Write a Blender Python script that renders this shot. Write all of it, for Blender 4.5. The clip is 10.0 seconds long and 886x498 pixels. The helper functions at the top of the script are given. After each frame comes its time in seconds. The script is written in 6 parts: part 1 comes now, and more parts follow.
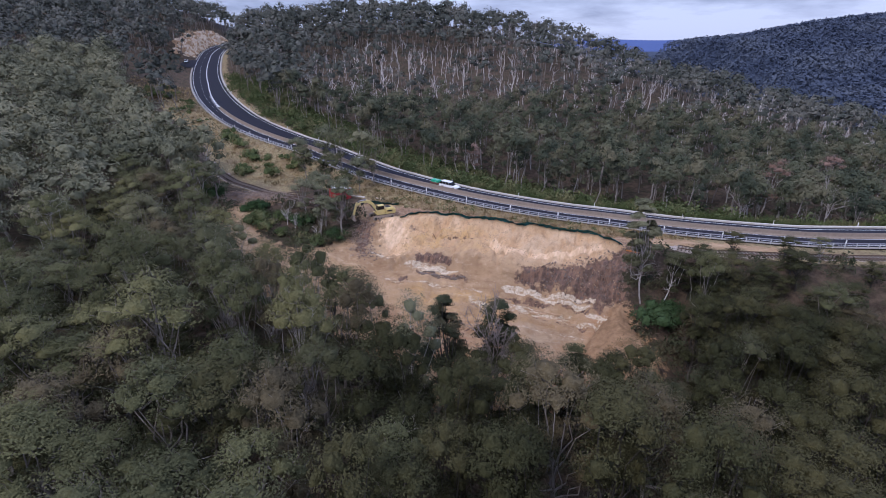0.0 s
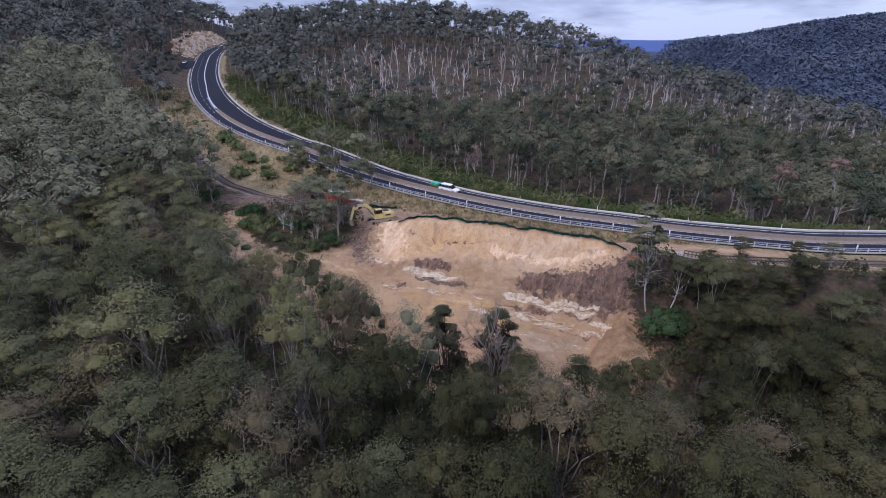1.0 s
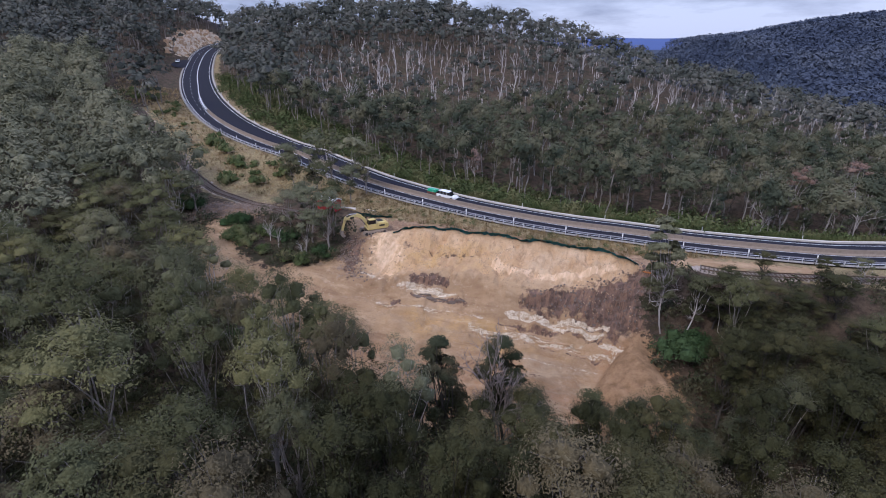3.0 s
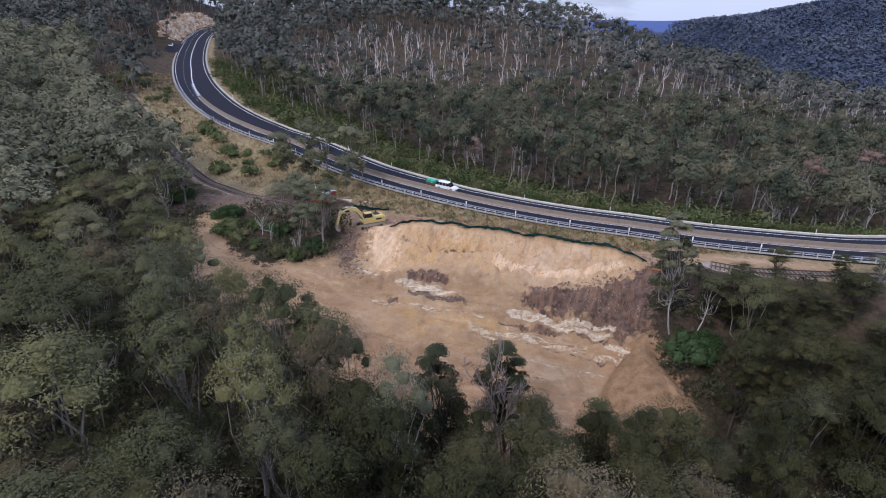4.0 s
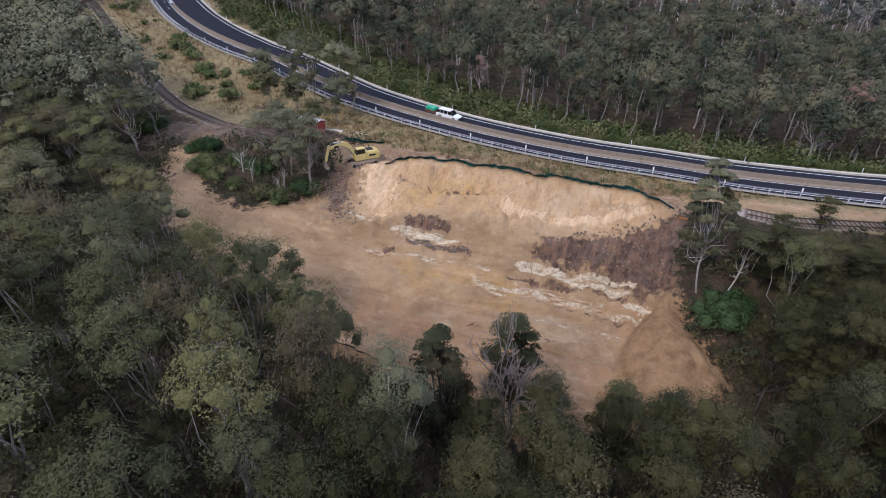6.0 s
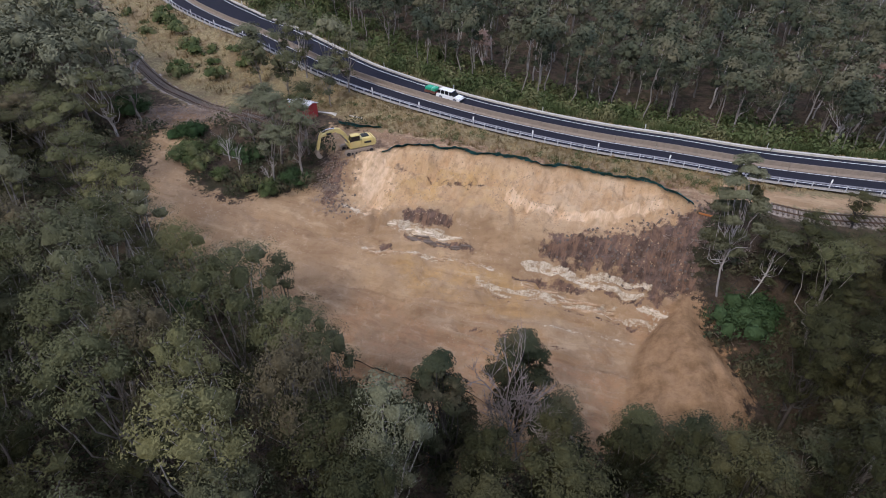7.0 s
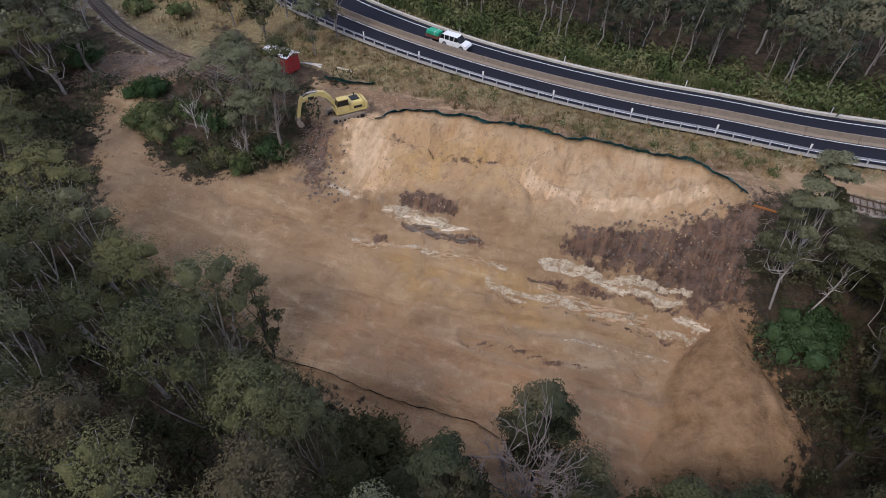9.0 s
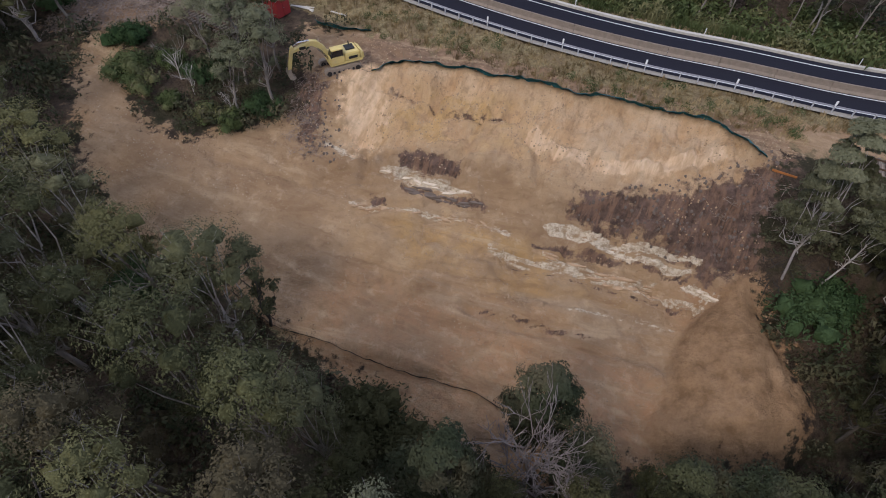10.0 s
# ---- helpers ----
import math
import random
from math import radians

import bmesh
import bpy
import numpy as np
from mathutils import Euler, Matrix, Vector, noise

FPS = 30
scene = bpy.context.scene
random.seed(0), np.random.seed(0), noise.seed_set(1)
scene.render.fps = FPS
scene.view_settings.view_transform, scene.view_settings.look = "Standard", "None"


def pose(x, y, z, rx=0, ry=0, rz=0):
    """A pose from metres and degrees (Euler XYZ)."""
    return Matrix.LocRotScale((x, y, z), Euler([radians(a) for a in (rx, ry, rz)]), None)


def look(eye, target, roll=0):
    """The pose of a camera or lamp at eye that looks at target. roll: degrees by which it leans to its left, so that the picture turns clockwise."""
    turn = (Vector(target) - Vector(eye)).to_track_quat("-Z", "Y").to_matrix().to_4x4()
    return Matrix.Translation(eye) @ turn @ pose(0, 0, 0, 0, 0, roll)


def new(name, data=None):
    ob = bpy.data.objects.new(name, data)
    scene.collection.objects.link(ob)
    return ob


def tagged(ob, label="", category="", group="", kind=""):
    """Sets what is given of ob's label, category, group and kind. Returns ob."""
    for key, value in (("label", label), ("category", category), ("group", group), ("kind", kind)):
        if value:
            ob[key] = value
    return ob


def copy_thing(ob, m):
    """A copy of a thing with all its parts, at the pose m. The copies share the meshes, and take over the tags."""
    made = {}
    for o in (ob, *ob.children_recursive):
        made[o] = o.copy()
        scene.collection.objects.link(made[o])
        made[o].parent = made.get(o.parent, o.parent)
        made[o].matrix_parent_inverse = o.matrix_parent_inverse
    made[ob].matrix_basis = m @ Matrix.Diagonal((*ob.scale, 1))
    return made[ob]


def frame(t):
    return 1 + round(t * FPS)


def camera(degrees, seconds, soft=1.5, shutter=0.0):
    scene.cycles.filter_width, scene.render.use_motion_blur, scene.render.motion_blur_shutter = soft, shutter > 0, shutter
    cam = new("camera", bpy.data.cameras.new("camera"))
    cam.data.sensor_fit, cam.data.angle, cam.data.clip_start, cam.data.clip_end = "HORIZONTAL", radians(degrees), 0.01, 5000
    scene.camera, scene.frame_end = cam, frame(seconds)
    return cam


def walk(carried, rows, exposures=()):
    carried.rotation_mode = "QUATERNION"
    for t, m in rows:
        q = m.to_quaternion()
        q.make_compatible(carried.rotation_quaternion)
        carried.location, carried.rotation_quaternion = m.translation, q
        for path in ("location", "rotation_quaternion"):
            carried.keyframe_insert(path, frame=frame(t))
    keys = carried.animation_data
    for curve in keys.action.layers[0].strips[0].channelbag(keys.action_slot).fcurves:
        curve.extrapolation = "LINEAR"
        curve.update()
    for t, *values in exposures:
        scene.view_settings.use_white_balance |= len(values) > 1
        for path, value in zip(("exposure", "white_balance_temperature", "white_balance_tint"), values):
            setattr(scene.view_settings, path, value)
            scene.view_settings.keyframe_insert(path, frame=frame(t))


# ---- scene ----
cam = camera(80.0, 10.0, 1.0)
PATH = [
    (0, (-0.528, -11.73, 42.514), (-0.526, -9.869, 41.781), 0.1),
    (0.5, (-0.432, -10.478, 42.474), (-0.432, -8.617, 41.742), 0.1),
    (1, (-0.283, -9.063, 42.441), (-0.284, -7.201, 41.709), 0.0),
    (1.5, (-0.181, -7.465, 42.424), (-0.18, -5.603, 41.693), 0.1),
    (2, (-0.092, -5.811, 42.405), (-0.091, -3.95, 41.673), 0.0),
    (2.5, (0.003, -4.009, 42.41), (0.004, -2.148, 41.678), 0.0),
    (2.7, (0.055, -3.246, 42.421), (0.055, -1.386, 41.687), -0.0),
    (3.8, (0.325, 1.085, 42.616), (0.321, 2.932, 41.849), -0.1),
    (4, (0.321, 1.907, 42.629), (0.319, 3.745, 41.84), -0.1),
    (4.5, (0.28, 4.066, 42.657), (0.277, 5.877, 41.809), -0.1),
    (5, (0.272, 6.402, 42.635), (0.268, 8.185, 41.728), -0.1),
    (5.5, (0.199, 8.921, 42.668), (0.195, 10.663, 41.686), 0.0),
    (6, (0.009, 11.654, 42.715), (0.009, 13.344, 41.644), 0.1),
    (6.2, (-0.049, 12.798, 42.728), (-0.048, 14.465, 41.624), 0.1),
    (7.3, (0.011, 19.534, 42.83), (0.004, 21.162, 41.668), -0.1),
    (7.5, (0.013, 20.802, 42.837), (0.001, 22.429, 41.674), -0.1),
    (8, (-0.031, 24.022, 42.86), (-0.044, 25.614, 41.65), -0.2),
    (8.5, (-0.112, 27.263, 42.885), (-0.125, 28.782, 41.585), -0.1),
    (9, (-0.261, 30.479, 42.924), (-0.271, 31.926, 41.543), 0.0),
    (9.5, (-0.422, 32.699, 43.005), (-0.428, 34.07, 41.549), 0.2),
    (10, (-0.412, 33.836, 43.111), (-0.42, 35.119, 41.577), 0.2),
]
walk(cam, [(t, look(*p)) for t, *p in PATH],
     [(0, -0.02, 5820, 19), (3, -0.02, 5950, 17), (5, 0.05, 6180, 13), (7.5, -0.05, 6430, 12), (9, -0.23, 6550, 11), (10, -0.32, 6600, 11)])

# ---- world, sun and sky ----
world = bpy.data.worlds.new("sky")
scene.world = world
world.use_nodes = True
wt = world.node_tree
wt.nodes.clear()


def wnode(kind, **values):
    n = wt.nodes.new(kind)
    for key, value in values.items():
        n.inputs[key].default_value = value
    return n


sky = wt.nodes.new("ShaderNodeTexSky")
sky.sky_type = "NISHITA"
sky.sun_disc = False
sky.sun_elevation = radians(48)
sky.sun_rotation = radians(138)
sky_out = wt.nodes.new("ShaderNodeOutputWorld")
sky_bg = wnode("ShaderNodeBackground", Strength=0.148)
cloud_coord = wt.nodes.new("ShaderNodeTexCoord")
cloud_map = wt.nodes.new("ShaderNodeMapping")
cloud_map.inputs["Scale"].default_value = (2.2, 2.2, 11.0)
cloud_noise = wnode("ShaderNodeTexNoise", Scale=1.6, Detail=7.0, Roughness=0.55)
cloud_ramp = wt.nodes.new("ShaderNodeValToRGB")
cloud_ramp.color_ramp.elements[0].position, cloud_ramp.color_ramp.elements[0].color = 0.43, (2.2, 2.6, 4.0, 1)
cloud_ramp.color_ramp.elements[1].position, cloud_ramp.color_ramp.elements[1].color = 0.59, (4.9, 5.5, 7.2, 1)
cloud_mix = wt.nodes.new("ShaderNodeMix")
cloud_mix.data_type = "RGBA"
cloud_mix.inputs[0].default_value = 0.85
up_split = wt.nodes.new("ShaderNodeSeparateXYZ")
up_range = wt.nodes.new("ShaderNodeMapRange")
up_range.inputs["From Min"].default_value, up_range.inputs["From Max"].default_value = 0.1, 0.9
up_range.inputs["To Min"].default_value, up_range.inputs["To Max"].default_value = 0.92, 2.0
up_mul = wt.nodes.new("ShaderNodeMix")
up_mul.data_type, up_mul.blend_type = "RGBA", "MULTIPLY"
up_mul.inputs[0].default_value = 1.0
for a, b in ((cloud_coord.outputs["Generated"], cloud_map.inputs[0]), (cloud_map.outputs[0], cloud_noise.inputs["Vector"]),
             (cloud_noise.outputs["Fac"], cloud_ramp.inputs[0]), (sky.outputs[0], cloud_mix.inputs[6]),
             (cloud_ramp.outputs[0], cloud_mix.inputs[7]), (cloud_mix.outputs[2], up_mul.inputs[6]),
             (cloud_coord.outputs["Generated"], up_split.inputs[0]), (up_split.outputs["Z"], up_range.inputs["Value"]),
             (up_range.outputs[0], up_mul.inputs[7]), (up_mul.outputs[2], sky_bg.inputs["Color"]),
             (sky_bg.outputs[0], sky_out.inputs[0])):
    wt.links.new(a, b)
sun_data = bpy.data.lights.new("sun", "SUN")
sun_data.energy, sun_data.angle, sun_data.color = 2.2, radians(22), (1.0, 0.92, 0.81)
sun_lamp = new("sun", sun_data)
sun_lamp.matrix_world = look((-80, -30, 125), (0, 60, 0))


# ---- materials ----
class Nodes:
    """A small wrapper to wire a node material."""

    def __init__(self, name, rough=0.9, metal=0.0, spec=0.25):
        self.mat = bpy.data.materials.new(name)
        self.mat.use_nodes = True
        self.tree = self.mat.node_tree
        self.bsdf = self.tree.nodes["Principled BSDF"]
        self.bsdf.inputs["Roughness"].default_value = rough
        self.bsdf.inputs["Metallic"].default_value = metal
        self.bsdf.inputs["Specular IOR Level"].default_value = spec

    def put(self, socket, value):
        if isinstance(value, bpy.types.NodeSocket):
            self.tree.links.new(value, socket)
        else:
            socket.default_value = value

    def place(self, scale=(1, 1, 1), world=True, turn=0.0):
        if world:
            src = self.tree.nodes.new("ShaderNodeNewGeometry").outputs["Position"]
        else:
            src = self.tree.nodes.new("ShaderNodeTexCoord").outputs["Object"]
        if turn:
            t = self.tree.nodes.new("ShaderNodeMapping")
            t.inputs["Rotation"].default_value = (0, 0, turn)
            self.tree.links.new(src, t.inputs[0])
            src = t.outputs[0]
        m = self.tree.nodes.new("ShaderNodeMapping")
        m.inputs["Scale"].default_value = scale
        self.tree.links.new(src, m.inputs[0])
        return m.outputs[0]

    def noise(self, scale, detail=4.0, rough=0.6, at=None, stretch=(1, 1, 1), world=True, twist=0.0):
        n = self.tree.nodes.new("ShaderNodeTexNoise")
        n.inputs["Scale"].default_value = scale
        n.inputs["Detail"].default_value = detail
        n.inputs["Roughness"].default_value = rough
        n.inputs["Distortion"].default_value = twist
        self.tree.links.new(at if at is not None else self.place(stretch, world), n.inputs["Vector"])
        return n.outputs["Fac"]

    def ramp(self, fac, *stops):
        n = self.tree.nodes.new("ShaderNodeValToRGB")
        while len(n.color_ramp.elements) < len(stops):
            n.color_ramp.elements.new(0.5)
        for e, (p, c) in zip(n.color_ramp.elements, stops):
            e.position = p
            e.color = (*c, 1) if len(c) == 3 else c
        self.put(n.inputs[0], fac)
        return n.outputs[0]

    def mix(self, fac, a, b, how="MIX"):
        n = self.tree.nodes.new("ShaderNodeMix")
        n.data_type, n.blend_type = "RGBA", how
        self.put(n.inputs[0], fac)
        for i, v in ((6, a), (7, b)):
            self.put(n.inputs[i], v if isinstance(v, bpy.types.NodeSocket) else (*v, 1))
        return n.outputs[2]

    def math(self, how, a, b=0.0, clamp=False):
        n = self.tree.nodes.new("ShaderNodeMath")
        n.operation, n.use_clamp = how, clamp
        self.put(n.inputs[0], a)
        self.put(n.inputs[1], b)
        return n.outputs[0]

    def attr(self, name):
        n = self.tree.nodes.new("ShaderNodeAttribute")
        n.attribute_name = name
        return n.outputs["Fac"]

    def random(self):
        return self.tree.nodes.new("ShaderNodeObjectInfo").outputs["Random"]

    def island(self):
        return self.tree.nodes.new("ShaderNodeNewGeometry").outputs["Random Per Island"]

    def bump(self, height, strength=0.4, distance=0.05):
        n = self.tree.nodes.new("ShaderNodeBump")
        n.inputs["Strength"].default_value = strength
        n.inputs["Distance"].default_value = distance
        self.put(n.inputs["Height"], height)
        self.tree.links.new(n.outputs[0], self.bsdf.inputs["Normal"])

    def color(self, value):
        self.put(self.bsdf.inputs["Base Color"], value if isinstance(value, bpy.types.NodeSocket) else (*value, 1))
        return self.mat


def edge(n, mask, amount, lo=0.42, hi=0.58, scale=0.8, detail=5.0):
    """A mask whose edge is broken up by noise."""
    wob = n.math("MULTIPLY", n.math("SUBTRACT", n.noise(scale, detail, 0.65), 0.5), amount)
    s = n.math("ADD", mask, wob)
    r = n.tree.nodes.new("ShaderNodeMapRange")
    r.interpolation_type = "SMOOTHSTEP"
    n.put(r.inputs[0], s)
    r.inputs[1].default_value, r.inputs[2].default_value = lo, hi
    return r.outputs[0]


def ground_material():
    n = Nodes("ground_earth", rough=0.95, spec=0.1)
    bed = n.place((0.32, 1.9, 1.9), turn=radians(20))
    fall = n.place((2.2, 0.45, 0.6), turn=radians(25))
    fine = n.noise(7.0, 7, 0.75)
    mid = n.noise(0.9, 7, 0.65)
    broad = n.noise(0.14, 4, 0.55)
    layers = n.noise(0.9, 6, 0.6, at=bed, twist=0.8)
    strata = n.noise(0.55, 6, 0.58, at=n.place((0.16, 1.0, 1.0), turn=radians(19)), twist=0.7)
    runs = n.noise(0.8, 6, 0.65, at=fall, twist=0.5)

    def grade(fac, lo, hi, top=1.0):
        return n.ramp(fac, (lo, (0, 0, 0)), (hi, (top, top, top)))

    litter = n.mix(grade(mid, 0.35, 0.65), (0.045, 0.032, 0.024), (0.125, 0.09, 0.064))
    litter = n.mix(grade(fine, 0.5, 0.75, 0.8), litter, (0.17, 0.13, 0.09))
    litter = n.mix(grade(n.noise(0.35, 5), 0.5, 0.6, 0.6), litter, (0.035, 0.04, 0.018))
    # fresh soil: brown on the slope, paler on the cut face, yellow, red and grey zones
    clod = n.noise(0.8, 10, 0.66)
    grit = n.noise(4.5, 6, 0.7)
    soil = n.mix(grade(broad, 0.38, 0.62), (0.375, 0.240, 0.136), (0.48, 0.32, 0.186))
    soil = n.mix(n.attr("face"), soil, n.mix(grade(n.noise(0.3, 5), 0.4, 0.6), (0.67, 0.425, 0.232), (0.77, 0.55, 0.35)))
    soil = n.mix(n.math("MULTIPLY", n.attr("bench"), 0.9), soil, n.mix(grade(mid, 0.35, 0.65), (0.15, 0.095, 0.065), (0.36, 0.235, 0.155)))
    soil = n.mix(n.math("MULTIPLY", n.attr("ochre"), grade(n.noise(0.3, 6), 0.42, 0.6, 0.8)), soil, (0.62, 0.38, 0.15))
    soil = n.mix(n.math("MULTIPLY", n.attr("red"), grade(mid, 0.3, 0.6, 0.75)), soil, (0.5, 0.27, 0.145))
    soil = n.mix(n.math("MULTIPLY", n.attr("grey"), grade(strata, 0.42, 0.6, 0.7)), soil, (0.36, 0.26, 0.18))
    soil = n.mix(grade(layers, 0.58, 0.76, 0.3), soil, (0.7, 0.53, 0.36))
    below = n.math("SUBTRACT", 1.0, n.attr("face"))
    soil = n.mix(n.math("MULTIPLY", below, grade(strata, 0.54, 0.66, 0.6)), soil, (0.6, 0.43, 0.265))
    soil = n.mix(n.math("MULTIPLY", below, grade(n.math("SUBTRACT", 1.0, strata), 0.54, 0.66, 0.7)), soil, (0.31, 0.19, 0.11))
    soil = n.mix(n.math("MULTIPLY", n.attr("face"), grade(runs, 0.52, 0.68, 0.5)), soil, (0.4, 0.24, 0.135))
    soil = n.mix(n.math("MULTIPLY", n.attr("face"), grade(n.math("SUBTRACT", 1.0, runs), 0.54, 0.7, 0.5)), soil, (0.8, 0.58, 0.38))
    soil = n.mix(n.math("MULTIPLY", below, grade(n.noise(0.16, 5, 0.55, twist=1.0), 0.5, 0.64, 0.55)), soil, (0.4, 0.27, 0.165))
    soil = n.mix(grade(clod, 0.54, 0.68, 0.5), soil, (0.3, 0.185, 0.11))
    soil = n.mix(grade(n.math("SUBTRACT", 1.0, clod), 0.55, 0.7, 0.5), soil, (0.64, 0.47, 0.31))
    soil = n.mix(grade(grit, 0.52, 0.72, 0.35), soil, (0.3, 0.19, 0.115))
    dark = n.mix(grade(clod, 0.38, 0.62), (0.085, 0.056, 0.044), (0.2, 0.13, 0.1))
    dark = n.mix(grade(runs, 0.46, 0.6, 0.7), dark, (0.29, 0.17, 0.11))
    dark = n.mix(grade(grit, 0.58, 0.74, 0.6), dark, (0.32, 0.24, 0.19))
    soil = n.mix(edge(n, n.attr("dark"), 1.7, 0.36, 0.64, scale=0.9, detail=9.0), soil, dark)
    pale = n.mix(grade(n.noise(2.0, 7, 0.75), 0.38, 0.6), (0.4, 0.28, 0.18), (0.76, 0.65, 0.49))
    wob = n.math("ADD", n.math("MULTIPLY", n.math("SUBTRACT", layers, 0.5), 1.3), n.math("MULTIPLY", n.math("SUBTRACT", clod, 0.5), 0.9))
    soil = n.mix(grade(n.math("ADD", n.attr("white"), wob), 0.46, 0.62), soil, pale)
    cream = n.mix(grade(runs, 0.4, 0.62), (0.86, 0.62, 0.4), (0.66, 0.44, 0.26))
    soil = n.mix(edge(n, n.attr("cream"), 1.3, 0.3, 0.62, scale=0.9, detail=9.0), soil, cream)
    spoil = n.mix(grade(clod, 0.38, 0.62), (0.25, 0.148, 0.078), (0.41, 0.252, 0.138))
    spoil = n.mix(grade(n.noise(0.35, 5), 0.45, 0.62, 0.6), spoil, (0.45, 0.285, 0.165))
    soil = n.mix(n.attr("pile"), soil, n.mix(grade(grit, 0.5, 0.7, 0.4), spoil, (0.22, 0.135, 0.08)))
    straw = n.mix(grade(n.noise(2.5, 7, 0.75), 0.3, 0.7), (0.12, 0.1, 0.05), (0.46, 0.36, 0.2))
    straw = n.mix(grade(n.noise(0.3, 5), 0.45, 0.6, 0.6), straw, (0.22, 0.15, 0.09))
    base = n.mix(edge(n, n.attr("grass"), 2.0, 0.35, 0.65, scale=0.5, detail=8.0), litter, straw)
    base = n.mix(edge(n, n.attr("soil"), 1.8, 0.38, 0.62, scale=0.9, detail=9.0), base, soil)
    ballast = n.mix(grade(n.noise(7, 5, 0.8), 0.35, 0.65), (0.3, 0.24, 0.2), (0.62, 0.53, 0.46))
    base = n.mix(edge(n, n.attr("ballast"), 1.4, 0.45, 0.65, scale=0.8, detail=8.0), base, ballast)
    # ground beyond the spur gets a blue haze painted into its colour
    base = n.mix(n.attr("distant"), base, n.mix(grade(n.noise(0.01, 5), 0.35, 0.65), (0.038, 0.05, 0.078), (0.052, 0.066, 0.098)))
    relief = n.math("ADD", n.math("MULTIPLY", fine, 0.35), n.math("ADD", n.math("MULTIPLY", clod, 1.2), n.math("MULTIPLY", runs, n.math("MULTIPLY", n.attr("face"), 0.9))))
    n.bump(n.math("ADD", relief, n.math("MULTIPLY", grit, 0.3)), 1.0, 0.6)
    return n.color(base)


def leaf_material(name, stops, wide=0.12, grain=7.0, single=True):
    """Foliage whose hue changes from tree to tree, clump to clump and leaf to leaf."""
    n = Nodes(name, rough=0.8, spec=0.06)
    patch = n.ramp(n.noise(wide, 2, 0.5), (0.33, (0, 0, 0)), (0.67, (1, 1, 1)))
    tone = n.math("ADD", n.math("MULTIPLY", n.random(), 0.75), n.math("MULTIPLY", patch, 0.25)) if single else patch
    c = n.ramp(tone, *stops)
    lo, hi = (0.7, 1.16) if single else (0.76, 1.12)
    c = n.mix(n.ramp(n.noise(grain, 4, 0.75), (0.36, (0, 0, 0)), (0.64, (1, 1, 1))), n.mix(1.0, c, (lo, lo, lo), "MULTIPLY"), n.mix(1.0, c, (hi, hi, hi * 0.98), "MULTIPLY"))
    c = n.mix(n.math("MULTIPLY", n.island(), 0.4 if single else 0.3), c, (1.5, 1.45, 1.4), "MULTIPLY")
    n.bump(n.noise(grain, 3, 0.7), 0.35, 1.2 / grain)
    return n.color(c)


def bark_material(name, a, b, c):
    n = Nodes(name, rough=0.85)
    t = n.ramp(n.noise(1.5, 5, 0.65, stretch=(1, 1, 0.3)), (0.35, a), (0.6, b), (0.75, c))
    t = n.mix(n.math("MULTIPLY", n.random(), 0.5), t, a)
    n.bump(n.noise(14, 4, 0.6, stretch=(1, 1, 0.15)), 0.4, 0.03)
    return n.color(t)


def plain(name, col, rough=0.6, metal=0.0, var=0.25, scale=3.0, spec=0.3, dirt=None, world=False):
    """Painted or cast surface with mottling and some dirt."""
    n = Nodes(name, rough=rough, metal=metal, spec=spec)
    lo = tuple(v * (1 - var) for v in col)
    hi = tuple(min(1.0, v * (1 + var * 0.6)) for v in col)
    c = n.mix(n.noise(scale, 5, 0.65, world=world), lo, hi)
    if dirt:
        c = n.mix(n.ramp(n.noise(scale * 0.6, 6, 0.7, world=world), (0.5, (0, 0, 0)), (0.72, (0.8, 0.8, 0.8))), c, dirt)
    n.bump(n.noise(scale * 9, 4, 0.6, world=world), 0.15, 0.02)
    return n.color(c)


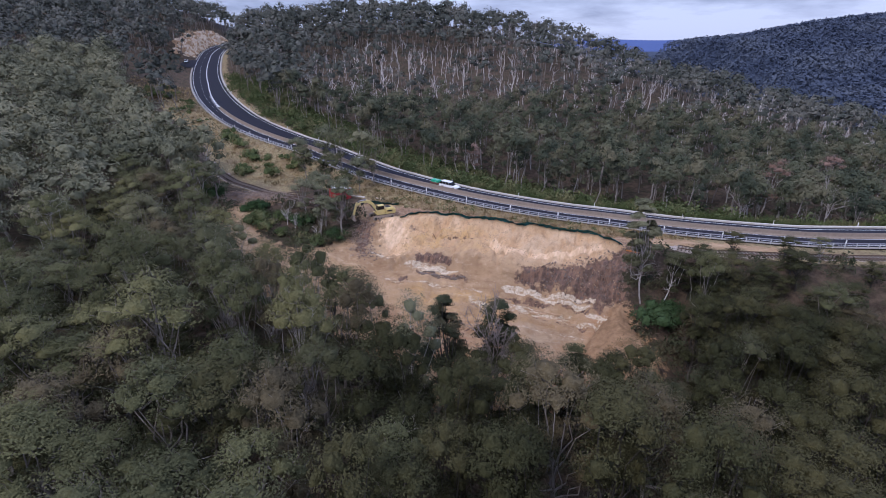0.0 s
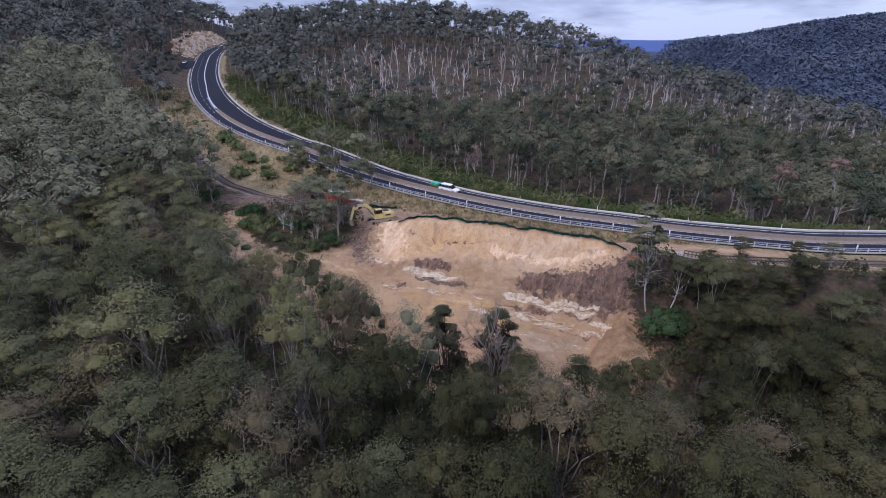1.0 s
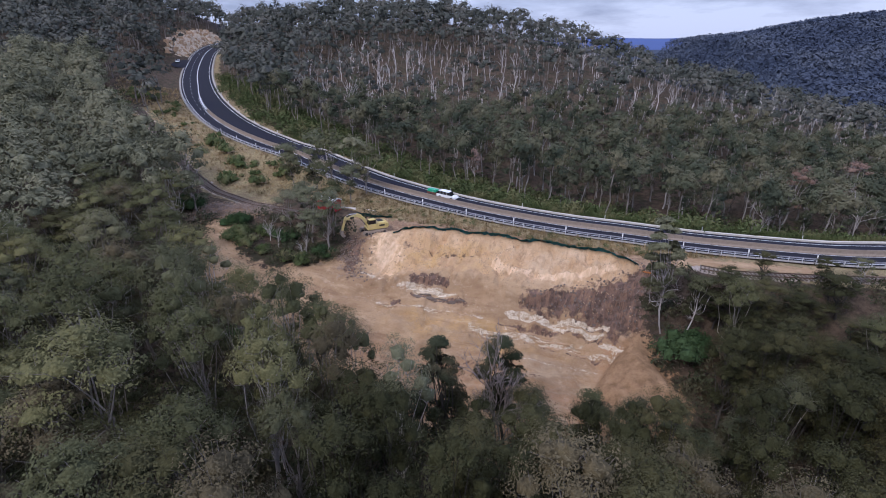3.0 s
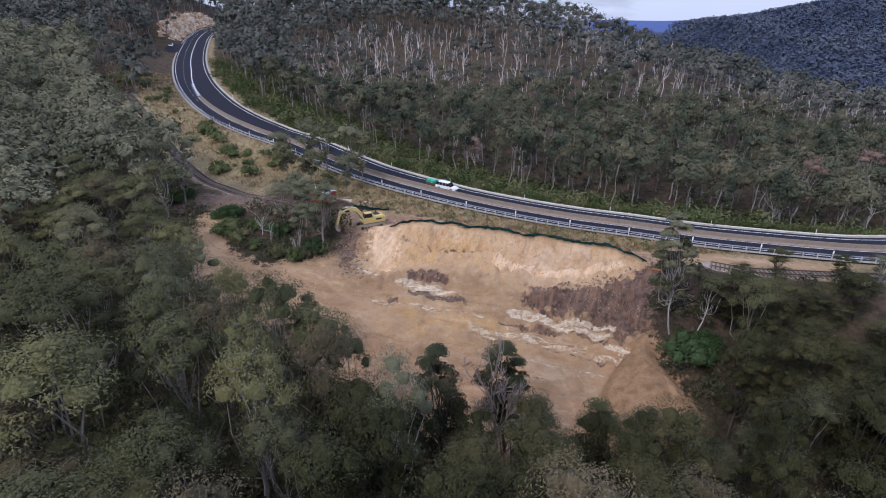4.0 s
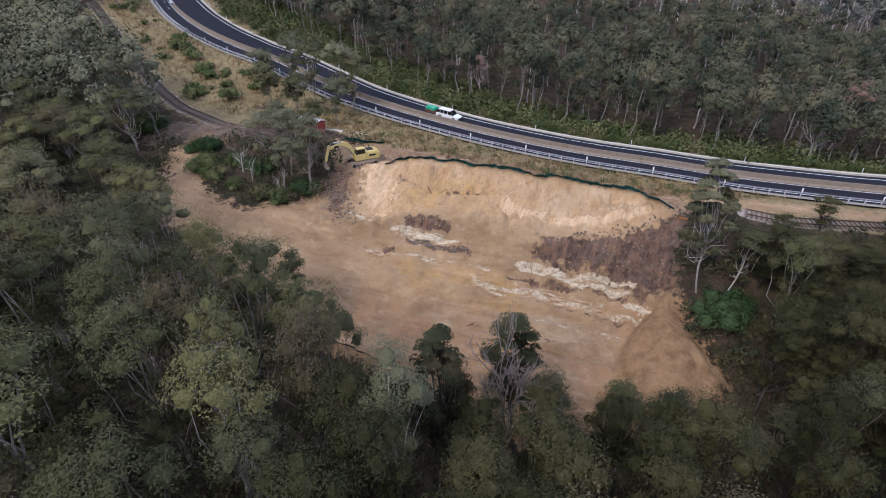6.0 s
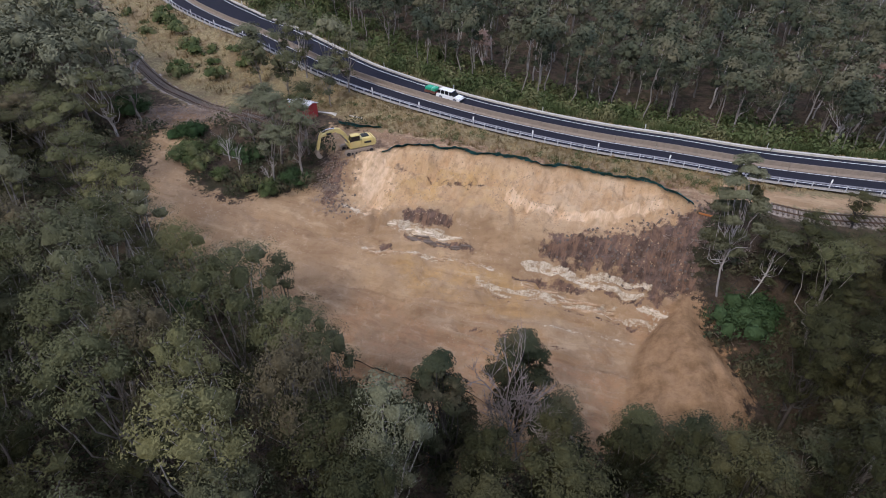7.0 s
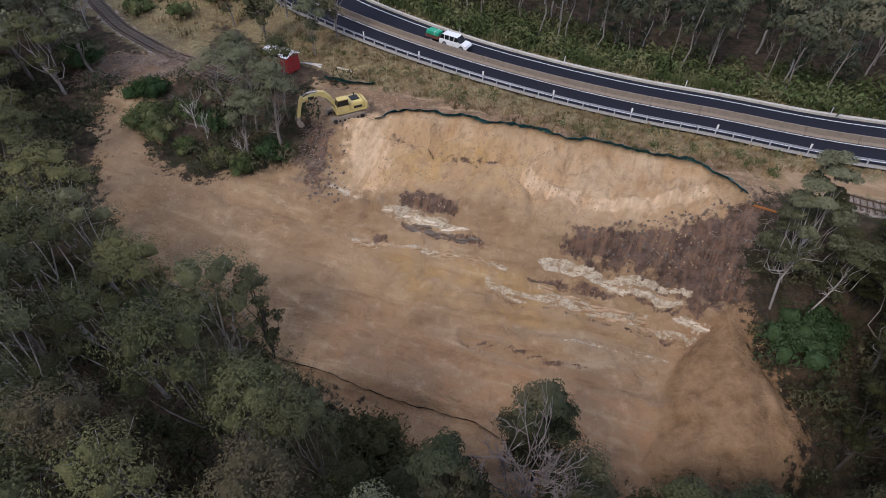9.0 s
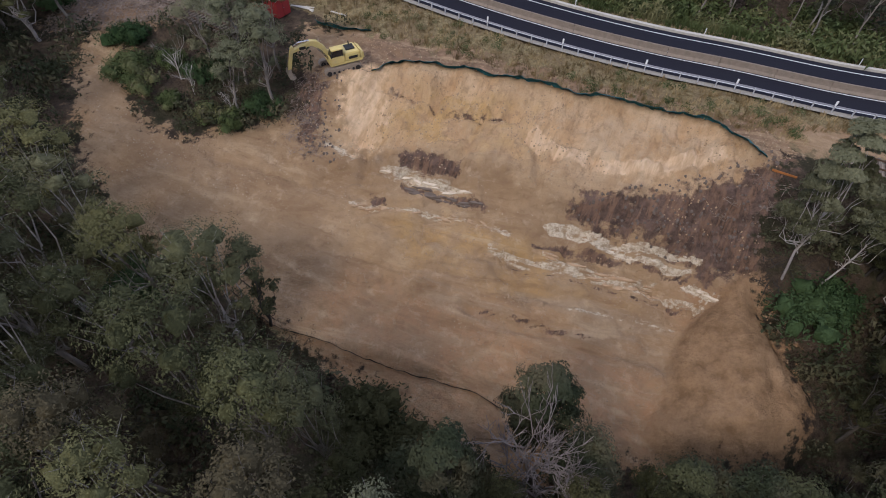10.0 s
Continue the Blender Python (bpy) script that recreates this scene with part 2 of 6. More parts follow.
M_GROUND = ground_material()
LEAF = {
    "olive": leaf_material("leaf_olive", [(0.1, (0.061, 0.064, 0.032)), (0.5, (0.092, 0.094, 0.046)), (0.9, (0.136, 0.128, 0.058))]),
    "grey": leaf_material("leaf_grey_green", [(0.1, (0.065, 0.067, 0.038)), (0.5, (0.092, 0.094, 0.051)), (0.9, (0.128, 0.123, 0.070))]),
    # dark foliage, lowered further to carry the shade in the east bush
    "dark": leaf_material("leaf_dark_shaded", [(0.1, (0.029, 0.031, 0.015)), (0.5, (0.044, 0.045, 0.021)), (0.9, (0.070, 0.065, 0.031))]),
    "brown": leaf_material("leaf_tawny", [(0.1, (0.062, 0.052, 0.031)), (0.5, (0.089, 0.074, 0.044)), (0.9, (0.118, 0.097, 0.057))]),
    "silver": leaf_material("leaf_silver", [(0.1, (0.092, 0.099, 0.061)), (0.5, (0.127, 0.132, 0.082)), (0.9, (0.167, 0.163, 0.102))]),
    "bright": leaf_material("leaf_bright", [(0.1, (0.025, 0.048, 0.020)), (0.5, (0.036, 0.063, 0.026)), (0.9, (0.049, 0.078, 0.034))]),
    "shrub": leaf_material("leaf_shrub", [(0.1, (0.056, 0.074, 0.029)), (0.5, (0.085, 0.106, 0.044)), (0.9, (0.148, 0.142, 0.070))], 0.25, 7.0, False),
    "scrub": leaf_material("leaf_scrub", [(0.1, (0.033, 0.040, 0.022)), (0.5, (0.055, 0.060, 0.034)), (0.9, (0.094, 0.084, 0.050))], 0.3, 7.0, False),
    "wood": leaf_material("leaf_hillside", [(0.1, (0.095, 0.099, 0.064)), (0.5, (0.148, 0.148, 0.096)), (0.9, (0.210, 0.199, 0.128))], 0.11, 5.0, False),
    "road": leaf_material("leaf_roadside", [(0.1, (0.046, 0.056, 0.039)), (0.5, (0.085, 0.093, 0.059)), (0.9, (0.143, 0.133, 0.086))], 0.12, 5.0, False),
    "far": leaf_material("leaf_far", [(0.1, (0.052, 0.058, 0.050)), (0.5, (0.086, 0.092, 0.079)), (0.9, (0.130, 0.128, 0.111))], 0.07, 3.0, False),
    # the blue haze over the far hill is mixed into this leaf colour
    "blue": leaf_material("leaf_far_hill_haze", [(0.1, (0.047, 0.060, 0.094)), (0.5, (0.065, 0.081, 0.120)), (0.9, (0.091, 0.108, 0.144))], 0.012, 0.3, False),
    "dying": leaf_material("leaf_dying", [(0.1, (0.13, 0.085, 0.065)), (0.5, (0.19, 0.125, 0.1)), (0.9, (0.26, 0.18, 0.15))]),
    "straw": leaf_material("dry_grass_blades", [(0.1, (0.149, 0.112, 0.060)), (0.5, (0.276, 0.202, 0.108)), (0.9, (0.437, 0.336, 0.192))], 0.4, 7.0, False),
}
M_BARK = bark_material("bark_pale", (0.14, 0.12, 0.105), (0.31, 0.275, 0.245), (0.5, 0.46, 0.42))
M_BARK_WHITE = bark_material("bark_white", (0.28, 0.25, 0.235), (0.52, 0.48, 0.455), (0.7, 0.66, 0.63))
M_BARK_DARK = bark_material("bark_dark", (0.03, 0.026, 0.023), (0.07, 0.06, 0.052), (0.14, 0.12, 0.105))
M_DEAD = bark_material("weathered_dead_wood", (0.42, 0.38, 0.36), (0.66, 0.61, 0.58), (0.8, 0.76, 0.73))

# ---- helpers for shapes ----
rng = np.random.default_rng(7)


def quick_mesh(name, verts, quads, mats=(), smooth=False, idx=None):
    """A mesh from arrays of corners and four-sided faces."""
    verts = np.asarray(verts, dtype=np.float32)
    quads = np.asarray(quads, dtype=np.int32)
    me = bpy.data.meshes.new(name)
    me.vertices.add(len(verts))
    me.vertices.foreach_set("co", verts.ravel())
    k = quads.shape[1]
    me.loops.add(quads.size)
    me.loops.foreach_set("vertex_index", quads.ravel())
    me.polygons.add(len(quads))
    me.polygons.foreach_set("loop_start", np.arange(0, quads.size, k, dtype=np.int32))
    me.polygons.foreach_set("loop_total", np.full(len(quads), k, dtype=np.int32))
    me.polygons.foreach_set("use_smooth", np.full(len(quads), smooth, dtype=bool))
    for m in mats:
        me.materials.append(m)
    if idx is not None:
        me.polygons.foreach_set("material_index", np.asarray(idx, dtype=np.int32))
    me.update(calc_edges=True)
    return me


def sm(a, b, v):
    """Smooth step from a to b."""
    t = np.clip((v - a) / (b - a), 0, 1)
    return t * t * (3 - 2 * t)


def hill_noise(x, y, size, seed=0.0):
    """Smooth value noise in about -1 to 1, at the given size in metres."""
    px, py = x / size + seed * 17.3, y / size - seed * 9.1
    ix, iy = np.floor(px).astype(np.int64), np.floor(py).astype(np.int64)
    fx, fy = px - ix, py - iy
    fx, fy = fx * fx * (3 - 2 * fx), fy * fy * (3 - 2 * fy)

    def h(i, j):
        v = (i * 374761393 + j * 668265263) & 0x7FFFFFFF
        v = ((v ^ (v >> 13)) * 1274126177) & 0x7FFFFFFF
        return (v & 0xFFFF) / 32767.5 - 1

    return (h(ix, iy) * (1 - fx) + h(ix + 1, iy) * fx) * (1 - fy) + (h(ix, iy + 1) * (1 - fx) + h(ix + 1, iy + 1) * fx) * fy


def dense(points, step):
    """A smooth line through the points (Catmull-Rom), cut into even steps."""
    p = np.array(points, float)
    p = np.vstack([2 * p[0] - p[1], p, 2 * p[-1] - p[-2]])
    out = []
    for i in range(1, len(p) - 2):
        for t in np.linspace(0, 1, 24, endpoint=False):
            a, b, c, d = p[i - 1], p[i], p[i + 1], p[i + 2]
            out.append(0.5 * (2 * b + (c - a) * t + (2 * a - 5 * b + 4 * c - d) * t * t + (3 * b - a - 3 * c + d) * t ** 3))
    out.append(p[-2])
    out = np.array(out)
    run = np.concatenate([[0], np.cumsum(np.linalg.norm(np.diff(out[:, :2], axis=0), axis=1))])
    s = np.arange(0, run[-1], step)
    return np.stack([np.interp(s, run, out[:, k]) for k in range(out.shape[1])], axis=1)


# ---- the plan: road, railway, cut slope ----
# the near edge of the road (line of the guard rail), from the valley up the hill
ROAD = dense([(190, 80, 9.2), (140, 76, 9.0), (105, 74.4, 8.9), (74.5, 74.6, 8.9), (63.9, 75.6, 8.9), (50.8, 79.0, 8.9), (42.1, 81.9, 8.9), (32.1, 86.2, 9.0), (23.4, 89.6, 9.1),
              (14.4, 93.5, 9.4), (5.5, 98.0, 9.8), (-3.3, 102.6, 10.5), (-12.1, 108.3, 11.1), (-22.3, 115.9, 12.0), (-32.3, 125.3, 13.1),
              (-42.8, 135.2, 14.4), (-53.0, 143.0, 15.5), (-66.7, 156.5, 17.2), (-81.5, 176.1, 19.3), (-100, 208, 22.4), (-118.8, 248.5, 26.2),
              (-137.1, 296, 30.6), (-154.6, 348.5, 35.3), (-163, 394, 39.3), (-165, 440, 42.0)], 2.0)
RAIL = dense([(-100, 176, 11.2), (-73, 140, 10.9), (-56.8, 120.4, 10.6), (-48.2, 112, 10.4), (-40.4, 105.6, 10.2), (-35, 102.6, 10.1), (-29, 99.6, 10.0)], 0.6)
RAIL_EAST = dense([(40.4, 73.6, 9.2), (44.6, 71.6, 9.15), (51, 70.6, 9.1), (66, 69.2, 9.1), (100, 68.6, 9.1), (150, 70, 9.1)], 0.6)
road_dir = np.gradient(ROAD[:, :2], axis=0)
road_dir /= np.linalg.norm(road_dir, axis=1)[:, None]
ROAD_N = np.stack([road_dir[:, 1], -road_dir[:, 0]], axis=1)  # towards the far side
road_run = np.concatenate([[0], np.cumsum(np.linalg.norm(np.diff(ROAD[:, :2], axis=0), axis=1))])


def road_width(x):
    return np.interp(x, [-80, -55, -20, 0, 60], [13.2, 13.0, 11.2, 10.6, 10.4])


ROAD_W = road_width(ROAD[:, 0])


def to_line(x, y, line, normals):
    """Distance across a line (positive towards the normals), height there, place in the line."""
    shape = np.shape(x)
    x, y = np.ravel(x), np.ravel(y)
    d = np.full(x.shape, 1e9)
    q = np.zeros_like(d)
    k = np.zeros(x.shape, dtype=int)
    for i in range(0, len(x), 20000):
        e2 = (x[i:i + 20000, None] - line[None, :, 0]) ** 2 + (y[i:i + 20000, None] - line[None, :, 1]) ** 2
        j = e2.argmin(axis=1)
        k[i:i + 20000] = j
        q[i:i + 20000] = (x[i:i + 20000] - line[j, 0]) * normals[j, 0] + (y[i:i + 20000] - line[j, 1]) * normals[j, 1]
        d[i:i + 20000] = np.sqrt(e2[np.arange(len(j)), j])
    return q.reshape(shape), d.reshape(shape), k.reshape(shape)


ORIGIN, ALONG, DOWN = (-12.0, 108.4), (0.907, -0.42), (-0.42, -0.907)


def to_cut(x, y):
    """Along the road and down the slope, from the guard rail's corner above the excavator."""
    return ((x - ORIGIN[0]) * ALONG[0] + (y - ORIGIN[1]) * ALONG[1], (x - ORIGIN[0]) * DOWN[0] + (y - ORIGIN[1]) * DOWN[1])


def from_cut(s, u):
    return ORIGIN[0] + s * ALONG[0] + u * DOWN[0], ORIGIN[1] + s * ALONG[1] + u * DOWN[1]


def lip_line(s):
    """How far down from the guard rail the edge of the cut runs."""
    return np.interp(s, [-60, -25, -12, 4, 11, 13, 20, 27, 34, 40, 46, 48.5, 51, 53.5, 60, 75], [20, 20, 20, 19.3, 17.5, 15.1, 13.6, 12.2, 11.6, 10.6, 9.8, 9.7, 11.2, 13.7, 14, 10])


STATIONS = []


def station(s, *pairs):
    STATIONS.append((s, [p[0] for p in pairs], [p[1] for p in pairs]))


station(-60, (0, 10.6), (20, 10.2), (40, 9))
station(-25, (0, 10.2), (3, 9.0), (15, 8.6), (30, 7.6), (45, 6))
station(-12, (-2, 10.1), (0, 9.8), (2, 8.6), (10, 8.0), (15, 7.3), (25, 5.3), (35, 3))
station(4, (-3, 9.6), (0, 9.4), (4, 7.4), (7, 6.2), (13, 5.0), (17, 4.3), (25, 2.3), (33, -0.5))
station(12, (-4, 9.5), (-1, 9.7), (0, 10.3), (1.2, 9.7), (3.7, 7.8), (7.7, 5.6), (10.7, 4.5), (13.7, 3.6), (20, 2.0), (27, -0.2), (30, -1.0), (31, -2.3), (37, -4.6))
station(20, (-4, 9.4), (-1.2, 9.6), (0, 10.6), (0.8, 10.1), (3.2, 8.4), (6.4, 7.5), (11.2, 6.5), (12.6, 4.9), (15.4, 3.0), (20, 1.3), (27.4, -0.6), (31.4, -1.5), (32.2, -2.7), (38, -5))
station(30, (-4, 9.3), (-1.2, 9.5), (0, 10.2), (0.8, 9.5), (3.4, 7.9), (7.5, 7.2), (11, 6.4), (12.6, 4.0), (16.7, 1.6), (20, 0.6), (25, -1.2), (30.4, -1.9), (31.2, -3.2), (38, -5.5))
station(40, (-3, 9.2), (-1, 9.3), (0, 9.9), (0.8, 9.0), (3, 7.9), (9.3, 6.9), (11.2, 5.2), (13, 3.0), (15.4, 1.5), (21.4, -0.7), (27.4, -2.5), (33, -3.3), (40, -6))
station(49, (-3, 9.2), (0, 9.4), (1.2, 8.8), (4, 8.1), (7, 7.4), (10, 5.0), (12.7, 2.4), (16.2, -1.0), (24, -2.6), (31, -3.5), (36, -6))
station(54, (-3, 9.2), (0, 9.1), (4, 7.2), (8, 4.6), (10, 1.9), (12, 0.4), (16.2, -2.2), (24, -3.6), (31, -4.6), (36, -6))
station(62, (-3, 9.1), (0, 8.9), (5, 5.5), (12, 0.5), (20, -3.5), (31, -6))
station(80, (-3, 9.1), (0, 8.8), (4, 6.6), (10, 2.5), (20, -2.5), (35, -7))
EDGE_S = [st[0] for st in STATIONS]


def front_floor(x, y):
    return -4.5 + 6.0 * sm(0, -32, x) + 0.11 * np.clip(52 - y, -10, 60) + 5 * sm(-40, -90, x)


def cut_z(x, y):
    s, u = to_cut(x, y)
    w = u - lip_line(s)
    rows = np.stack([np.interp(w, pu, pz) for _, pu, pz in STATIONS])
    pos = np.interp(s, EDGE_S, np.arange(len(EDGE_S)))
    i = np.clip(np.floor(pos).astype(int), 0, len(EDGE_S) - 2)
    f = pos - i
    flat = rows.reshape(len(EDGE_S), -1)
    n = np.arange(flat.shape[1])
    z = (flat[i.ravel(), n] * (1 - f.ravel()) + flat[i.ravel() + 1, n] * f.ravel()).reshape(np.shape(x))
    return z * (1 - sm(46, 60, u)) + front_floor(x, y) * sm(46, 60, u)


def left_z(x, y):
    """The hillside on the near side of the road, where it climbs."""
    up = 0.15 * np.clip(y - 112, 0, 340) - 0.3 * np.clip(y - 452, 0, None) + 0.05 * np.clip(-70 - x, 0, 200)
    return np.maximum(10.5 + up, -60) - 6 * sm(110, 60, y) * sm(-40, -60, x) * 0.2


def back_z(x, y):
    """The gully behind the road and the wooded spur beyond it."""
    y0 = np.interp(x, [-160, -60, -20, 10, 60, 150, 400], [330, 205, 160, 135, 118, 108, 110])
    z0 = np.interp(x, [-160, -60, -20, 10, 60, 150, 300], [34, 19, 11.5, 6.5, 3.5, -6, -30])
    cy = np.interp(x, [-220, -60, 60, 130, 200, 300], [470, 385, 345, 315, 300, 300])
    cz = np.interp(x, [-220, -150, -115, -60, 0, 61, 88, 112, 143, 180, 260, 400], [66, 56, 51, 55, 53, 41, 33, 24, 15, 6, -12, -35])
    t = np.clip((y - y0) / (cy - y0), 0, 1.0)
    z = z0 + (cz - z0) * (0.45 * t + 0.55 * t * t * (3 - 2 * t))
    z = z - 0.35 * np.clip(y - cy, 0, None)
    z = np.maximum(z, -48 + 0.004 * y)
    # the far hill over the valley
    hz = np.interp(x, [440, 462, 500, 580, 660, 760, 1000, 1600], [-45, -4, 36, 48, 60, 74, 94, 120])
    hy = sm(430, 1000, y) - sm(1080, 1900, y)
    hill = -45 + (hz + 45) * hy + (15 * hill_noise(x, y, 170, 3) + 3 * hill_noise(x, y, 70, 13)) * sm(450, 700, y) * (1 - 0.5 * sm(850, 1000, y))
    return np.where(y > 430, np.maximum(z, hill), z)


def ground_z(x, y):
    x, y = np.asarray(x, float), np.asarray(y, float)
    q, d, k = to_line(x, y, ROAD, ROAD_N)
    zr, wr = ROAD[k, 2], ROAD_W[k]
    near = np.where(x < -50, left_z(x, y), cut_z(x, y))
    mixw = sm(-78, -34, x) * sm(150, 105, y)
    near = left_z(x, y) * (1 - mixw) + cut_z(x, y) * mixw
    near = np.where(x > 40, cut_z(x, y), near)
    near = near * (1 - sm(52, 30, y) * sm(-30, -60, x)) + front_floor(x, y) * sm(52, 30, y) * sm(-30, -60, x)
    far = back_z(x, y)
    rough = hill_noise(x, y, 9, 1) * 0.5 + hill_noise(x, y, 23, 2) * 0.9
    quiet = sm(8, 26, d) * (1 - sm(-50, -40, x) * sm(50, 42, x) * sm(46, 52, y) * sm(112, 100, y))
    # rising rock cutting where the road passes through the crest
    reach = np.where(q < 0, 7.0 + 17.0 * sm(180, 230, y) * (1 - 0.85 * sm(318, 335, y)), 10.0)
    bay = 7.5 * sm(276, 284, y) * sm(322, 314, y)
    outside = np.where(q < 0, -q - 0.8 - bay, q - wr - 1.5)
    t = sm(0, 1, np.clip(outside / reach, 0, 1))
    side = np.where(q < 0.5 * wr, near, far) + rough * quiet
    side = np.where((q < 0) & (y > 300), np.minimum(side, zr + 7.0 + 0.45 * np.clip(outside - 9, 0, None)), side)
    crag = sm(318, 335, y) * sm(0.5, 3, outside) * sm(14, 9, outside) * (q < 0)
    z = zr - 0.12 + (side - zr + 0.12) * t
    z = z + crag * (0.9 * hill_noise(x, y, 8, 43))
    return np.where(outside < 0, zr - 0.35, z)


def inside(x, y, poly):
    """Whether points lie in a polygon."""
    r = np.zeros(np.shape(x), bool)
    n = len(poly)
    for i in range(n):
        (x1, y1), (x2, y2) = poly[i], poly[(i + 1) % n]
        hit = ((y1 > y) != (y2 > y)) & (x < (x2 - x1) * (y - y1) / (y2 - y1 + 1e-9) + x1)
        r ^= hit
    return r


def dist_path(x, y, pts):
    d = np.full(np.shape(x), 1e9)
    for (x1, y1), (x2, y2) in zip(pts[:-1], pts[1:]):
        vx, vy = x2 - x1, y2 - y1
        t = np.clip(((x - x1) * vx + (y - y1) * vy) / (vx * vx + vy * vy), 0, 1)
        d = np.minimum(d, np.hypot(x - x1 - t * vx, y - y1 - t * vy))
    return d


def poly_mask(x, y, poly, soft):
    """1 well inside a polygon, 0 well outside, 0.5 on its edge."""
    d = dist_path(x, y, list(poly) + [poly[0]])
    return np.clip(0.5 + np.where(inside(x, y, poly), d, -d) / soft * 0.5, 0, 1)


SOIL = [(-46.5, 98.5), (-42, 99.5), (-38, 90), (-36.2, 84.5), (-33, 81.6), (-28, 80), (-23.5, 82.5), (-18, 84.0), (-16.2, 87), (-19, 93), (-18, 98), (-10, 97),
        (2, 93.5), (14, 88), (24, 83.5), (33, 79), (34.5, 75.5), (31.2, 71), (29.2, 66.5), (29.5, 62), (31.2, 57.5), (31.8, 54), (30, 50.2), (26.5, 48.4), (20, 48.2), (13, 49.2),
        (4.5, 47.5), (-3, 50.5), (-6, 54.5), (-12, 58), (-20.5, 63.2), (-24, 66), (-29, 67), (-33, 69.6), (-38, 74.5), (-41.5, 83), (-45, 91)]


def pile_z(x, y):
    """The fan of loose spoil tipped down the slope."""
    t = np.clip((65.0 - y) / 14.0, 0, 1)
    cx = 28.0 - 2.6 * t + 0.5 * np.sin(y * 0.5)
    top = 2.7 - 2.7 * t ** 1.1
    side = np.abs(x - cx) / (1.7 + 5.6 * t)
    return np.where((y < 67) & (y > 44), top + 0.3 - 2.9 * side ** 2.0 - 1.5 * np.clip(y - 64.2, 0, None) ** 1.5 - 0.8 * np.clip(51.5 - y, 0, None) ** 1.3, -99)


# small breaks and runnels that cross the slope
CRACKS = [([(1.3, 62.7), (6.0, 60.8), (10.1, 59.8), (13.3, 59.1), (17.0, 58.4), (20.0, 57.9)], 0.4), ([(4.5, 66.3), (6.9, 65.0), (8.8, 64.3)], 0.45),
          ([(24.6, 63.0), (23.4, 60.6), (22.0, 58.8), (20.4, 57.2)], 0.4), ([(-8.6, 86.6), (-4.2, 85.4), (-0.3, 83.5), (3.5, 82.3), (7.2, 81.7)], 0.5),
          ([(8.5, 79.5), (9.5, 76.5), (8.8, 73.5)], 0.5), ([(-9, 79), (-9.5, 75.5)], 0.5), ([(12, 68.5), (17, 66.4), (21, 64.6)], 0.4), ([(-3, 70.2), (3, 68.4), (8, 66.9)], 0.35),
          ([(-26, 78), (-20, 77), (-15, 75.4)], 0.3), ([(26.5, 62), (27.5, 57), (26.5, 52.5)], 0.3), ([(28.6, 62), (29.6, 57)], 0.3)]


def ground_full(x, y):
    """The finished ground: with the spoil fan, furrows and rubble in the cut."""
    x, y = np.asarray(x, float), np.asarray(y, float)
    z = ground_z(x, y)
    cut = poly_mask(x, y, SOIL, 3.0)
    s, u = to_cut(x, y)
    w = u - lip_line(s)
    face = sm(0.3, 1.2, w) * sm(16, 11, w) * sm(10, 14, s) * sm(56, 52, s)
    top = sm(0.2, 1.0, w) * sm(6.5, 3.5, w)
    gully = hill_noise(s, w * 0.25, 1.8, 4) * (0.5 + 0.5 * top) + hill_noise(s, w * 0.35, 0.8, 5) * (0.3 + 0.25 * top) + 0.35 * hill_noise(s * 0.3, w, 1.3, 14)
    lump = hill_noise(x, y, 2.4, 6) * 0.36 + hill_noise(x, y, 1.0, 7) * 0.22 + hill_noise(x, y, 0.55, 8) * 0.12
    ledge = np.abs(hill_noise(s * 0.22, w + 0.12 * s, 1.1, 9)) * 0.95 * sm(8, 12, w) * sm(29, 22, w) * sm(8, 16, s)
    swell = hill_noise(x, y, 6.5, 10) * 0.35
    z = z + cut * (1.3 * face * np.minimum(gully, 0.2) + lump * (1.0 + 0.7 * face * sm(0.6, 2.0, w)) + ledge + swell * sm(14, 20, w))
    for line, deep in CRACKS:
        d = dist_path(x + 0.5 * hill_noise(x, y, 1.7, 33), y + 0.5 * hill_noise(x, y, 1.5, 34), line)
        z = z - 1.6 * deep * np.exp(-(d / 0.38) ** 2)
    p = pile_z(x, y) + 0.34 * hill_noise(x, y * 0.5, 2.2, 11) + 0.2 * hill_noise(x, y * 0.35, 0.9, 12) + 0.12 * hill_noise(x, y, 0.6, 15)
    return np.where(p > z, p, z)


def spread(parts):
    """Grid lines with steps that change along the axis."""
    out = []
    for a, b, step in parts:
        out.append(np.arange(a, b - step * 0.4, step))
    out.append([parts[-1][1]])
    return np.concatenate(out)


def grow(a, b, first, n):
    """Grid lines from a to b whose steps grow from the first one."""
    r = 1.15
    k = np.arange(1, n + 1)
    g = (r ** k - 1) / (r ** n - 1)
    return a + (b - a) * g


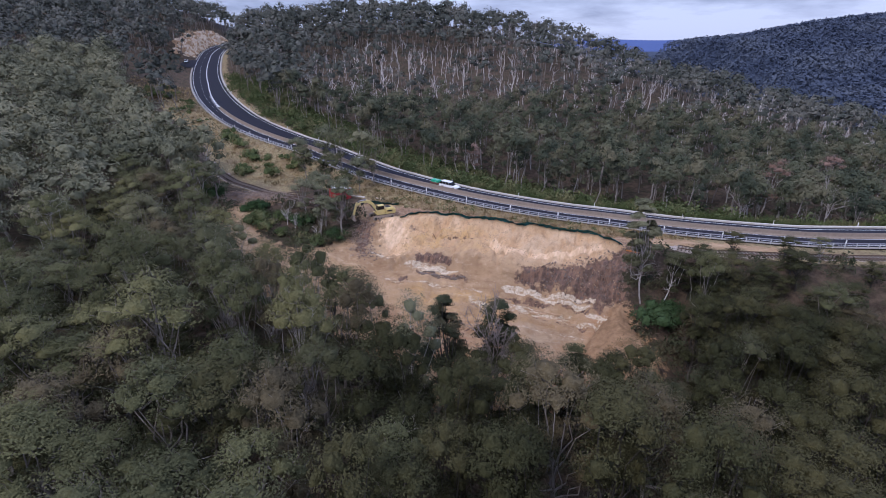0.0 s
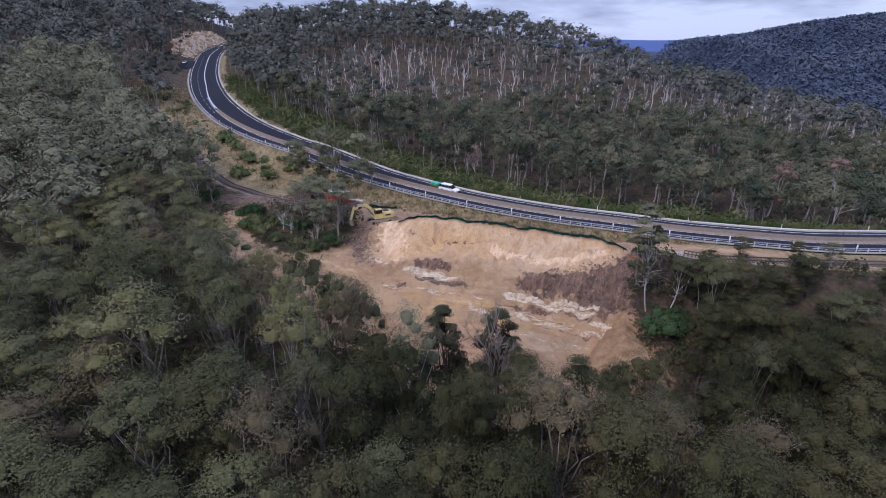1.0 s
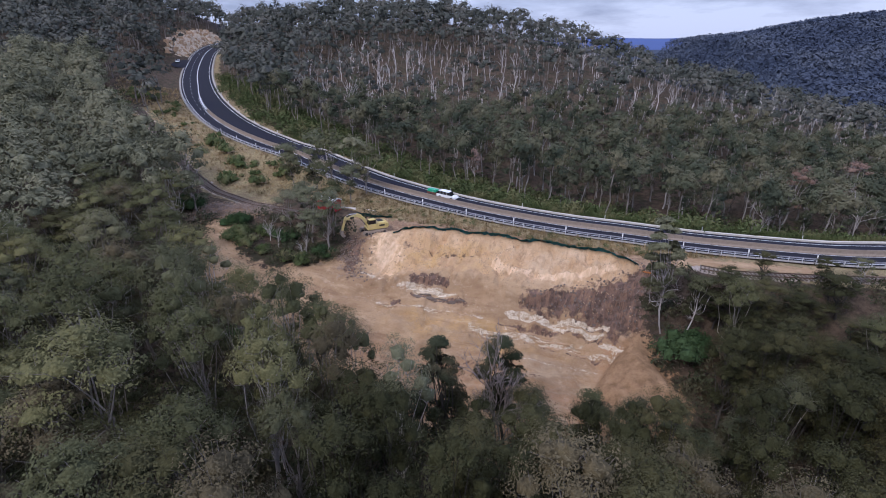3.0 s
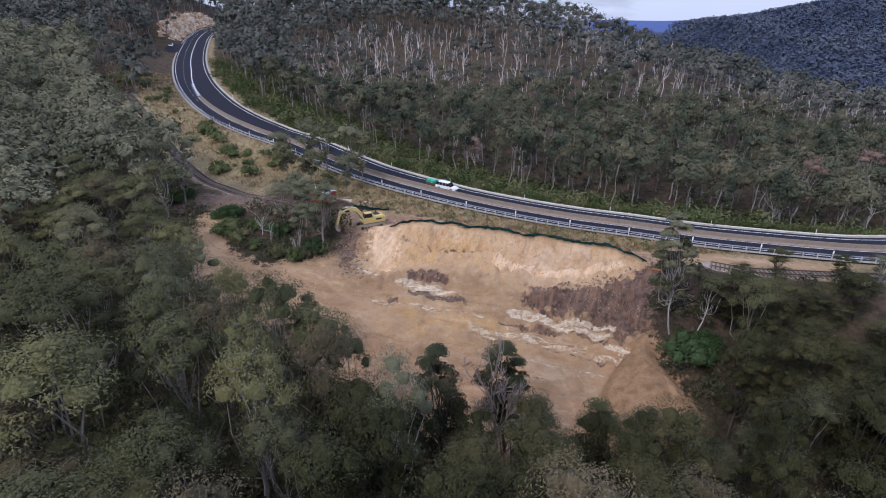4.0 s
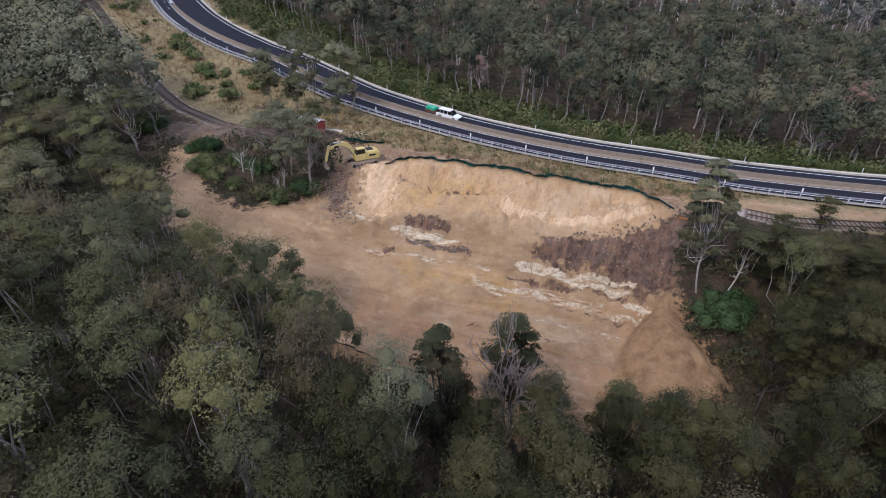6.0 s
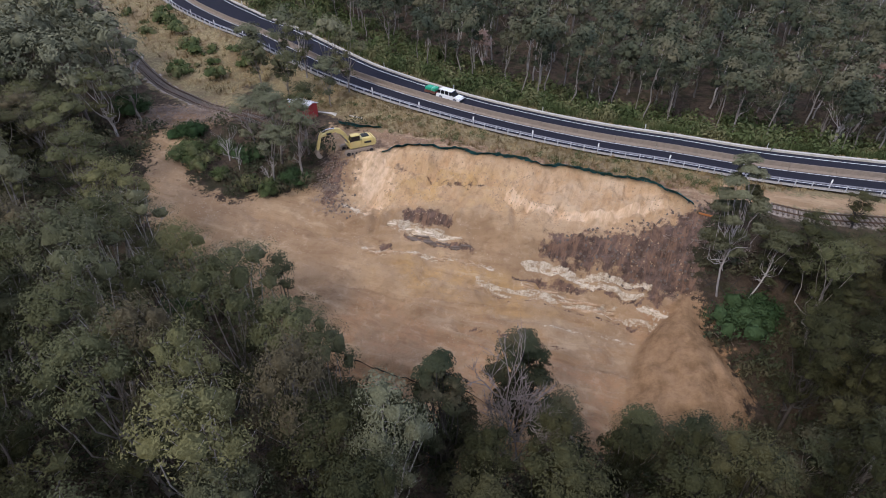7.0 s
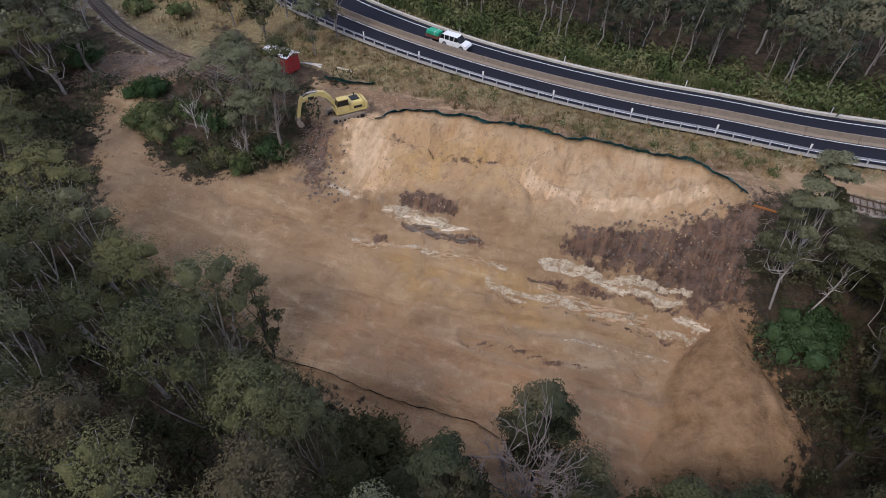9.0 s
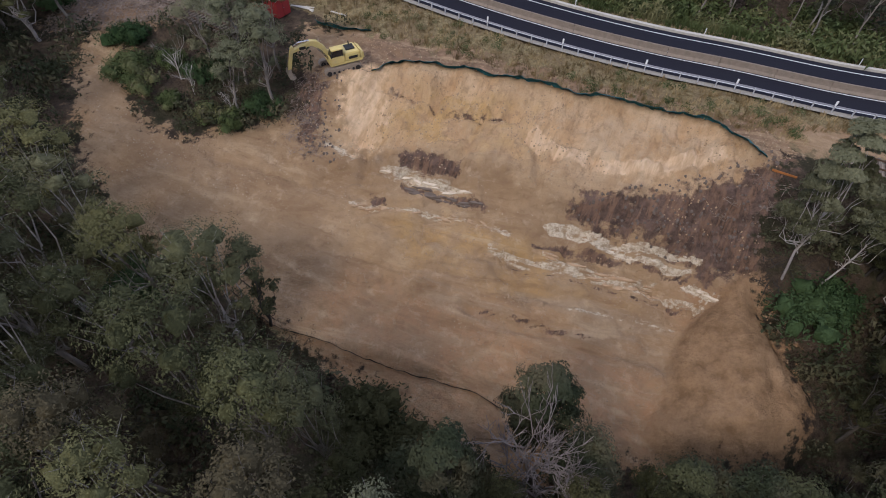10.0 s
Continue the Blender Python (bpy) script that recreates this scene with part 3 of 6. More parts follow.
def make_ground():
    gx = np.concatenate([-grow(170, 4500, 4, 26)[::-1], spread([(-170, -60, 1.8), (-60, -49, 0.9), (-49, 37, 0.34), (37, 75, 1.0), (75, 140, 2.0), (140, 300, 6)]), grow(300, 4500, 8, 26)])
    gy = np.concatenate([-grow(20, 4500, 8, 20)[::-1], spread([(-20, 20, 4), (20, 45, 1.6), (45, 103, 0.34), (103, 160, 1.2), (160, 460, 2.6)]), grow(460, 4800, 10, 30)])
    X, Y = np.meshgrid(gx, gy)
    Z = ground_full(X, Y)
    nx, ny = len(gx), len(gy)
    i = np.arange(nx * ny).reshape(ny, nx)
    quads = np.stack([i[:-1, :-1], i[:-1, 1:], i[1:, 1:], i[1:, :-1]], axis=-1).reshape(-1, 4)
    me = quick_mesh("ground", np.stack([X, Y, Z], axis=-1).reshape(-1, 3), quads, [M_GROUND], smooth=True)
    s, u = to_cut(X, Y)
    w = u - lip_line(s)
    q, d, k = to_line(X, Y, ROAD, ROAD_N)
    marks = {}
    torn = poly_mask(X, Y, [(-54, 99), (-50, 107), (-38, 106), (-33, 101), (-36, 97.5), (-46, 98)], 3.0)
    marks["soil"] = np.maximum.reduce([poly_mask(X, Y, SOIL, 3.0), 0.8 * torn, poly_mask(X, Y, [(28, 81.5), (33, 81.8), (42, 78.5), (60, 74), (60, 71), (42, 74), (35, 75), (33, 78)], 2.5), sm(1.0, 2.5, -q) * sm(13, 9, -q) * sm(318, 335, Y) * sm(440, 420, Y)])
    # seams of pale rock, dark clay band, yellow and red zones
    seam = lambda pts, wide: np.clip(1.1 - dist_path(X, Y, pts) / wide * 0.6, 0, 1)
    marks["white"] = np.maximum.reduce([
        poly_mask(X, Y, [(-7.3, 77.2), (-4.6, 76.9), (-2.1, 75.6), (0.3, 75.2), (2.7, 73.6), (0.3, 73.9), (-2.1, 74.5), (-4.6, 75.9), (-6.6, 76.3)], 0.9),
        seam([(9.9, 70.5), (12.5, 70.3), (15.2, 69.3), (18.0, 68.3), (20.2, 67.8), (22.7, 67.3), (24.6, 66.3)], 0.25), seam([(10.4, 70.1), (13.1, 69.5), (16.1, 68.3), (18.5, 67.2), (21.2, 66.5), (23.6, 65.6)], 0.27),
        0.74 * seam([(9.4, 67.9), (11.7, 66.9), (14.5, 66.2), (18.0, 65.7), (20.8, 65.4)], 0.26), 0.7 * seam([(4.0, 68.6), (7.8, 67.1), (11.6, 66.1), (16.3, 65.3), (19.7, 64.6), (22.6, 63.2), (24.6, 62.4)], 0.4),
        0.95 * seam([(23.2, 64.4), (24.7, 63.6), (25.9, 62.8)], 0.3), 0.58 * seam([(11.3, 62.3), (14.8, 62.4), (18.1, 61.7), (21.9, 61.0)], 0.3), 0.64 * seam([(-10.5, 73.5), (-5.7, 72.7), (-2.1, 72.2), (2.1, 71.4), (6.1, 69.8)], 0.34),
        0.8 * seam([(-13.6, 80.6), (-12.0, 79.6), (-10.5, 78.6)], 0.45), sm(1.0, 2.5, -q) * sm(13, 9, -q) * sm(318, 335, Y) * (0.55 + 0.6 * hill_noise(Y + 50, Z * 1.3, 3.6, 41))])
    marks["cream"] = seam([(9.0, 79.0), (11.9, 76.8), (16.4, 75.2), (20.3, 74.9), (24.7, 75.2), (27, 76.0)], 0.85)
    marks["cream"] = np.maximum(marks["cream"], 0.62 * poly_mask(X, Y, [(-13.6, 90.0), (-10.8, 91.6), (-7.0, 89.4), (-6.4, 84.0), (-7.2, 79.0), (-10.9, 78.4), (-13.2, 83.8)], 2.2))
    band = poly_mask(X, Y, [(11.8, 71.4), (14.5, 72.6), (18.9, 72.3), (22.3, 71.9), (26.0, 72.7), (29.7, 73.2), (33.5, 74.5), (33, 68), (31.2, 64.8), (29.0, 64.4), (26.6, 63.9), (24.5, 64.9), (22.5, 67.5), (17.5, 69.1), (14.6, 69.9), (12.3, 70.9)], 1.8)
    marks["dark"] = np.maximum.reduce([band, sm(0.5, 2.0, -q) * sm(14, 10, -q) * sm(318, 335, Y) * (0.2 + 0.6 * hill_noise(Y, Z * 1.3, 4.2, 42)), poly_mask(X, Y, [(-5.7, 77.2), (-4.7, 78.8), (-3.0, 78.5), (-0.5, 76.9), (1.3, 76.9), (0.8, 75.5), (-2.1, 75.8), (-3.4, 76.6)], 0.8),
                                       poly_mask(X, Y, [(-19.0, 88.0), (-15.0, 89.4), (-13.4, 87.4), (-13.9, 83.6), (-14.5, 80.0), (-16.0, 79.0), (-18.5, 84.0)], 2.4) * 0.8, poly_mask(X, Y, [(-8.6, 74.5), (-6.8, 73.8), (-6.7, 73.2), (-8.2, 73.3)], 0.6),
                                       0.74 * seam([(-5.0, 75.3), (-1.5, 74.0), (1.4, 73.3), (3.6, 72.6)], 0.42), 0.72 * seam([(8.6, 68.6), (11.9, 68.5), (14.9, 67.8), (17.0, 67.0)], 0.42), 0.62 * seam([(17.6, 67.3), (20.8, 66.1), (23.4, 65.0)], 0.26), 0.58 * seam([(6.0, 67.0), (11.6, 65.3), (16.3, 64.4), (20.7, 63.4)], 0.24),
                                       # dark lines along breaks in CRACKS; their crease shade is put into the colour
                                       0.6 * seam([(3.0, 62.4), (7.4, 61.2), (10.7, 60.5), (13.9, 60.0)], 0.24), 0.6 * seam([(-8.6, 86.6), (-4.2, 85.4), (-0.3, 83.5), (3.5, 82.3), (7.2, 81.7)], 0.3), 0.6 * seam([(21.6, 63.0), (24.4, 61.9)], 0.24)])
    marks["ochre"] = np.clip(sm(0.5, 3, w) * sm(12, 7, w) * sm(12, 16, s) * sm(36, 27, s) + 0.7 * sm(14, 17, w) * sm(24, 19, w) * sm(16, 24, s) * sm(50, 40, s), 0, 1)
    marks["face"] = np.clip(sm(-0.2, 0.5, w) * sm(11.5, 8.0, w) * sm(9, 14, s) * sm(56, 50, s), 0, 1) * (0.75 + 0.25 * hill_noise(X, Y, 5, 21))
    marks["bench"] = np.maximum(np.clip(sm(0.2, -0.6, w) * sm(4, 9, s), 0, 1) * sm(38, 30, X), torn)
    marks["pile"] = sm(-1.0, 1.1, pile_z(X, Y) - ground_z(X, Y))
    # how much haze is mixed into the far ground's colour
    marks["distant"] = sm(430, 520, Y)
    marks["red"] = np.clip(sm(20, 26, w) * sm(10, 24, s) + sm(66, 63, Y) * sm(20, 25, X), 0, 1) * 0.9
    marks["grey"] = np.clip(sm(17, 20, w) * sm(27, 23, w) * sm(22, 30, s) * sm(56, 50, s), 0, 1)
    grassy = sm(-0.3, 0.8, -q) * sm(10.5, 7.5, -q) * sm(-60, -24, X) * sm(100, 60, X)
    grassy = np.maximum(grassy, sm(-0.3, 0.8, -q) * sm(26, 19, -q) * sm(-30, -42, X) * sm(-105, -92, X))
    grassy = np.maximum(grassy, sm(-0.5, 0.6, q - ROAD_W[k]) * sm(4.5, 2.5, q - ROAD_W[k]))
    wheels = np.minimum(dist_path(X, Y, [(-86, 193), (-92, 206), (-101, 222)]), dist_path(X, Y, [(-88.5, 192), (-94.5, 205), (-103.5, 221)]))
    marks["grass"] = np.clip(grassy, 0, 1) * sm(0.4, 1.2, wheels)
    rails = np.minimum(dist_path(X, Y, [tuple(p[:2]) for p in RAIL[::4]]), dist_path(X, Y, [tuple(p[:2]) for p in RAIL_EAST[::4]]))
    marks["ballast"] = np.clip(1.15 - rails / 2.1, 0, 1)
    for name, v in marks.items():
        a = me.attributes.new(name, "FLOAT", "POINT")
        a.data.foreach_set("value", np.asarray(v, dtype=np.float32).ravel())
    return tagged(new("ground", me), "steep bush hillside with a fresh tan earth cut", "ground", kind="structure")


make_ground()


# ---- road ----
def part(name, bm, material, parent=None, label="", smooth=False):
    """Link a bmesh as one mesh object under a thing or a part."""
    me = bpy.data.meshes.new(name)
    bm.to_mesh(me)
    bm.free()
    me.materials.append(material)
    if smooth:
        me.polygons.foreach_set("use_smooth", [True] * len(me.polygons))
    ob = new(name, me)
    if parent is not None:
        ob.parent = parent
    if label:
        ob["label"] = label
    return ob


def ribbon(k0, k1, off0, off1, lift0, lift1=None, rows=2):
    """Verts and quads of a band along the road between two offsets from its near edge; the offsets may be arrays."""
    lift1 = lift0 if lift1 is None else lift1
    base, nn = ROAD[k0:k1], ROAD_N[k0:k1]
    v = []
    for f in np.linspace(0, 1, rows):
        o = off0 + (off1 - off0) * f
        o = np.broadcast_to(o, (len(base),))
        v.append(np.column_stack([base[:, :2] + nn * o[:, None], base[:, 2] + lift0 + (lift1 - lift0) * f]))
    n = len(base)
    v = np.concatenate(v)
    i = np.arange(n - 1)
    quads = np.concatenate([np.stack([i + r * n, i + 1 + r * n, i + 1 + (r + 1) * n, i + (r + 1) * n], axis=1) for r in range(rows - 1)])
    return v, quads


def road_at(x):
    """Index in the road line of the place with this x."""
    return int(np.abs(ROAD[:, 0] - x).argmin())


def box_profile(path, profile):
    """A closed profile (offset, lift) swept along a line of points with normals. Returns verts and quads with caps of four corners."""
    pts, nn = path
    m = len(profile)
    v = np.concatenate([np.column_stack([pts[:, :2] + nn * o, pts[:, 2] + h]) for o, h in profile])
    n = len(pts)
    i = np.arange(n - 1)
    q = [np.stack([i + a * n, i + ((a + 1) % m) * n, i + 1 + ((a + 1) % m) * n, i + 1 + a * n], axis=1) for a in range(m)]
    return v, np.concatenate(q)


def asphalt():
    n = Nodes("asphalt", rough=0.8, spec=0.12)
    c = n.mix(n.noise(30, 3, 0.8), (0.011, 0.011, 0.017), (0.022, 0.022, 0.031))
    c = n.mix(n.ramp(n.noise(0.25, 5, 0.6), (0.4, (0, 0, 0)), (0.65, (0.6, 0.6, 0.6))), c, (0.016, 0.016, 0.025))
    n.bump(n.noise(60, 2, 0.7), 0.2, 0.01)
    return n.color(c)


M_ASPHALT = asphalt()
M_LINE = plain("road_paint", (0.72, 0.72, 0.72), 0.6, var=0.2, scale=4, dirt=(0.4, 0.4, 0.4), world=True)
M_GRAVEL = plain("gravel_shoulder", (0.33, 0.3, 0.26), 0.95, var=0.45, scale=5, dirt=(0.2, 0.17, 0.12), world=True)
M_CONCRETE = plain("barrier_concrete", (0.27, 0.215, 0.17), 0.85, var=0.35, scale=2.5, dirt=(0.17, 0.14, 0.11), world=True)
M_GALV = plain("galvanised_steel", (0.25, 0.25, 0.28), 0.6, 0.25, var=0.2, scale=5, world=True)
M_WHITE = plain("white_paint", (0.78, 0.78, 0.78), 0.4, var=0.08)

KM, KB = len(ROAD) - 1, road_at(-86)
v, f = ribbon(0, KM, -0.5, ROAD_W[:KM] + 0.9, -0.03, rows=2)
tagged(new("road_shoulder", quick_mesh("road_shoulder", v, f, [M_GRAVEL])), "pale gravel shoulder along the highway", "road shoulder", kind="structure")
v, f = ribbon(0, KM, 0.25, ROAD_W[:KM] - 0.1, 0.02, rows=8)
tagged(new("road", quick_mesh("road", v, f, [M_ASPHALT])), "new dark asphalt highway curving up the hill", "road", kind="structure")


def road_line(name, k0, k1, off, wide=0.16, dash=None, label=""):
    """A painted line, whole or dashed, on the road."""
    vs, fs, base = [], [], 0
    spans = [(k0, k1)] if dash is None else [(k, min(k + dash[0] + 1, k1)) for k in range(k0, k1 - dash[0], dash[1])]
    for a, b in spans:
        o = off[a:b] if isinstance(off, np.ndarray) else off
        v, f = ribbon(a, b, o - wide / 2, o + wide / 2, 0.026)
        vs.append(v)
        fs.append(f + base)
        base += len(v)
    return tagged(new(name, quick_mesh(name, np.concatenate(vs), np.concatenate(fs), [M_LINE])), label or "white painted road line", "road marking", kind="structure")


BARRIER = 4.35
road_line("edge_line", 0, KM, 0.95)
road_line("edge_line", 0, KM, ROAD_W - 1.1)
road_line("median_line", 0, KB, BARRIER - 0.25)
road_line("median_line", 0, KB + 4, BARRIER + 0.95)
road_line("centre_line", KB, KM, np.interp(np.arange(len(ROAD)), [KB, KB + 26], [BARRIER + 0.4, 6.9]), 0.3)
road_line("lane_line", KB - 4, KM, np.interp(np.arange(len(ROAD)), [KB - 4, KB + 26], [2.9, 3.9]), 0.14, (1, 4))

for k in range(KB, KB + 11, 2):
    o = np.interp(k, [KB, KB + 26], [BARRIER + 0.4, 6.9])
    v, f = ribbon(k, k + 2, np.array([o - 0.75, o - 0.45]), np.array([o + 0.45, o + 0.75]), 0.026)
    v[[1, 3], :2] = v[[0, 2], :2] + road_dir[k] * 0.45
    tagged(new("hatch_line", quick_mesh("hatch_line", v, f, [M_LINE])), "white painted cross bar where the median ends", "road marking", kind="structure")

# concrete median barrier in cast lengths
barrier = tagged(new("median_barrier"), "weathered beige concrete barrier between the carriageways", "road barrier", kind="structure")
for k in range(0, KB - 2, 3):
    pts, nn = ROAD[k:k + 4].copy(), ROAD_N[k:k + 4]
    gap = road_dir[k] * 0.02
    pts[0, :2] += gap
    pts[-1, :2] -= gap
    h = 1.02 + 0.02 * math.sin(k * 2.1)
    prof = [(BARRIER, 0.0), (BARRIER + 0.62, 0.0), (BARRIER + 0.60, 0.08), (BARRIER + 0.42, 0.34), (BARRIER + 0.39, h), (BARRIER + 0.23, h), (BARRIER + 0.20, 0.34), (BARRIER + 0.02, 0.08)]
    v, f = box_profile((pts, nn), prof)
    n = len(pts)
    caps = [[a * n + e for a in c] for e in (0, n - 1) for c in ((0, 1, 2, 7), (7, 2, 3, 6), (6, 3, 4, 5))]
    seg = new("barrier_block", quick_mesh("barrier_block", v, np.concatenate([f, caps]), [M_CONCRETE]))
    seg.parent = barrier


# ---- trees ----
def tube(points, radii, sides=5):
    """A tapered tube along a few points."""
    points = np.asarray(points, float)
    n = len(points)
    d = np.gradient(points, axis=0)
    d /= np.linalg.norm(d, axis=1)[:, None] + 1e-9
    ref = np.where(np.abs(d[:, 2:3]) > 0.9, [[1.0, 0, 0]], [[0, 0, 1.0]])
    a = np.cross(d, ref)
    a /= np.linalg.norm(a, axis=1)[:, None]
    b = np.cross(d, a)
    ang = np.linspace(0, 2 * np.pi, sides, endpoint=False)
    v = points[:, None, :] + np.asarray(radii)[:, None, None] * (np.cos(ang)[None, :, None] * a[:, None, :] + np.sin(ang)[None, :, None] * b[:, None, :])
    i = np.arange(sides)
    q = [np.stack([r * sides + i, r * sides + (i + 1) % sides, (r + 1) * sides + (i + 1) % sides, (r + 1) * sides + i], axis=1) for r in range(n - 1)]
    return v.reshape(-1, 3), np.concatenate(q)


def join(pieces):
    vs, fs, base = [], [], 0
    for v, f in pieces:
        vs.append(v)
        fs.append(f + base)
        base += len(v)
    return np.concatenate(vs), np.concatenate(fs)


def split(f):
    """Four-sided faces as triangles."""
    return f if f.shape[1] == 3 else np.concatenate([f[:, [0, 1, 2]], f[:, [0, 2, 3]]])


def sprays(r, centre, size, count, leaf, droop=0.25, loose=0.45, heart=None):
    """Leaf sprays over a flattened dome: small drooping blades that face up and outwards."""
    d = r.normal(size=(count, 3))
    d[:, 2] = np.abs(d[:, 2]) - 0.3
    d /= np.linalg.norm(d, axis=1)[:, None]
    c = centre + d * np.asarray(size) * (1.06 - 0.42 * r.uniform(0, 1, (count, 1)) ** 1.7)
    nrm = d / np.asarray(size) * np.mean(size) + r.normal(scale=loose, size=(count, 3)) + [0, 0, 0.35]
    if heart is not None:
        out = c - heart
        nrm = nrm * 0.6 + 0.95 * out / np.linalg.norm(out, axis=1)[:, None]
    nrm /= np.linalg.norm(nrm, axis=1)[:, None]
    t = np.cross(nrm, r.normal(size=(count, 3)))
    t /= np.linalg.norm(t, axis=1)[:, None]
    b = np.cross(nrm, t)
    L = leaf * r.uniform(0.6, 1.4, (count, 1))
    W = L * r.uniform(0.32, 0.58, (count, 1))
    drop = np.array([[0, 0, -1.0]]) * L * droop
    v = np.stack([c - t * L * 0.6 - b * W, c - t * L * 0.6 + b * W, c + t * L * 1.2 + drop], axis=1)
    return v.reshape(-1, 3), np.arange(count * 3).reshape(-1, 3)


def clump(r, centre, size, count, leaf, seg=9, rings=3, loose=0.5, core=0.86):
    """One leafy clump: a ragged inner dome and leaf sprays all over and beyond it."""
    if core <= 0:
        return sprays(r, centre, size, count, leaf, 0.35, loose)
    el = np.radians(np.linspace(-30, 89, rings + 1))
    az = np.linspace(0, 2 * np.pi, seg, endpoint=False) + r.uniform(0, 6)
    E, A = np.meshgrid(el, az, indexing="ij")
    A = A + r.uniform(-0.25, 0.25, E.shape)
    rad = core * r.uniform(0.62, 1.15, E.shape)
    v = np.stack([np.cos(E) * np.cos(A) * rad, np.cos(E) * np.sin(A) * rad, np.sin(E) * rad], axis=-1).reshape(-1, 3) * np.asarray(size) + centre
    i = np.arange(seg)
    q = np.concatenate([np.stack([k * seg + i, k * seg + (i + 1) % seg, (k + 1) * seg + (i + 1) % seg, (k + 1) * seg + i], axis=1) for k in range(rings)])
    return join([(v, split(q)), sprays(r, centre, size, count, leaf, 0.35, loose)])


def bend(r, a, b, n, wob):
    """Points from a to b with some wander."""
    t = np.linspace(0, 1, n)[:, None]
    p = a + (np.asarray(b) - a) * t
    p[1:-1] += r.normal(scale=wob, size=(n - 2, 3))
    return p


def gum_tree(seed, height, spread_r, limbs, count, leaf, sides=5, fork=0.42, flat=0.62, bits=7, bare=0.0, thick=0.011, drop=0.4, low=0, fine=1):
    """A eucalypt: leaning trunk, elbowed limbs, each carrying a dome of leaf clumps on forked twigs. Returns wood and leaves as arrays."""
    r = np.random.default_rng(seed)
    wood, leaves = [], []
    lean = r.normal(scale=0.04 * height, size=2)
    top = np.array([lean[0], lean[1], height * fork])
    rad = thick * height + 0.03
    heart = np.array([lean[0] * 1.5, lean[1] * 1.5, height - 1.15 * spread_r])
    trunk = bend(r, np.array([0, 0, -1.2]), top, 5, 0.012 * height)
    wood.append(tube(trunk, np.linspace(rad * 1.3, rad * 0.8, 5), sides + 1))
    heads = []
    for i in range(limbs):
        a = i * 2.39996 + r.normal(scale=0.3)
        out = spread_r * 0.74 * math.sqrt((i + 0.25) / limbs) * r.uniform(0.85, 1.15)
        size = spread_r * r.uniform(0.36, 0.52) * math.sqrt(8 / limbs)
        z = height * (1 - drop * (out / spread_r) ** 2) - size * flat + r.normal(scale=0.018 * height)
        heads.append((np.array([lean[0] * 1.5 + math.cos(a) * out, lean[1] * 1.5 + math.sin(a) * out, z]), size))
    for i in range(low):
        a = r.uniform(0, 6.28)
        out = spread_r * r.uniform(0.2, 0.6)
        heads.append((np.array([math.cos(a) * out, math.sin(a) * out, height * r.uniform(0.28, 0.62)]), spread_r * r.uniform(0.26, 0.4)))
    for c, size in heads:
        start = trunk[2] + (trunk[4] - trunk[2]) * min(1.0, max(0.0, (c[2] / height - 0.25) * 1.5)) * r.uniform(0.35, 1.0)
        foot = c - [0, 0, size * flat * 0.8]
        elbow = start + (foot - start) * [0.5, 0.5, 0.34] + r.normal(scale=0.025 * height, size=3)
        line = np.array([start, start + (elbow - start) * 0.5 + r.normal(scale=0.016 * height, size=3), elbow, elbow + (foot - elbow) * [0.45, 0.45, 0.55] + r.normal(scale=0.014 * height, size=3), foot])
        if sides > 3 or r.uniform() < 0.45:
            wood.append(tube(line, rad * np.array([0.5, 0.4, 0.32, 0.24, 0.12]), sides))
        for j in range(bits):
            a = j * 2.39996 + r.normal(scale=0.3)
            lift = 1 - 1.25 * (j + 0.3) / bits + r.normal(scale=0.08)
            d = np.array([math.cos(a) * math.sqrt(max(0.05, 1 - lift * lift)), math.sin(a) * math.sqrt(max(0.05, 1 - lift * lift)), lift])
            p = c + d * np.array([size, size, size * flat]) * r.uniform(0.6, 0.85)
            if fine:
                wood.append(tube([foot, (foot + p) / 2 + r.normal(scale=0.07 * size, size=3), p + d * size * (0.1 if r.uniform() < 0.7 else 0.25)], [rad * 0.17, rad * 0.11, rad * 0.04], 3))
            if r.uniform() < bare:
                continue
            k = size * r.uniform(0.42, 0.64) * (1.25 if bits < 5 else 1.0)
            leaves.append(sprays(r, p, (k, k * r.uniform(0.85, 1.15), k * flat * r.uniform(0.85, 1.2)), count, leaf, 0.35, 0.3, heart))
        leaves.append(clump(r, c - [0, 0, size * flat * 0.12], (size * 0.56, size * 0.56, size * flat * 0.56), count // 2, leaf * 1.15, 6 if fine else 5, 2, 0.4, 0.95))
    return join(wood), join(leaves)


def bare_tree(seed, height, spread_r, limbs=6, sides=4, depth=2):
    """A dead, leafless tree: trunk and forking white limbs."""
    r = np.random.default_rng(seed)
    wood = []
    rad = 0.012 * height + 0.03

    def branch(p, d, length, radius, level):
        q = p + d * length
        m = p + d * length * 0.5 + r.normal(scale=length * 0.05, size=3)
        wood.append(tube([p, m, q], [radius, radius * 0.75, radius * 0.4], sides if level < 2 else 3))
        if level < depth + 1:
            for _ in range(3 if level else limbs):
                nd = d + r.normal(scale=0.55, size=3)
                nd[2] = abs(nd[2]) * 0.8 + 0.25
                nd /= np.linalg.norm(nd)
                branch(p + (q - p) * r.uniform(0.45, 1.0), nd, length * r.uniform(0.38, 0.62) * (1 if level else spread_r / height * 1.9), radius * 0.42, level + 1)

    branch(np.array([0, 0, -1.0]), np.array([r.normal(scale=0.06), r.normal(scale=0.06), 1.0]), height * 0.7, rad, 0)
    return join(wood)


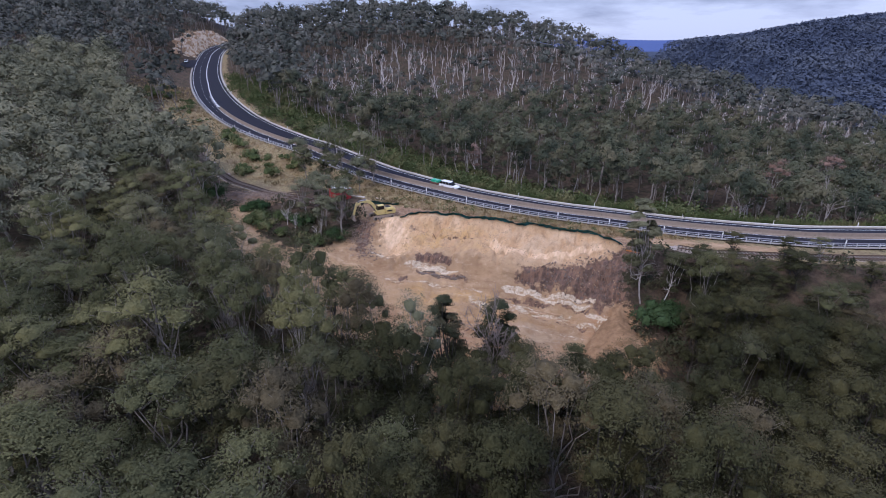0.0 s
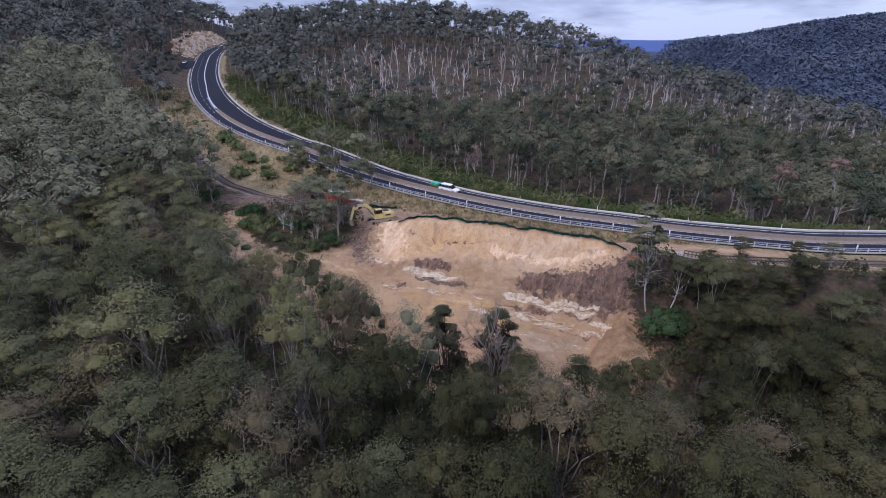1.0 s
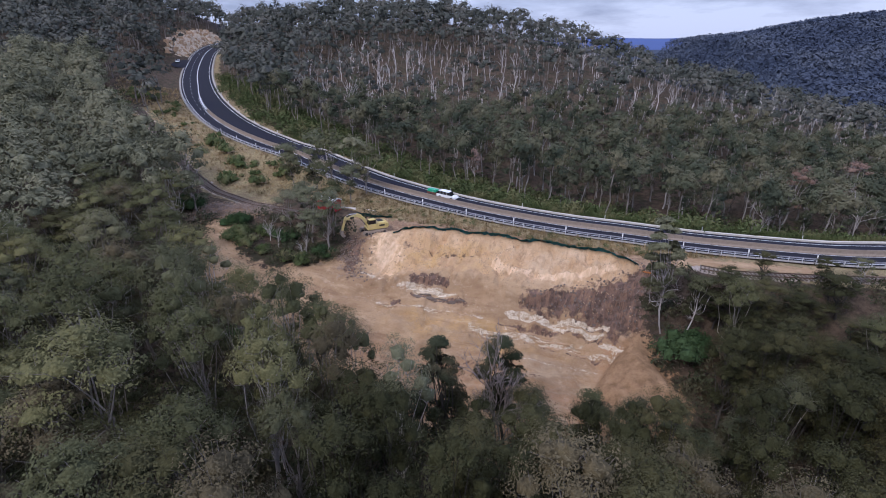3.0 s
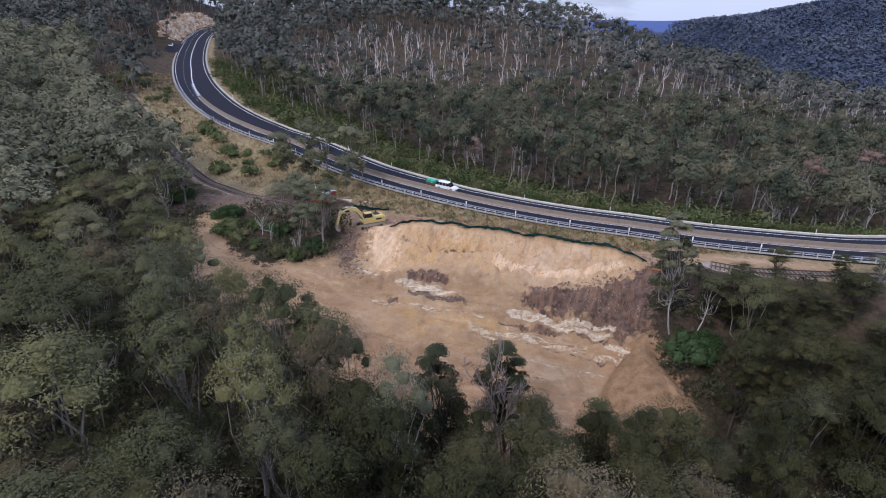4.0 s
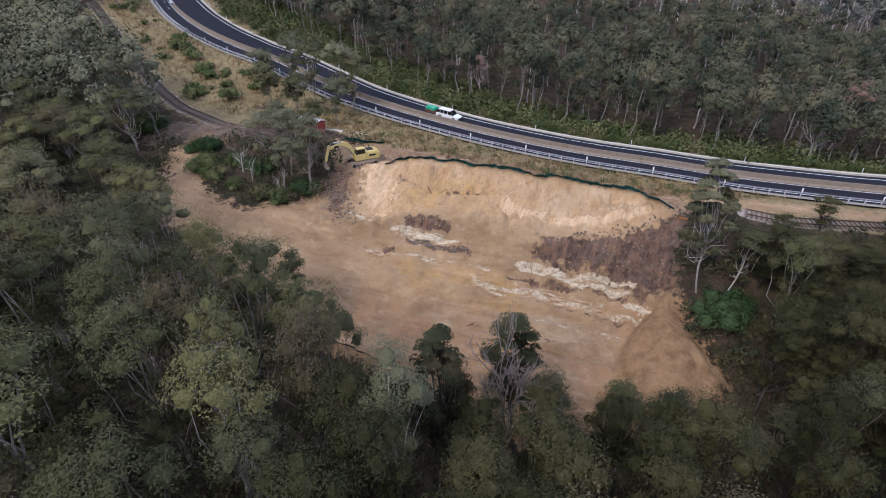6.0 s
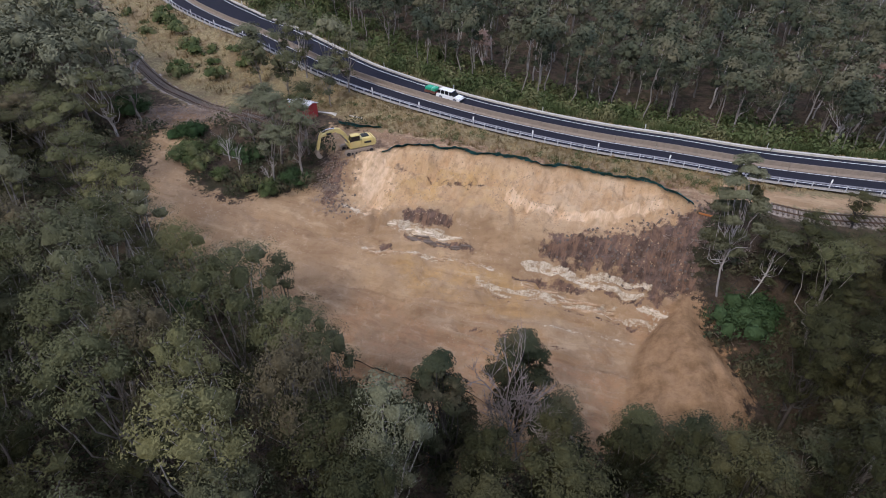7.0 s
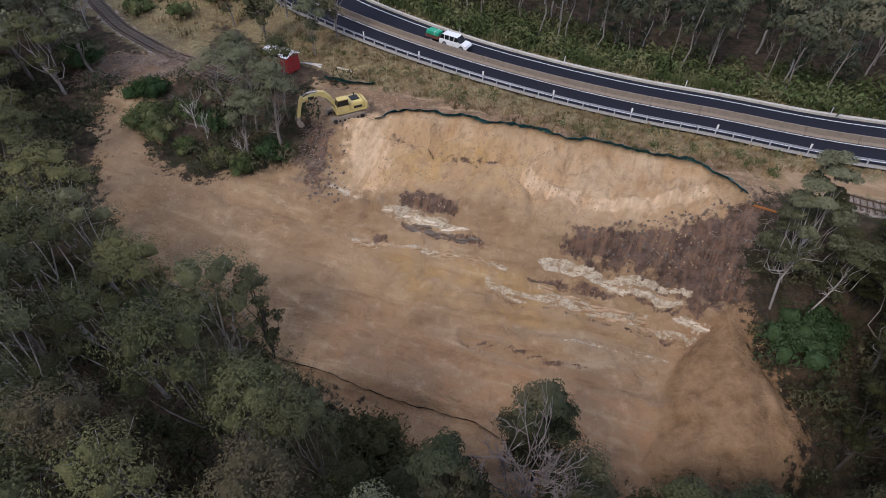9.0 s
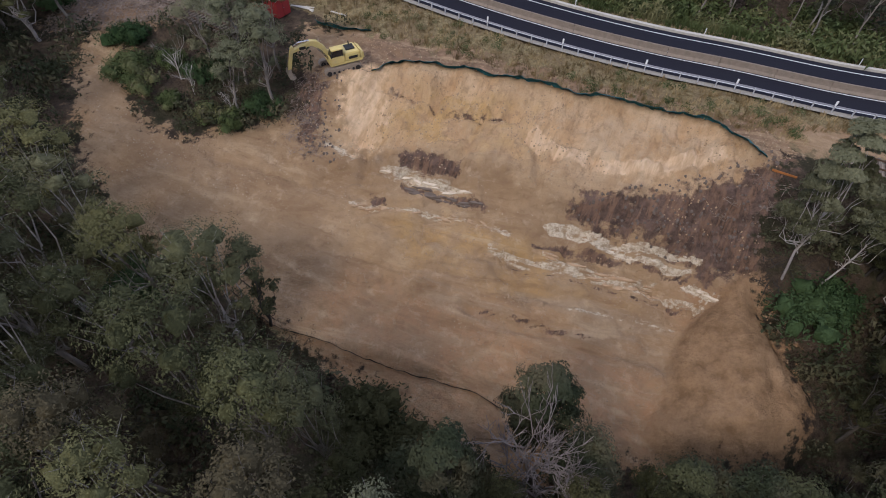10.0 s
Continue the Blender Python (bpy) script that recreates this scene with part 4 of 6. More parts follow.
def twiggy_tree(seed, height, wide, levels=5):
    """A leafless tree that forks again and again into a fan of fine twigs."""
    r = np.random.default_rng(seed)
    wood = []

    def grow_on(p, d, length, radius, level):
        q = p + d * length
        m = (p + q) / 2 + r.normal(scale=length * 0.06, size=3)
        wood.append(tube([p, m, q], [radius, radius * 0.8, radius * 0.62], 5 if level < 2 else 3))
        if level < levels:
            for _ in range(3):
                nd = d + r.normal(scale=0.46, size=3) * [wide, wide, 0.55]
                nd[2] = max(nd[2], 0.25) + 0.1
                nd /= np.linalg.norm(nd)
                grow_on(p + (q - p) * r.uniform(0.6, 1.0), nd, length * r.uniform(0.58, 0.86), radius * 0.7, level + 1)

    grow_on(np.array([0, 0, -1.0]), np.array([0.05, 0.02, 1.0]), height * 0.3, height * 0.0105, 0)
    return join(wood)


def shrub(seed, height, wide, count, leaf, seg=6, rings=2, bits=6, core=0.66):
    """A bush: leaning stems under several leafy clumps that reach the ground."""
    r = np.random.default_rng(seed)
    tufts = []
    for i in range(bits):
        c = np.array([r.normal(scale=wide * 0.3), r.normal(scale=wide * 0.3), height * r.uniform(0.12, 0.6)])
        k = r.uniform(0.3, 0.45)
        tufts.append(clump(r, c, (wide * k, wide * k, height * 0.42), count // bits, leaf, seg, rings, 0.7, core))
    stems = [tube(bend(r, np.array([0, 0, -0.6]), np.array([r.normal(scale=wide * 0.3), r.normal(scale=wide * 0.3), height * 0.6]), 3, 0.05), [0.05, 0.04, 0.02], 3) for _ in range(4)]
    return join(stems), join(tufts)


def scatter(shapes, places, sizes, turns, tall):
    """Many copies of a few shapes, laid out as arrays: verts and quads of one joined mesh."""
    vs, fs, base = [], [], 0
    pick = rng.integers(0, len(shapes), len(places))
    for i, p in enumerate(places):
        v, f = shapes[pick[i]]
        c, s = math.cos(turns[i]), math.sin(turns[i])
        k = sizes[i]
        w = np.empty_like(v)
        w[:, 0] = (v[:, 0] * c - v[:, 1] * s) * k + p[0]
        w[:, 1] = (v[:, 0] * s + v[:, 1] * c) * k + p[1]
        w[:, 2] = v[:, 2] * k * tall[i] + p[2]
        vs.append(w)
        fs.append(f + base)
        base += len(v)
    return np.concatenate(vs), np.concatenate(fs)


def sow(x0, x1, y0, y1, gap, keep, seed):
    """Places on a jittered grid where keep(x, y) holds."""
    r = np.random.default_rng(seed)
    gx, gy = np.meshgrid(np.arange(x0, x1, gap), np.arange(y0, y1, gap * 0.9))
    gx = gx + gap * 0.5 * (np.arange(gx.shape[0])[:, None] % 2)
    gx = gx + r.uniform(-0.38, 0.38, gx.shape) * gap
    gy = gy + r.uniform(-0.38, 0.38, gy.shape) * gap
    x, y = gx.ravel(), gy.ravel()
    ok = keep(x, y)
    return x[ok], y[ok]


def off_road(x, y, near, far):
    """Outside a strip along the road."""
    q, d, k = to_line(x, y, ROAD, ROAD_N)
    return (q < -near) | (q > ROAD_W[k] + far)


def in_view(x, y, margin=8):
    """Within the wedge of ground in front of the flight line."""
    return np.abs(x) < 0.93 * (y + 16) + margin
# leafy trees near the cut: each a thing with trunk and crown
def tree_thing(proto, x, y, size, turn, tall=1.0, tip=(0, 0)):
    return copy_thing(proto, pose(x, y, float(ground_full(np.array([x]), np.array([y]))[0]), tip[0], tip[1], turn) @ Matrix.Diagonal((size / proto.scale[0], size / proto.scale[1], size * tall / proto.scale[2], 1)))


def tree_proto(label, wood, leaves, bark, leaf, group, category="tree", name="gum_tree"):
    ob = tagged(new(name), label, category, group)
    t = new("trunk", quick_mesh("trunk", *wood, [bark], smooth=True))
    t.parent = ob
    if leaves is not None:
        c = new("crown", quick_mesh("crown", *leaves, [leaf], smooth=True))
        c.parent = ob
    return ob


def place_thing(ob, x, y, size=1.0, turn=0.0, tall=1.0, lift=0.0):
    z = float(ground_full(np.array([x]), np.array([y]))[0]) + lift
    ob.matrix_basis = pose(x, y, z, 0, 0, turn) @ Matrix.Diagonal((size, size, size * tall, 1))
    return ob


KINDS = [
    ("olive-green eucalypt with an open domed crown and pale limbs", "olive", M_BARK, 8, 0.40),
    ("olive-green eucalypt with a broad clumped crown", "olive", M_BARK, 10, 0.42),
    ("grey-green eucalypt with a loose crown on a pale trunk", "grey", M_BARK_WHITE, 7, 0.4),
    ("grey-green eucalypt with drooping leaf clumps", "grey", M_BARK, 8, 0.4),
    ("brownish-leaved eucalypt with a spreading crown", "brown", M_BARK, 9, 0.44),
    ("dark-leaved eucalypt with a dense narrow crown, also dark for shade", "dark", M_BARK_DARK, 7, 0.38),
    ("olive eucalypt with long pale limbs showing through thin foliage", "olive", M_BARK_WHITE, 8, 0.38),
    ("silvery grey-green eucalypt with white limbs and loose leaf clumps", "silver", M_BARK_WHITE, 9, 0.4),
]
TALL_R = 4.3  # crown radius of the prototypes, which stand 17 m high
PROTOS = []
for i, (label, leaf, bark, limbs, fk) in enumerate(KINDS):
    wood, leaves = gum_tree(40 + i, 17.0, TALL_R, limbs, 82, 0.107, fork=fk, bits=6, bare=(0.06, 0.04, 0.1, 0.06, 0.08, 0.02, 0.22, 0.08)[i], low=(8, 6, 7, 7, 6, 9, 5, 7)[i], thick=0.0105, flat=0.66, drop=0.46)
    PROTOS.append(tree_proto(label, wood, leaves, bark, LEAF[leaf], "bush around the cut"))

CLEAR = [(-49, 100), (-46.5, 112), (-30, 108), (-20, 104), (-8, 104), (10, 97), (33, 86), (40, 80), (75, 73), (120, 72), (120, 66.5), (66, 67.5), (50, 70), (42, 71.5), (36.5, 72), (35, 64), (36, 56), (35, 49), (30, 45.5), (12, 46.5),
         (3, 46), (-6, 52), (-13, 56.5), (-22, 61.5), (-31, 65.5), (-38, 69), (-45, 78)]


def clear_of_cut(x, y):
    return ~inside(x, y, CLEAR)


# trees that stand out of the bush: place, height of the top, crown radius, kind
BUSH_WEST = [(-27.2, 35.2, 22.6, 6.0, 0), (-36.4, 47.2, 22.8, 5.4, 1), (-31.6, 55.0, 21.8, 4.6, 3), (-16.6, 37.8, 19.4, 4.4, 6), (-21.6, 40.4, 20.6, 4.2, 0), (-25.2, 46.0, 20.6, 4.0, 1), (-18.7, 51.3, 20.2, 4.1, 0),
             (-28.8, 49.6, 20.2, 3.8, 2), (-20.8, 45.2, 20.4, 3.4, 4), (-33.5, 33.0, 18.0, 4.8, 4), (-33.0, 65.6, 16.8, 3.7, 2), (-38.6, 69.6, 18.0, 4.2, 0), (-44.0, 73.0, 19.6, 4.4, 1), (-48.4, 67.6, 21.4, 4.8, 3),
             (-46.4, 49.0, 17.4, 4.8, 0), (-47.2, 81.4, 21.8, 4.6, 0), (-26.0, 56.6, 16.4, 3.4, 6), (-39.0, 59.5, 20.4, 4.4, 4)]
# middle and east: mostly kind 5, its dark leaves stand in for shade
BUSH_MIDDLE = [(-11.0, 42.2, 19.2, 3.9, 4), (-15.6, 39.6, 20.4, 3.2, 6), (-9.2, 47.6, 15.8, 2.9, 3), (-4.2, 40.0, 16.8, 3.4, 7), (-4.2, 33.8, 17.2, 3.6, 5), (-8.2, 30.2, 16.6, 4.2, 5), (-18.4, 31.6, 17.4, 4.6, 1), (2.6, 42.0, 9.4, 3.0, 5),
               (10.8, 26.6, 18.8, 4.6, 4), (13.6, 21.6, 18.6, 4.6, 5), (6.0, 31.4, 13.4, 3.4, 5), (-12.5, 34.4, 15.6, 3.6, 3), (1.6, 33.0, 13.6, 3.4, 5), (9.2, 42.6, 10.2, 2.4, 5), (14.6, 43.6, 8.6, 2.3, 5), (-6.4, 45.6, 9.8, 2.4, 5), (19.4, 42.2, 8.8, 2.4, 5)]
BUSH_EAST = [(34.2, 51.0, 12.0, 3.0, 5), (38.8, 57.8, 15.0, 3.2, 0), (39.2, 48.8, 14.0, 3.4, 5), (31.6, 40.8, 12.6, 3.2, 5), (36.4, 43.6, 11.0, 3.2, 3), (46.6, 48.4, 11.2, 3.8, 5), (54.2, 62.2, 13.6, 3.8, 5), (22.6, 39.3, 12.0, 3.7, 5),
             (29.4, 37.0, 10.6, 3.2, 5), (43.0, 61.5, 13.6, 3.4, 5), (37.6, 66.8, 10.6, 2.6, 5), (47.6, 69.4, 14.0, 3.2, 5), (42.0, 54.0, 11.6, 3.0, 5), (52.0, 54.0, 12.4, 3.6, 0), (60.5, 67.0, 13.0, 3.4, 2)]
NAMED = np.array(BUSH_WEST + BUSH_MIDDLE + BUSH_EAST)


def canopy(x, y):
    """Height of the treetops over the bush in front of the cut, from the trees that stand out."""
    w = 1.0 / ((NAMED[:, 0] - x) ** 2 + (NAMED[:, 1] - y) ** 2 + 4.0) ** 1.5
    return float((w * NAMED[:, 2]).sum() / w.sum())


used = set()


def plant(i, x, y, top, radius, turn):
    """One tree of a kind with its top at the given height."""
    g = float(ground_full(np.array([x]), np.array([y]))[0])
    high = max(top - g, 4.5) / 17.0
    size = min(radius, 6.2 * high + 0.4) / TALL_R
    if i in used:
        tree_thing(PROTOS[i], x, y, size, turn, high / size, rng.normal(0, 2.0, 2))
    else:
        place_thing(PROTOS[i], x, y, size, turn, high / size)
    used.add(i)


for n, (x, y, top, radius, i) in enumerate(NAMED.tolist()):
    plant(int(i), x, y, top, radius, 77.0 * n)

tx, ty = sow(-62, 66, 2, 100, 6.1, lambda x, y: clear_of_cut(x, y) & in_view(x, y, 6) & off_road(x, y, 9, 200) & ~((x > -50) & (y > 82) & (x < 10)) & ~((x > -1) & (x < 33) & (y > 40.5) & (y < 51)) & ~((x > -19.5) & (x < -2) & (y > 47.5) & (y < 64)) & ~((x > -10) & (x < 4) & (y > 41) & (y < 48)), 3)
apart = np.min(np.hypot(tx[:, None] - NAMED[None, :, 0], ty[:, None] - NAMED[None, :, 1]) - 0.62 * NAMED[None, :, 3], axis=1)
tx, ty = tx[apart > 1.7], ty[apart > 1.7]
order = rng.permutation(len(tx))
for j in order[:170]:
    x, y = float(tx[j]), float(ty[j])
    # eastern and middle bush lies in shade; weights favour dark leaves to show it
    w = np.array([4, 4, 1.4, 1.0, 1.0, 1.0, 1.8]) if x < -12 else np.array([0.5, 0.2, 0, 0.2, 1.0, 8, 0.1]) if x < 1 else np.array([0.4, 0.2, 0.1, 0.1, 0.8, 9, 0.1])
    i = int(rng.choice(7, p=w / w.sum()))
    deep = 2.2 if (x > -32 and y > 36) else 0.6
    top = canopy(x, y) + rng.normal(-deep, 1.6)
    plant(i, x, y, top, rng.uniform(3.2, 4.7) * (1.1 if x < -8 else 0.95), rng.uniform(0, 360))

# close growth east of the spoil fan, its shade given by the dark leaf colour
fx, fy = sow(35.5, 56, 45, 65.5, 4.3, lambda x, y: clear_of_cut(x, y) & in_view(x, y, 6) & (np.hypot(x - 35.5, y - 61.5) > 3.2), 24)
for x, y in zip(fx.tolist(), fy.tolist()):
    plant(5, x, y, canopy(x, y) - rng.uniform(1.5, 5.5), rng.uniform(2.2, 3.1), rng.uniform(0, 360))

# woods that are too many to count: left slope, behind the road, the spur, the far hill
MID = [gum_tree(80 + i, 14.5, 4.6 + 0.3 * (i % 3), 7, 23, 0.3, sides=3, fork=0.4 + 0.05 * (i % 3), bits=4, low=2, fine=0, flat=0.66, drop=0.5, thick=0.013) for i in range(6)]
TALL = [gum_tree(90 + i, 15.5, 3.0, 6, 22, 0.29, sides=3, fork=0.55, bits=4, thick=0.009, low=3, drop=0.9, fine=0, flat=0.85) for i in range(4)]
FAR = [gum_tree(100 + i, 14, 4.4, 4, 9, 0.65, sides=3, fork=0.5, bits=2, thick=0.011, fine=0, low=1, flat=0.7) for i in range(6)]
TRUNKY = [gum_tree(110 + i, 15.5, 2.9, 7, 22, 0.29, sides=3, fork=0.62, bits=4, thick=0.0055, low=1, drop=0.45, fine=0, flat=0.85) for i in range(4)]
BARE = [bare_tree(120 + i, 13, 4.4, 5, 3, 1) for i in range(6)]


def wood_lot(name, label, shapes, x, y, leaf, bark, size=(0.8, 1.2), sink=0.0):
    z = ground_full(x, y) - sink
    p = np.column_stack([x, y, z])
    s = rng.uniform(size[0], size[1], len(p))
    turn = rng.uniform(0, 6.28, len(p))
    tall = rng.uniform(0.85, 1.15, len(p))
    keep = rng.bit_generator.state
    wv, wf = scatter([w for w, _ in shapes], p, s, turn, tall)
    rng.bit_generator.state = keep
    lv, lf = scatter([l for _, l in shapes], p, s, turn, tall)
    wf = split(wf)
    idx = np.concatenate([np.zeros(len(wf)), np.ones(len(lf))])
    me = quick_mesh(name, np.concatenate([wv, lv]), np.concatenate([wf, lf + len(wv)]), [bark, leaf], smooth=True, idx=idx)
    return tagged(new(name, me), label, "forest", kind="stuff")


def side_of_road(x, y, far):
    q, d, k = to_line(x, y, ROAD, ROAD_N)
    return q > ROAD_W[k] + far if far >= 0 else q < far


rest = order[170:]
x, y = sow(-150, -62, 14, 210, 6.4, lambda x, y: in_view(x, y, 6) & side_of_road(x, y, -17) & ~((y > 125) & ~side_of_road(x, y, -25)), 5)
x2, y2 = sow(-62, -20, 100, 140, 6.4, lambda x, y: side_of_road(x, y, -17) & (dist_path(x, y, [tuple(p[:2]) for p in RAIL[::6]]) > 7) & ~((x > -48) & (y < 112)), 6)
x, y = np.concatenate([x, x2, tx[rest]]), np.concatenate([y, y2, ty[rest]])
wood_lot("hillside_forest", "dense olive-green eucalypt forest on the slope beside the road", MID, x, y, LEAF["wood"], M_BARK)
x, y = sow(-60, 170, 90, 190, 6.5, lambda x, y: in_view(x, y, 10) & side_of_road(x, y, 9), 7)
front = ~side_of_road(x, y, 17)
wood_lot("roadside_forest", "front row of tall eucalypts with long bare grey trunks along the road", TRUNKY, x[front], y[front], LEAF["road"], M_BARK, (0.75, 1.05))
x, y = x[~front], y[~front]
sel = rng.uniform(size=len(x)) < 0.45
wood_lot("roadside_forest", "tall dark eucalypt forest with bare grey trunks behind the road", TALL, x[sel], y[sel], LEAF["road"], M_BARK_WHITE, (0.72, 1.0))
wood_lot("roadside_forest", "dark olive eucalypt forest behind the road", MID, x[~sel], y[~sel], LEAF["road"], M_BARK, (0.6, 0.92))
x, y = sow(-330, 260, 170, 520, 8.0, lambda x, y: in_view(x, y, 10) & ((y > 190) | (x < -60)) & off_road(x, y, 7, 6) & ~((y > 190) & (y < 262) & ~off_road(x, y, 23, 6)) & ~((y > 190) & (y < 322) & ~off_road(x, y, 13, 6)) & ~((y > 325) & (y < 425) & ~off_road(x, y, 10, 6)) & ~((x > -150) & side_of_road(x, y, -17) & (y < 210)), 8)
sel = rng.uniform(size=len(x))
crest = np.interp(x, [-220, -60, 60, 130, 200, 300], [470, 385, 345, 315, 300, 300])
over = y < crest + 32
x, y, sel, crest = x[over], y[over], sel[over], crest[over]
dead_zone = sm(-205, -185, y - crest) * np.maximum(sm(-85, -110, y - crest), 0.66 * sm(-10, 45, x) * sm(0, -30, y - crest)) * sm(-75, -35, x) * (0.86 + 0.2 * hill_noise(x, y, 40, 5))
d = sel < 0.95 * dead_zone
wood_lot("ridge_forest", "dark eucalypt forest over the wooded spur", FAR, x[~d], y[~d], LEAF["far"], M_BARK, (0.85, 1.2))
wood_lot("ridge_scrub", "low grey-green regrowth under the dead trees", FAR, x[d][::2] + 2.5, y[d][::2] - 2.0, LEAF["far"], M_BARK, (0.45, 0.75), 1.0)
p = np.column_stack([x[d], y[d], ground_full(x[d], y[d])])
v, f = scatter(BARE, p, rng.uniform(0.55, 1.05, len(p)), rng.uniform(0, 6.3, len(p)), rng.uniform(0.9, 1.2, len(p)))
tagged(new("dead_trees", quick_mesh("dead_trees", v, f, [M_DEAD])), "bare white dead trees on the spur", "forest", kind="stuff")
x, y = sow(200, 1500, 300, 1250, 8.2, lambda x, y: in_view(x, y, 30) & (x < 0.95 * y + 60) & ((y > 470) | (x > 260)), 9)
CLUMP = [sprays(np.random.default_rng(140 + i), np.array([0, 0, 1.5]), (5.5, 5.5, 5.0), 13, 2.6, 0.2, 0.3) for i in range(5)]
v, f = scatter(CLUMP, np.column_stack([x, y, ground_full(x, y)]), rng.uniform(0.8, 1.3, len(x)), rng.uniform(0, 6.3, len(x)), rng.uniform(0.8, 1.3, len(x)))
tagged(new("valley_forest", quick_mesh("valley_forest", v, f, [LEAF["blue"]])), "wooded hill across the valley, blue haze in its leaf colour", "forest", kind="stuff")

# far plateau behind the valley, its blue haze put into the colour
def plateau():
    n = Nodes("plateau_haze", rough=1.0, spec=0.0)
    c = n.mix(n.noise(0.004, 5, 0.6, stretch=(1, 1, 4)), (0.075, 0.11, 0.25), (0.1, 0.14, 0.3))
    xs = np.linspace(-3500, 4300, 160)
    top = 62 + 14 * hill_noise(xs, xs * 0, 700, 2) + 5 * hill_noise(xs, xs * 0, 160, 3) - 18 * sm(1400, 700, xs)
    v = np.concatenate([np.column_stack([xs, np.full(160, 4300.0), np.full(160, -150.0)]), np.column_stack([xs, np.full(160, 4420.0), top]), np.column_stack([xs, np.full(160, 4750.0), top - 20])])
    i = np.arange(159)
    q = np.concatenate([np.stack([i, i + 1, i + 161, i + 160], axis=1), np.stack([i + 160, i + 161, i + 321, i + 320], axis=1)])
    n.color(c)
    tagged(new("backdrop", quick_mesh("backdrop", v, q, [n.mat], smooth=True)), "distant plateau under cloud, coloured with blue haze", "distance", kind="structure")


plateau()


# ---- undergrowth ----
BUSH = [shrub(200 + i, 1.6, 2.2, 150, 0.17, bits=6) for i in range(4)]
SCRUB = [shrub(210 + i, 1.8, 2.4, 120, 0.19, bits=5, core=0) for i in range(4)]


def tufts(seed, height, count):
    """A tussock of long blades."""
    r = np.random.default_rng(seed)
    a = r.uniform(0, 6.28, count)
    base = r.normal(scale=0.12, size=(count, 2))
    out = r.uniform(0.15, 0.55, count) * height
    h = height * r.uniform(0.5, 1.1, count)
    wv = np.column_stack([-np.sin(a), np.cos(a), np.zeros(count)]) * 0.035
    p0 = np.column_stack([base, np.full(count, -0.1)])
    p1 = np.column_stack([base[:, 0] + np.cos(a) * out, base[:, 1] + np.sin(a) * out, h])
    v = np.stack([p0 - wv, p0 + wv, p1 + wv * 0.4, p1 - wv * 0.4], axis=1).reshape(-1, 3)
    return v, np.arange(count * 4).reshape(-1, 4)


TUFT = [tufts(220 + i, 0.55, 9) for i in range(4)]


def strew(name, label, shapes, x, y, mats, size, category, sink=0.05, tall=(0.8, 1.25)):
    """Uncountable small plants or stones over the ground as one object."""
    p = np.column_stack([x, y, ground_full(x, y) - sink])
    v, f = scatter(shapes, p, rng.uniform(size[0], size[1], len(p)), rng.uniform(0, 6.28, len(p)), rng.uniform(tall[0], tall[1], len(p)))
    return tagged(new(name, quick_mesh(name, v, f, mats, smooth=category in ("undergrowth",))), label, category, kind="stuff")


leafy = [l for _, l in BUSH]
rough_leafy = [l for _, l in SCRUB]


def band(k0, k1, lo, hi, count, seed):
    """Places in a strip along the road; lo and hi count outwards from the near edge (negative) or the far edge."""
    r = np.random.default_rng(seed)
    k = r.integers(k0, k1, count)
    o = r.uniform(lo, hi, count)
    o = np.where(o > 0, o + ROAD_W[k], o)
    along = r.uniform(-1, 1, count)
    return ROAD[k, 0] + ROAD_N[k, 0] * o + road_dir[k, 0] * along, ROAD[k, 1] + ROAD_N[k, 1] * o + road_dir[k, 1] * along


x, y = band(road_at(150), road_at(-120), 2.2, 24, 1350, 31)
strew("roadside_scrub", "low green and straw-coloured scrub along the far side of the road", rough_leafy, x, y, [LEAF["shrub"]], (0.7, 2.1), "undergrowth", 0.2)
x, y = band(road_at(110), road_at(-60), 1.3, 7, 4200, 32)
strew("verge_grass", "tall dry grass on the far verge", TUFT, x, y, [LEAF["shrub"]], (0.9, 2.1), "grass")
x, y = band(road_at(110), road_at(-24), -7.8, -0.9, 4200, 33)
ok = ~((x > 36) & (y < 78.5))
strew("bank_grass", "dry straw-coloured grass on the bank below the guard rail", TUFT, x[ok], y[ok], [LEAF["straw"]], (0.5, 1.2), "grass")
x, y = band(road_at(-30), road_at(-108), -22, -1.0, 3600, 34)
ok = dist_path(x, y, [tuple(p[:2]) for p in RAIL[::6]]) > 3.5
strew("bank_grass", "dry grass on the slope above the railway", TUFT, x[ok], y[ok], [LEAF["straw"]], (0.6, 1.5), "grass")
x, y = band(road_at(-34), road_at(-100), -24, -3.0, 110, 35)
ok = dist_path(x, y, [tuple(p[:2]) for p in RAIL[::6]]) > 4
strew("slope_scrub", "olive-green scrub on the slope above the railway", leafy, x[ok], y[ok], [LEAF["shrub"]], (0.6, 1.8), "undergrowth", 0.2)
x, y = band(road_at(62), road_at(-24), -8.5, -1.2, 260, 37)
ok = (hill_noise(x, y, 6, 51) > 0.0) & ~((x > 36) & (y < 78.5))
strew("bank_scrub", "low olive-green weeds on the bank below the guard rail", rough_leafy, x[ok], y[ok], [LEAF["shrub"]], (0.2, 0.55), "undergrowth", 0.1)
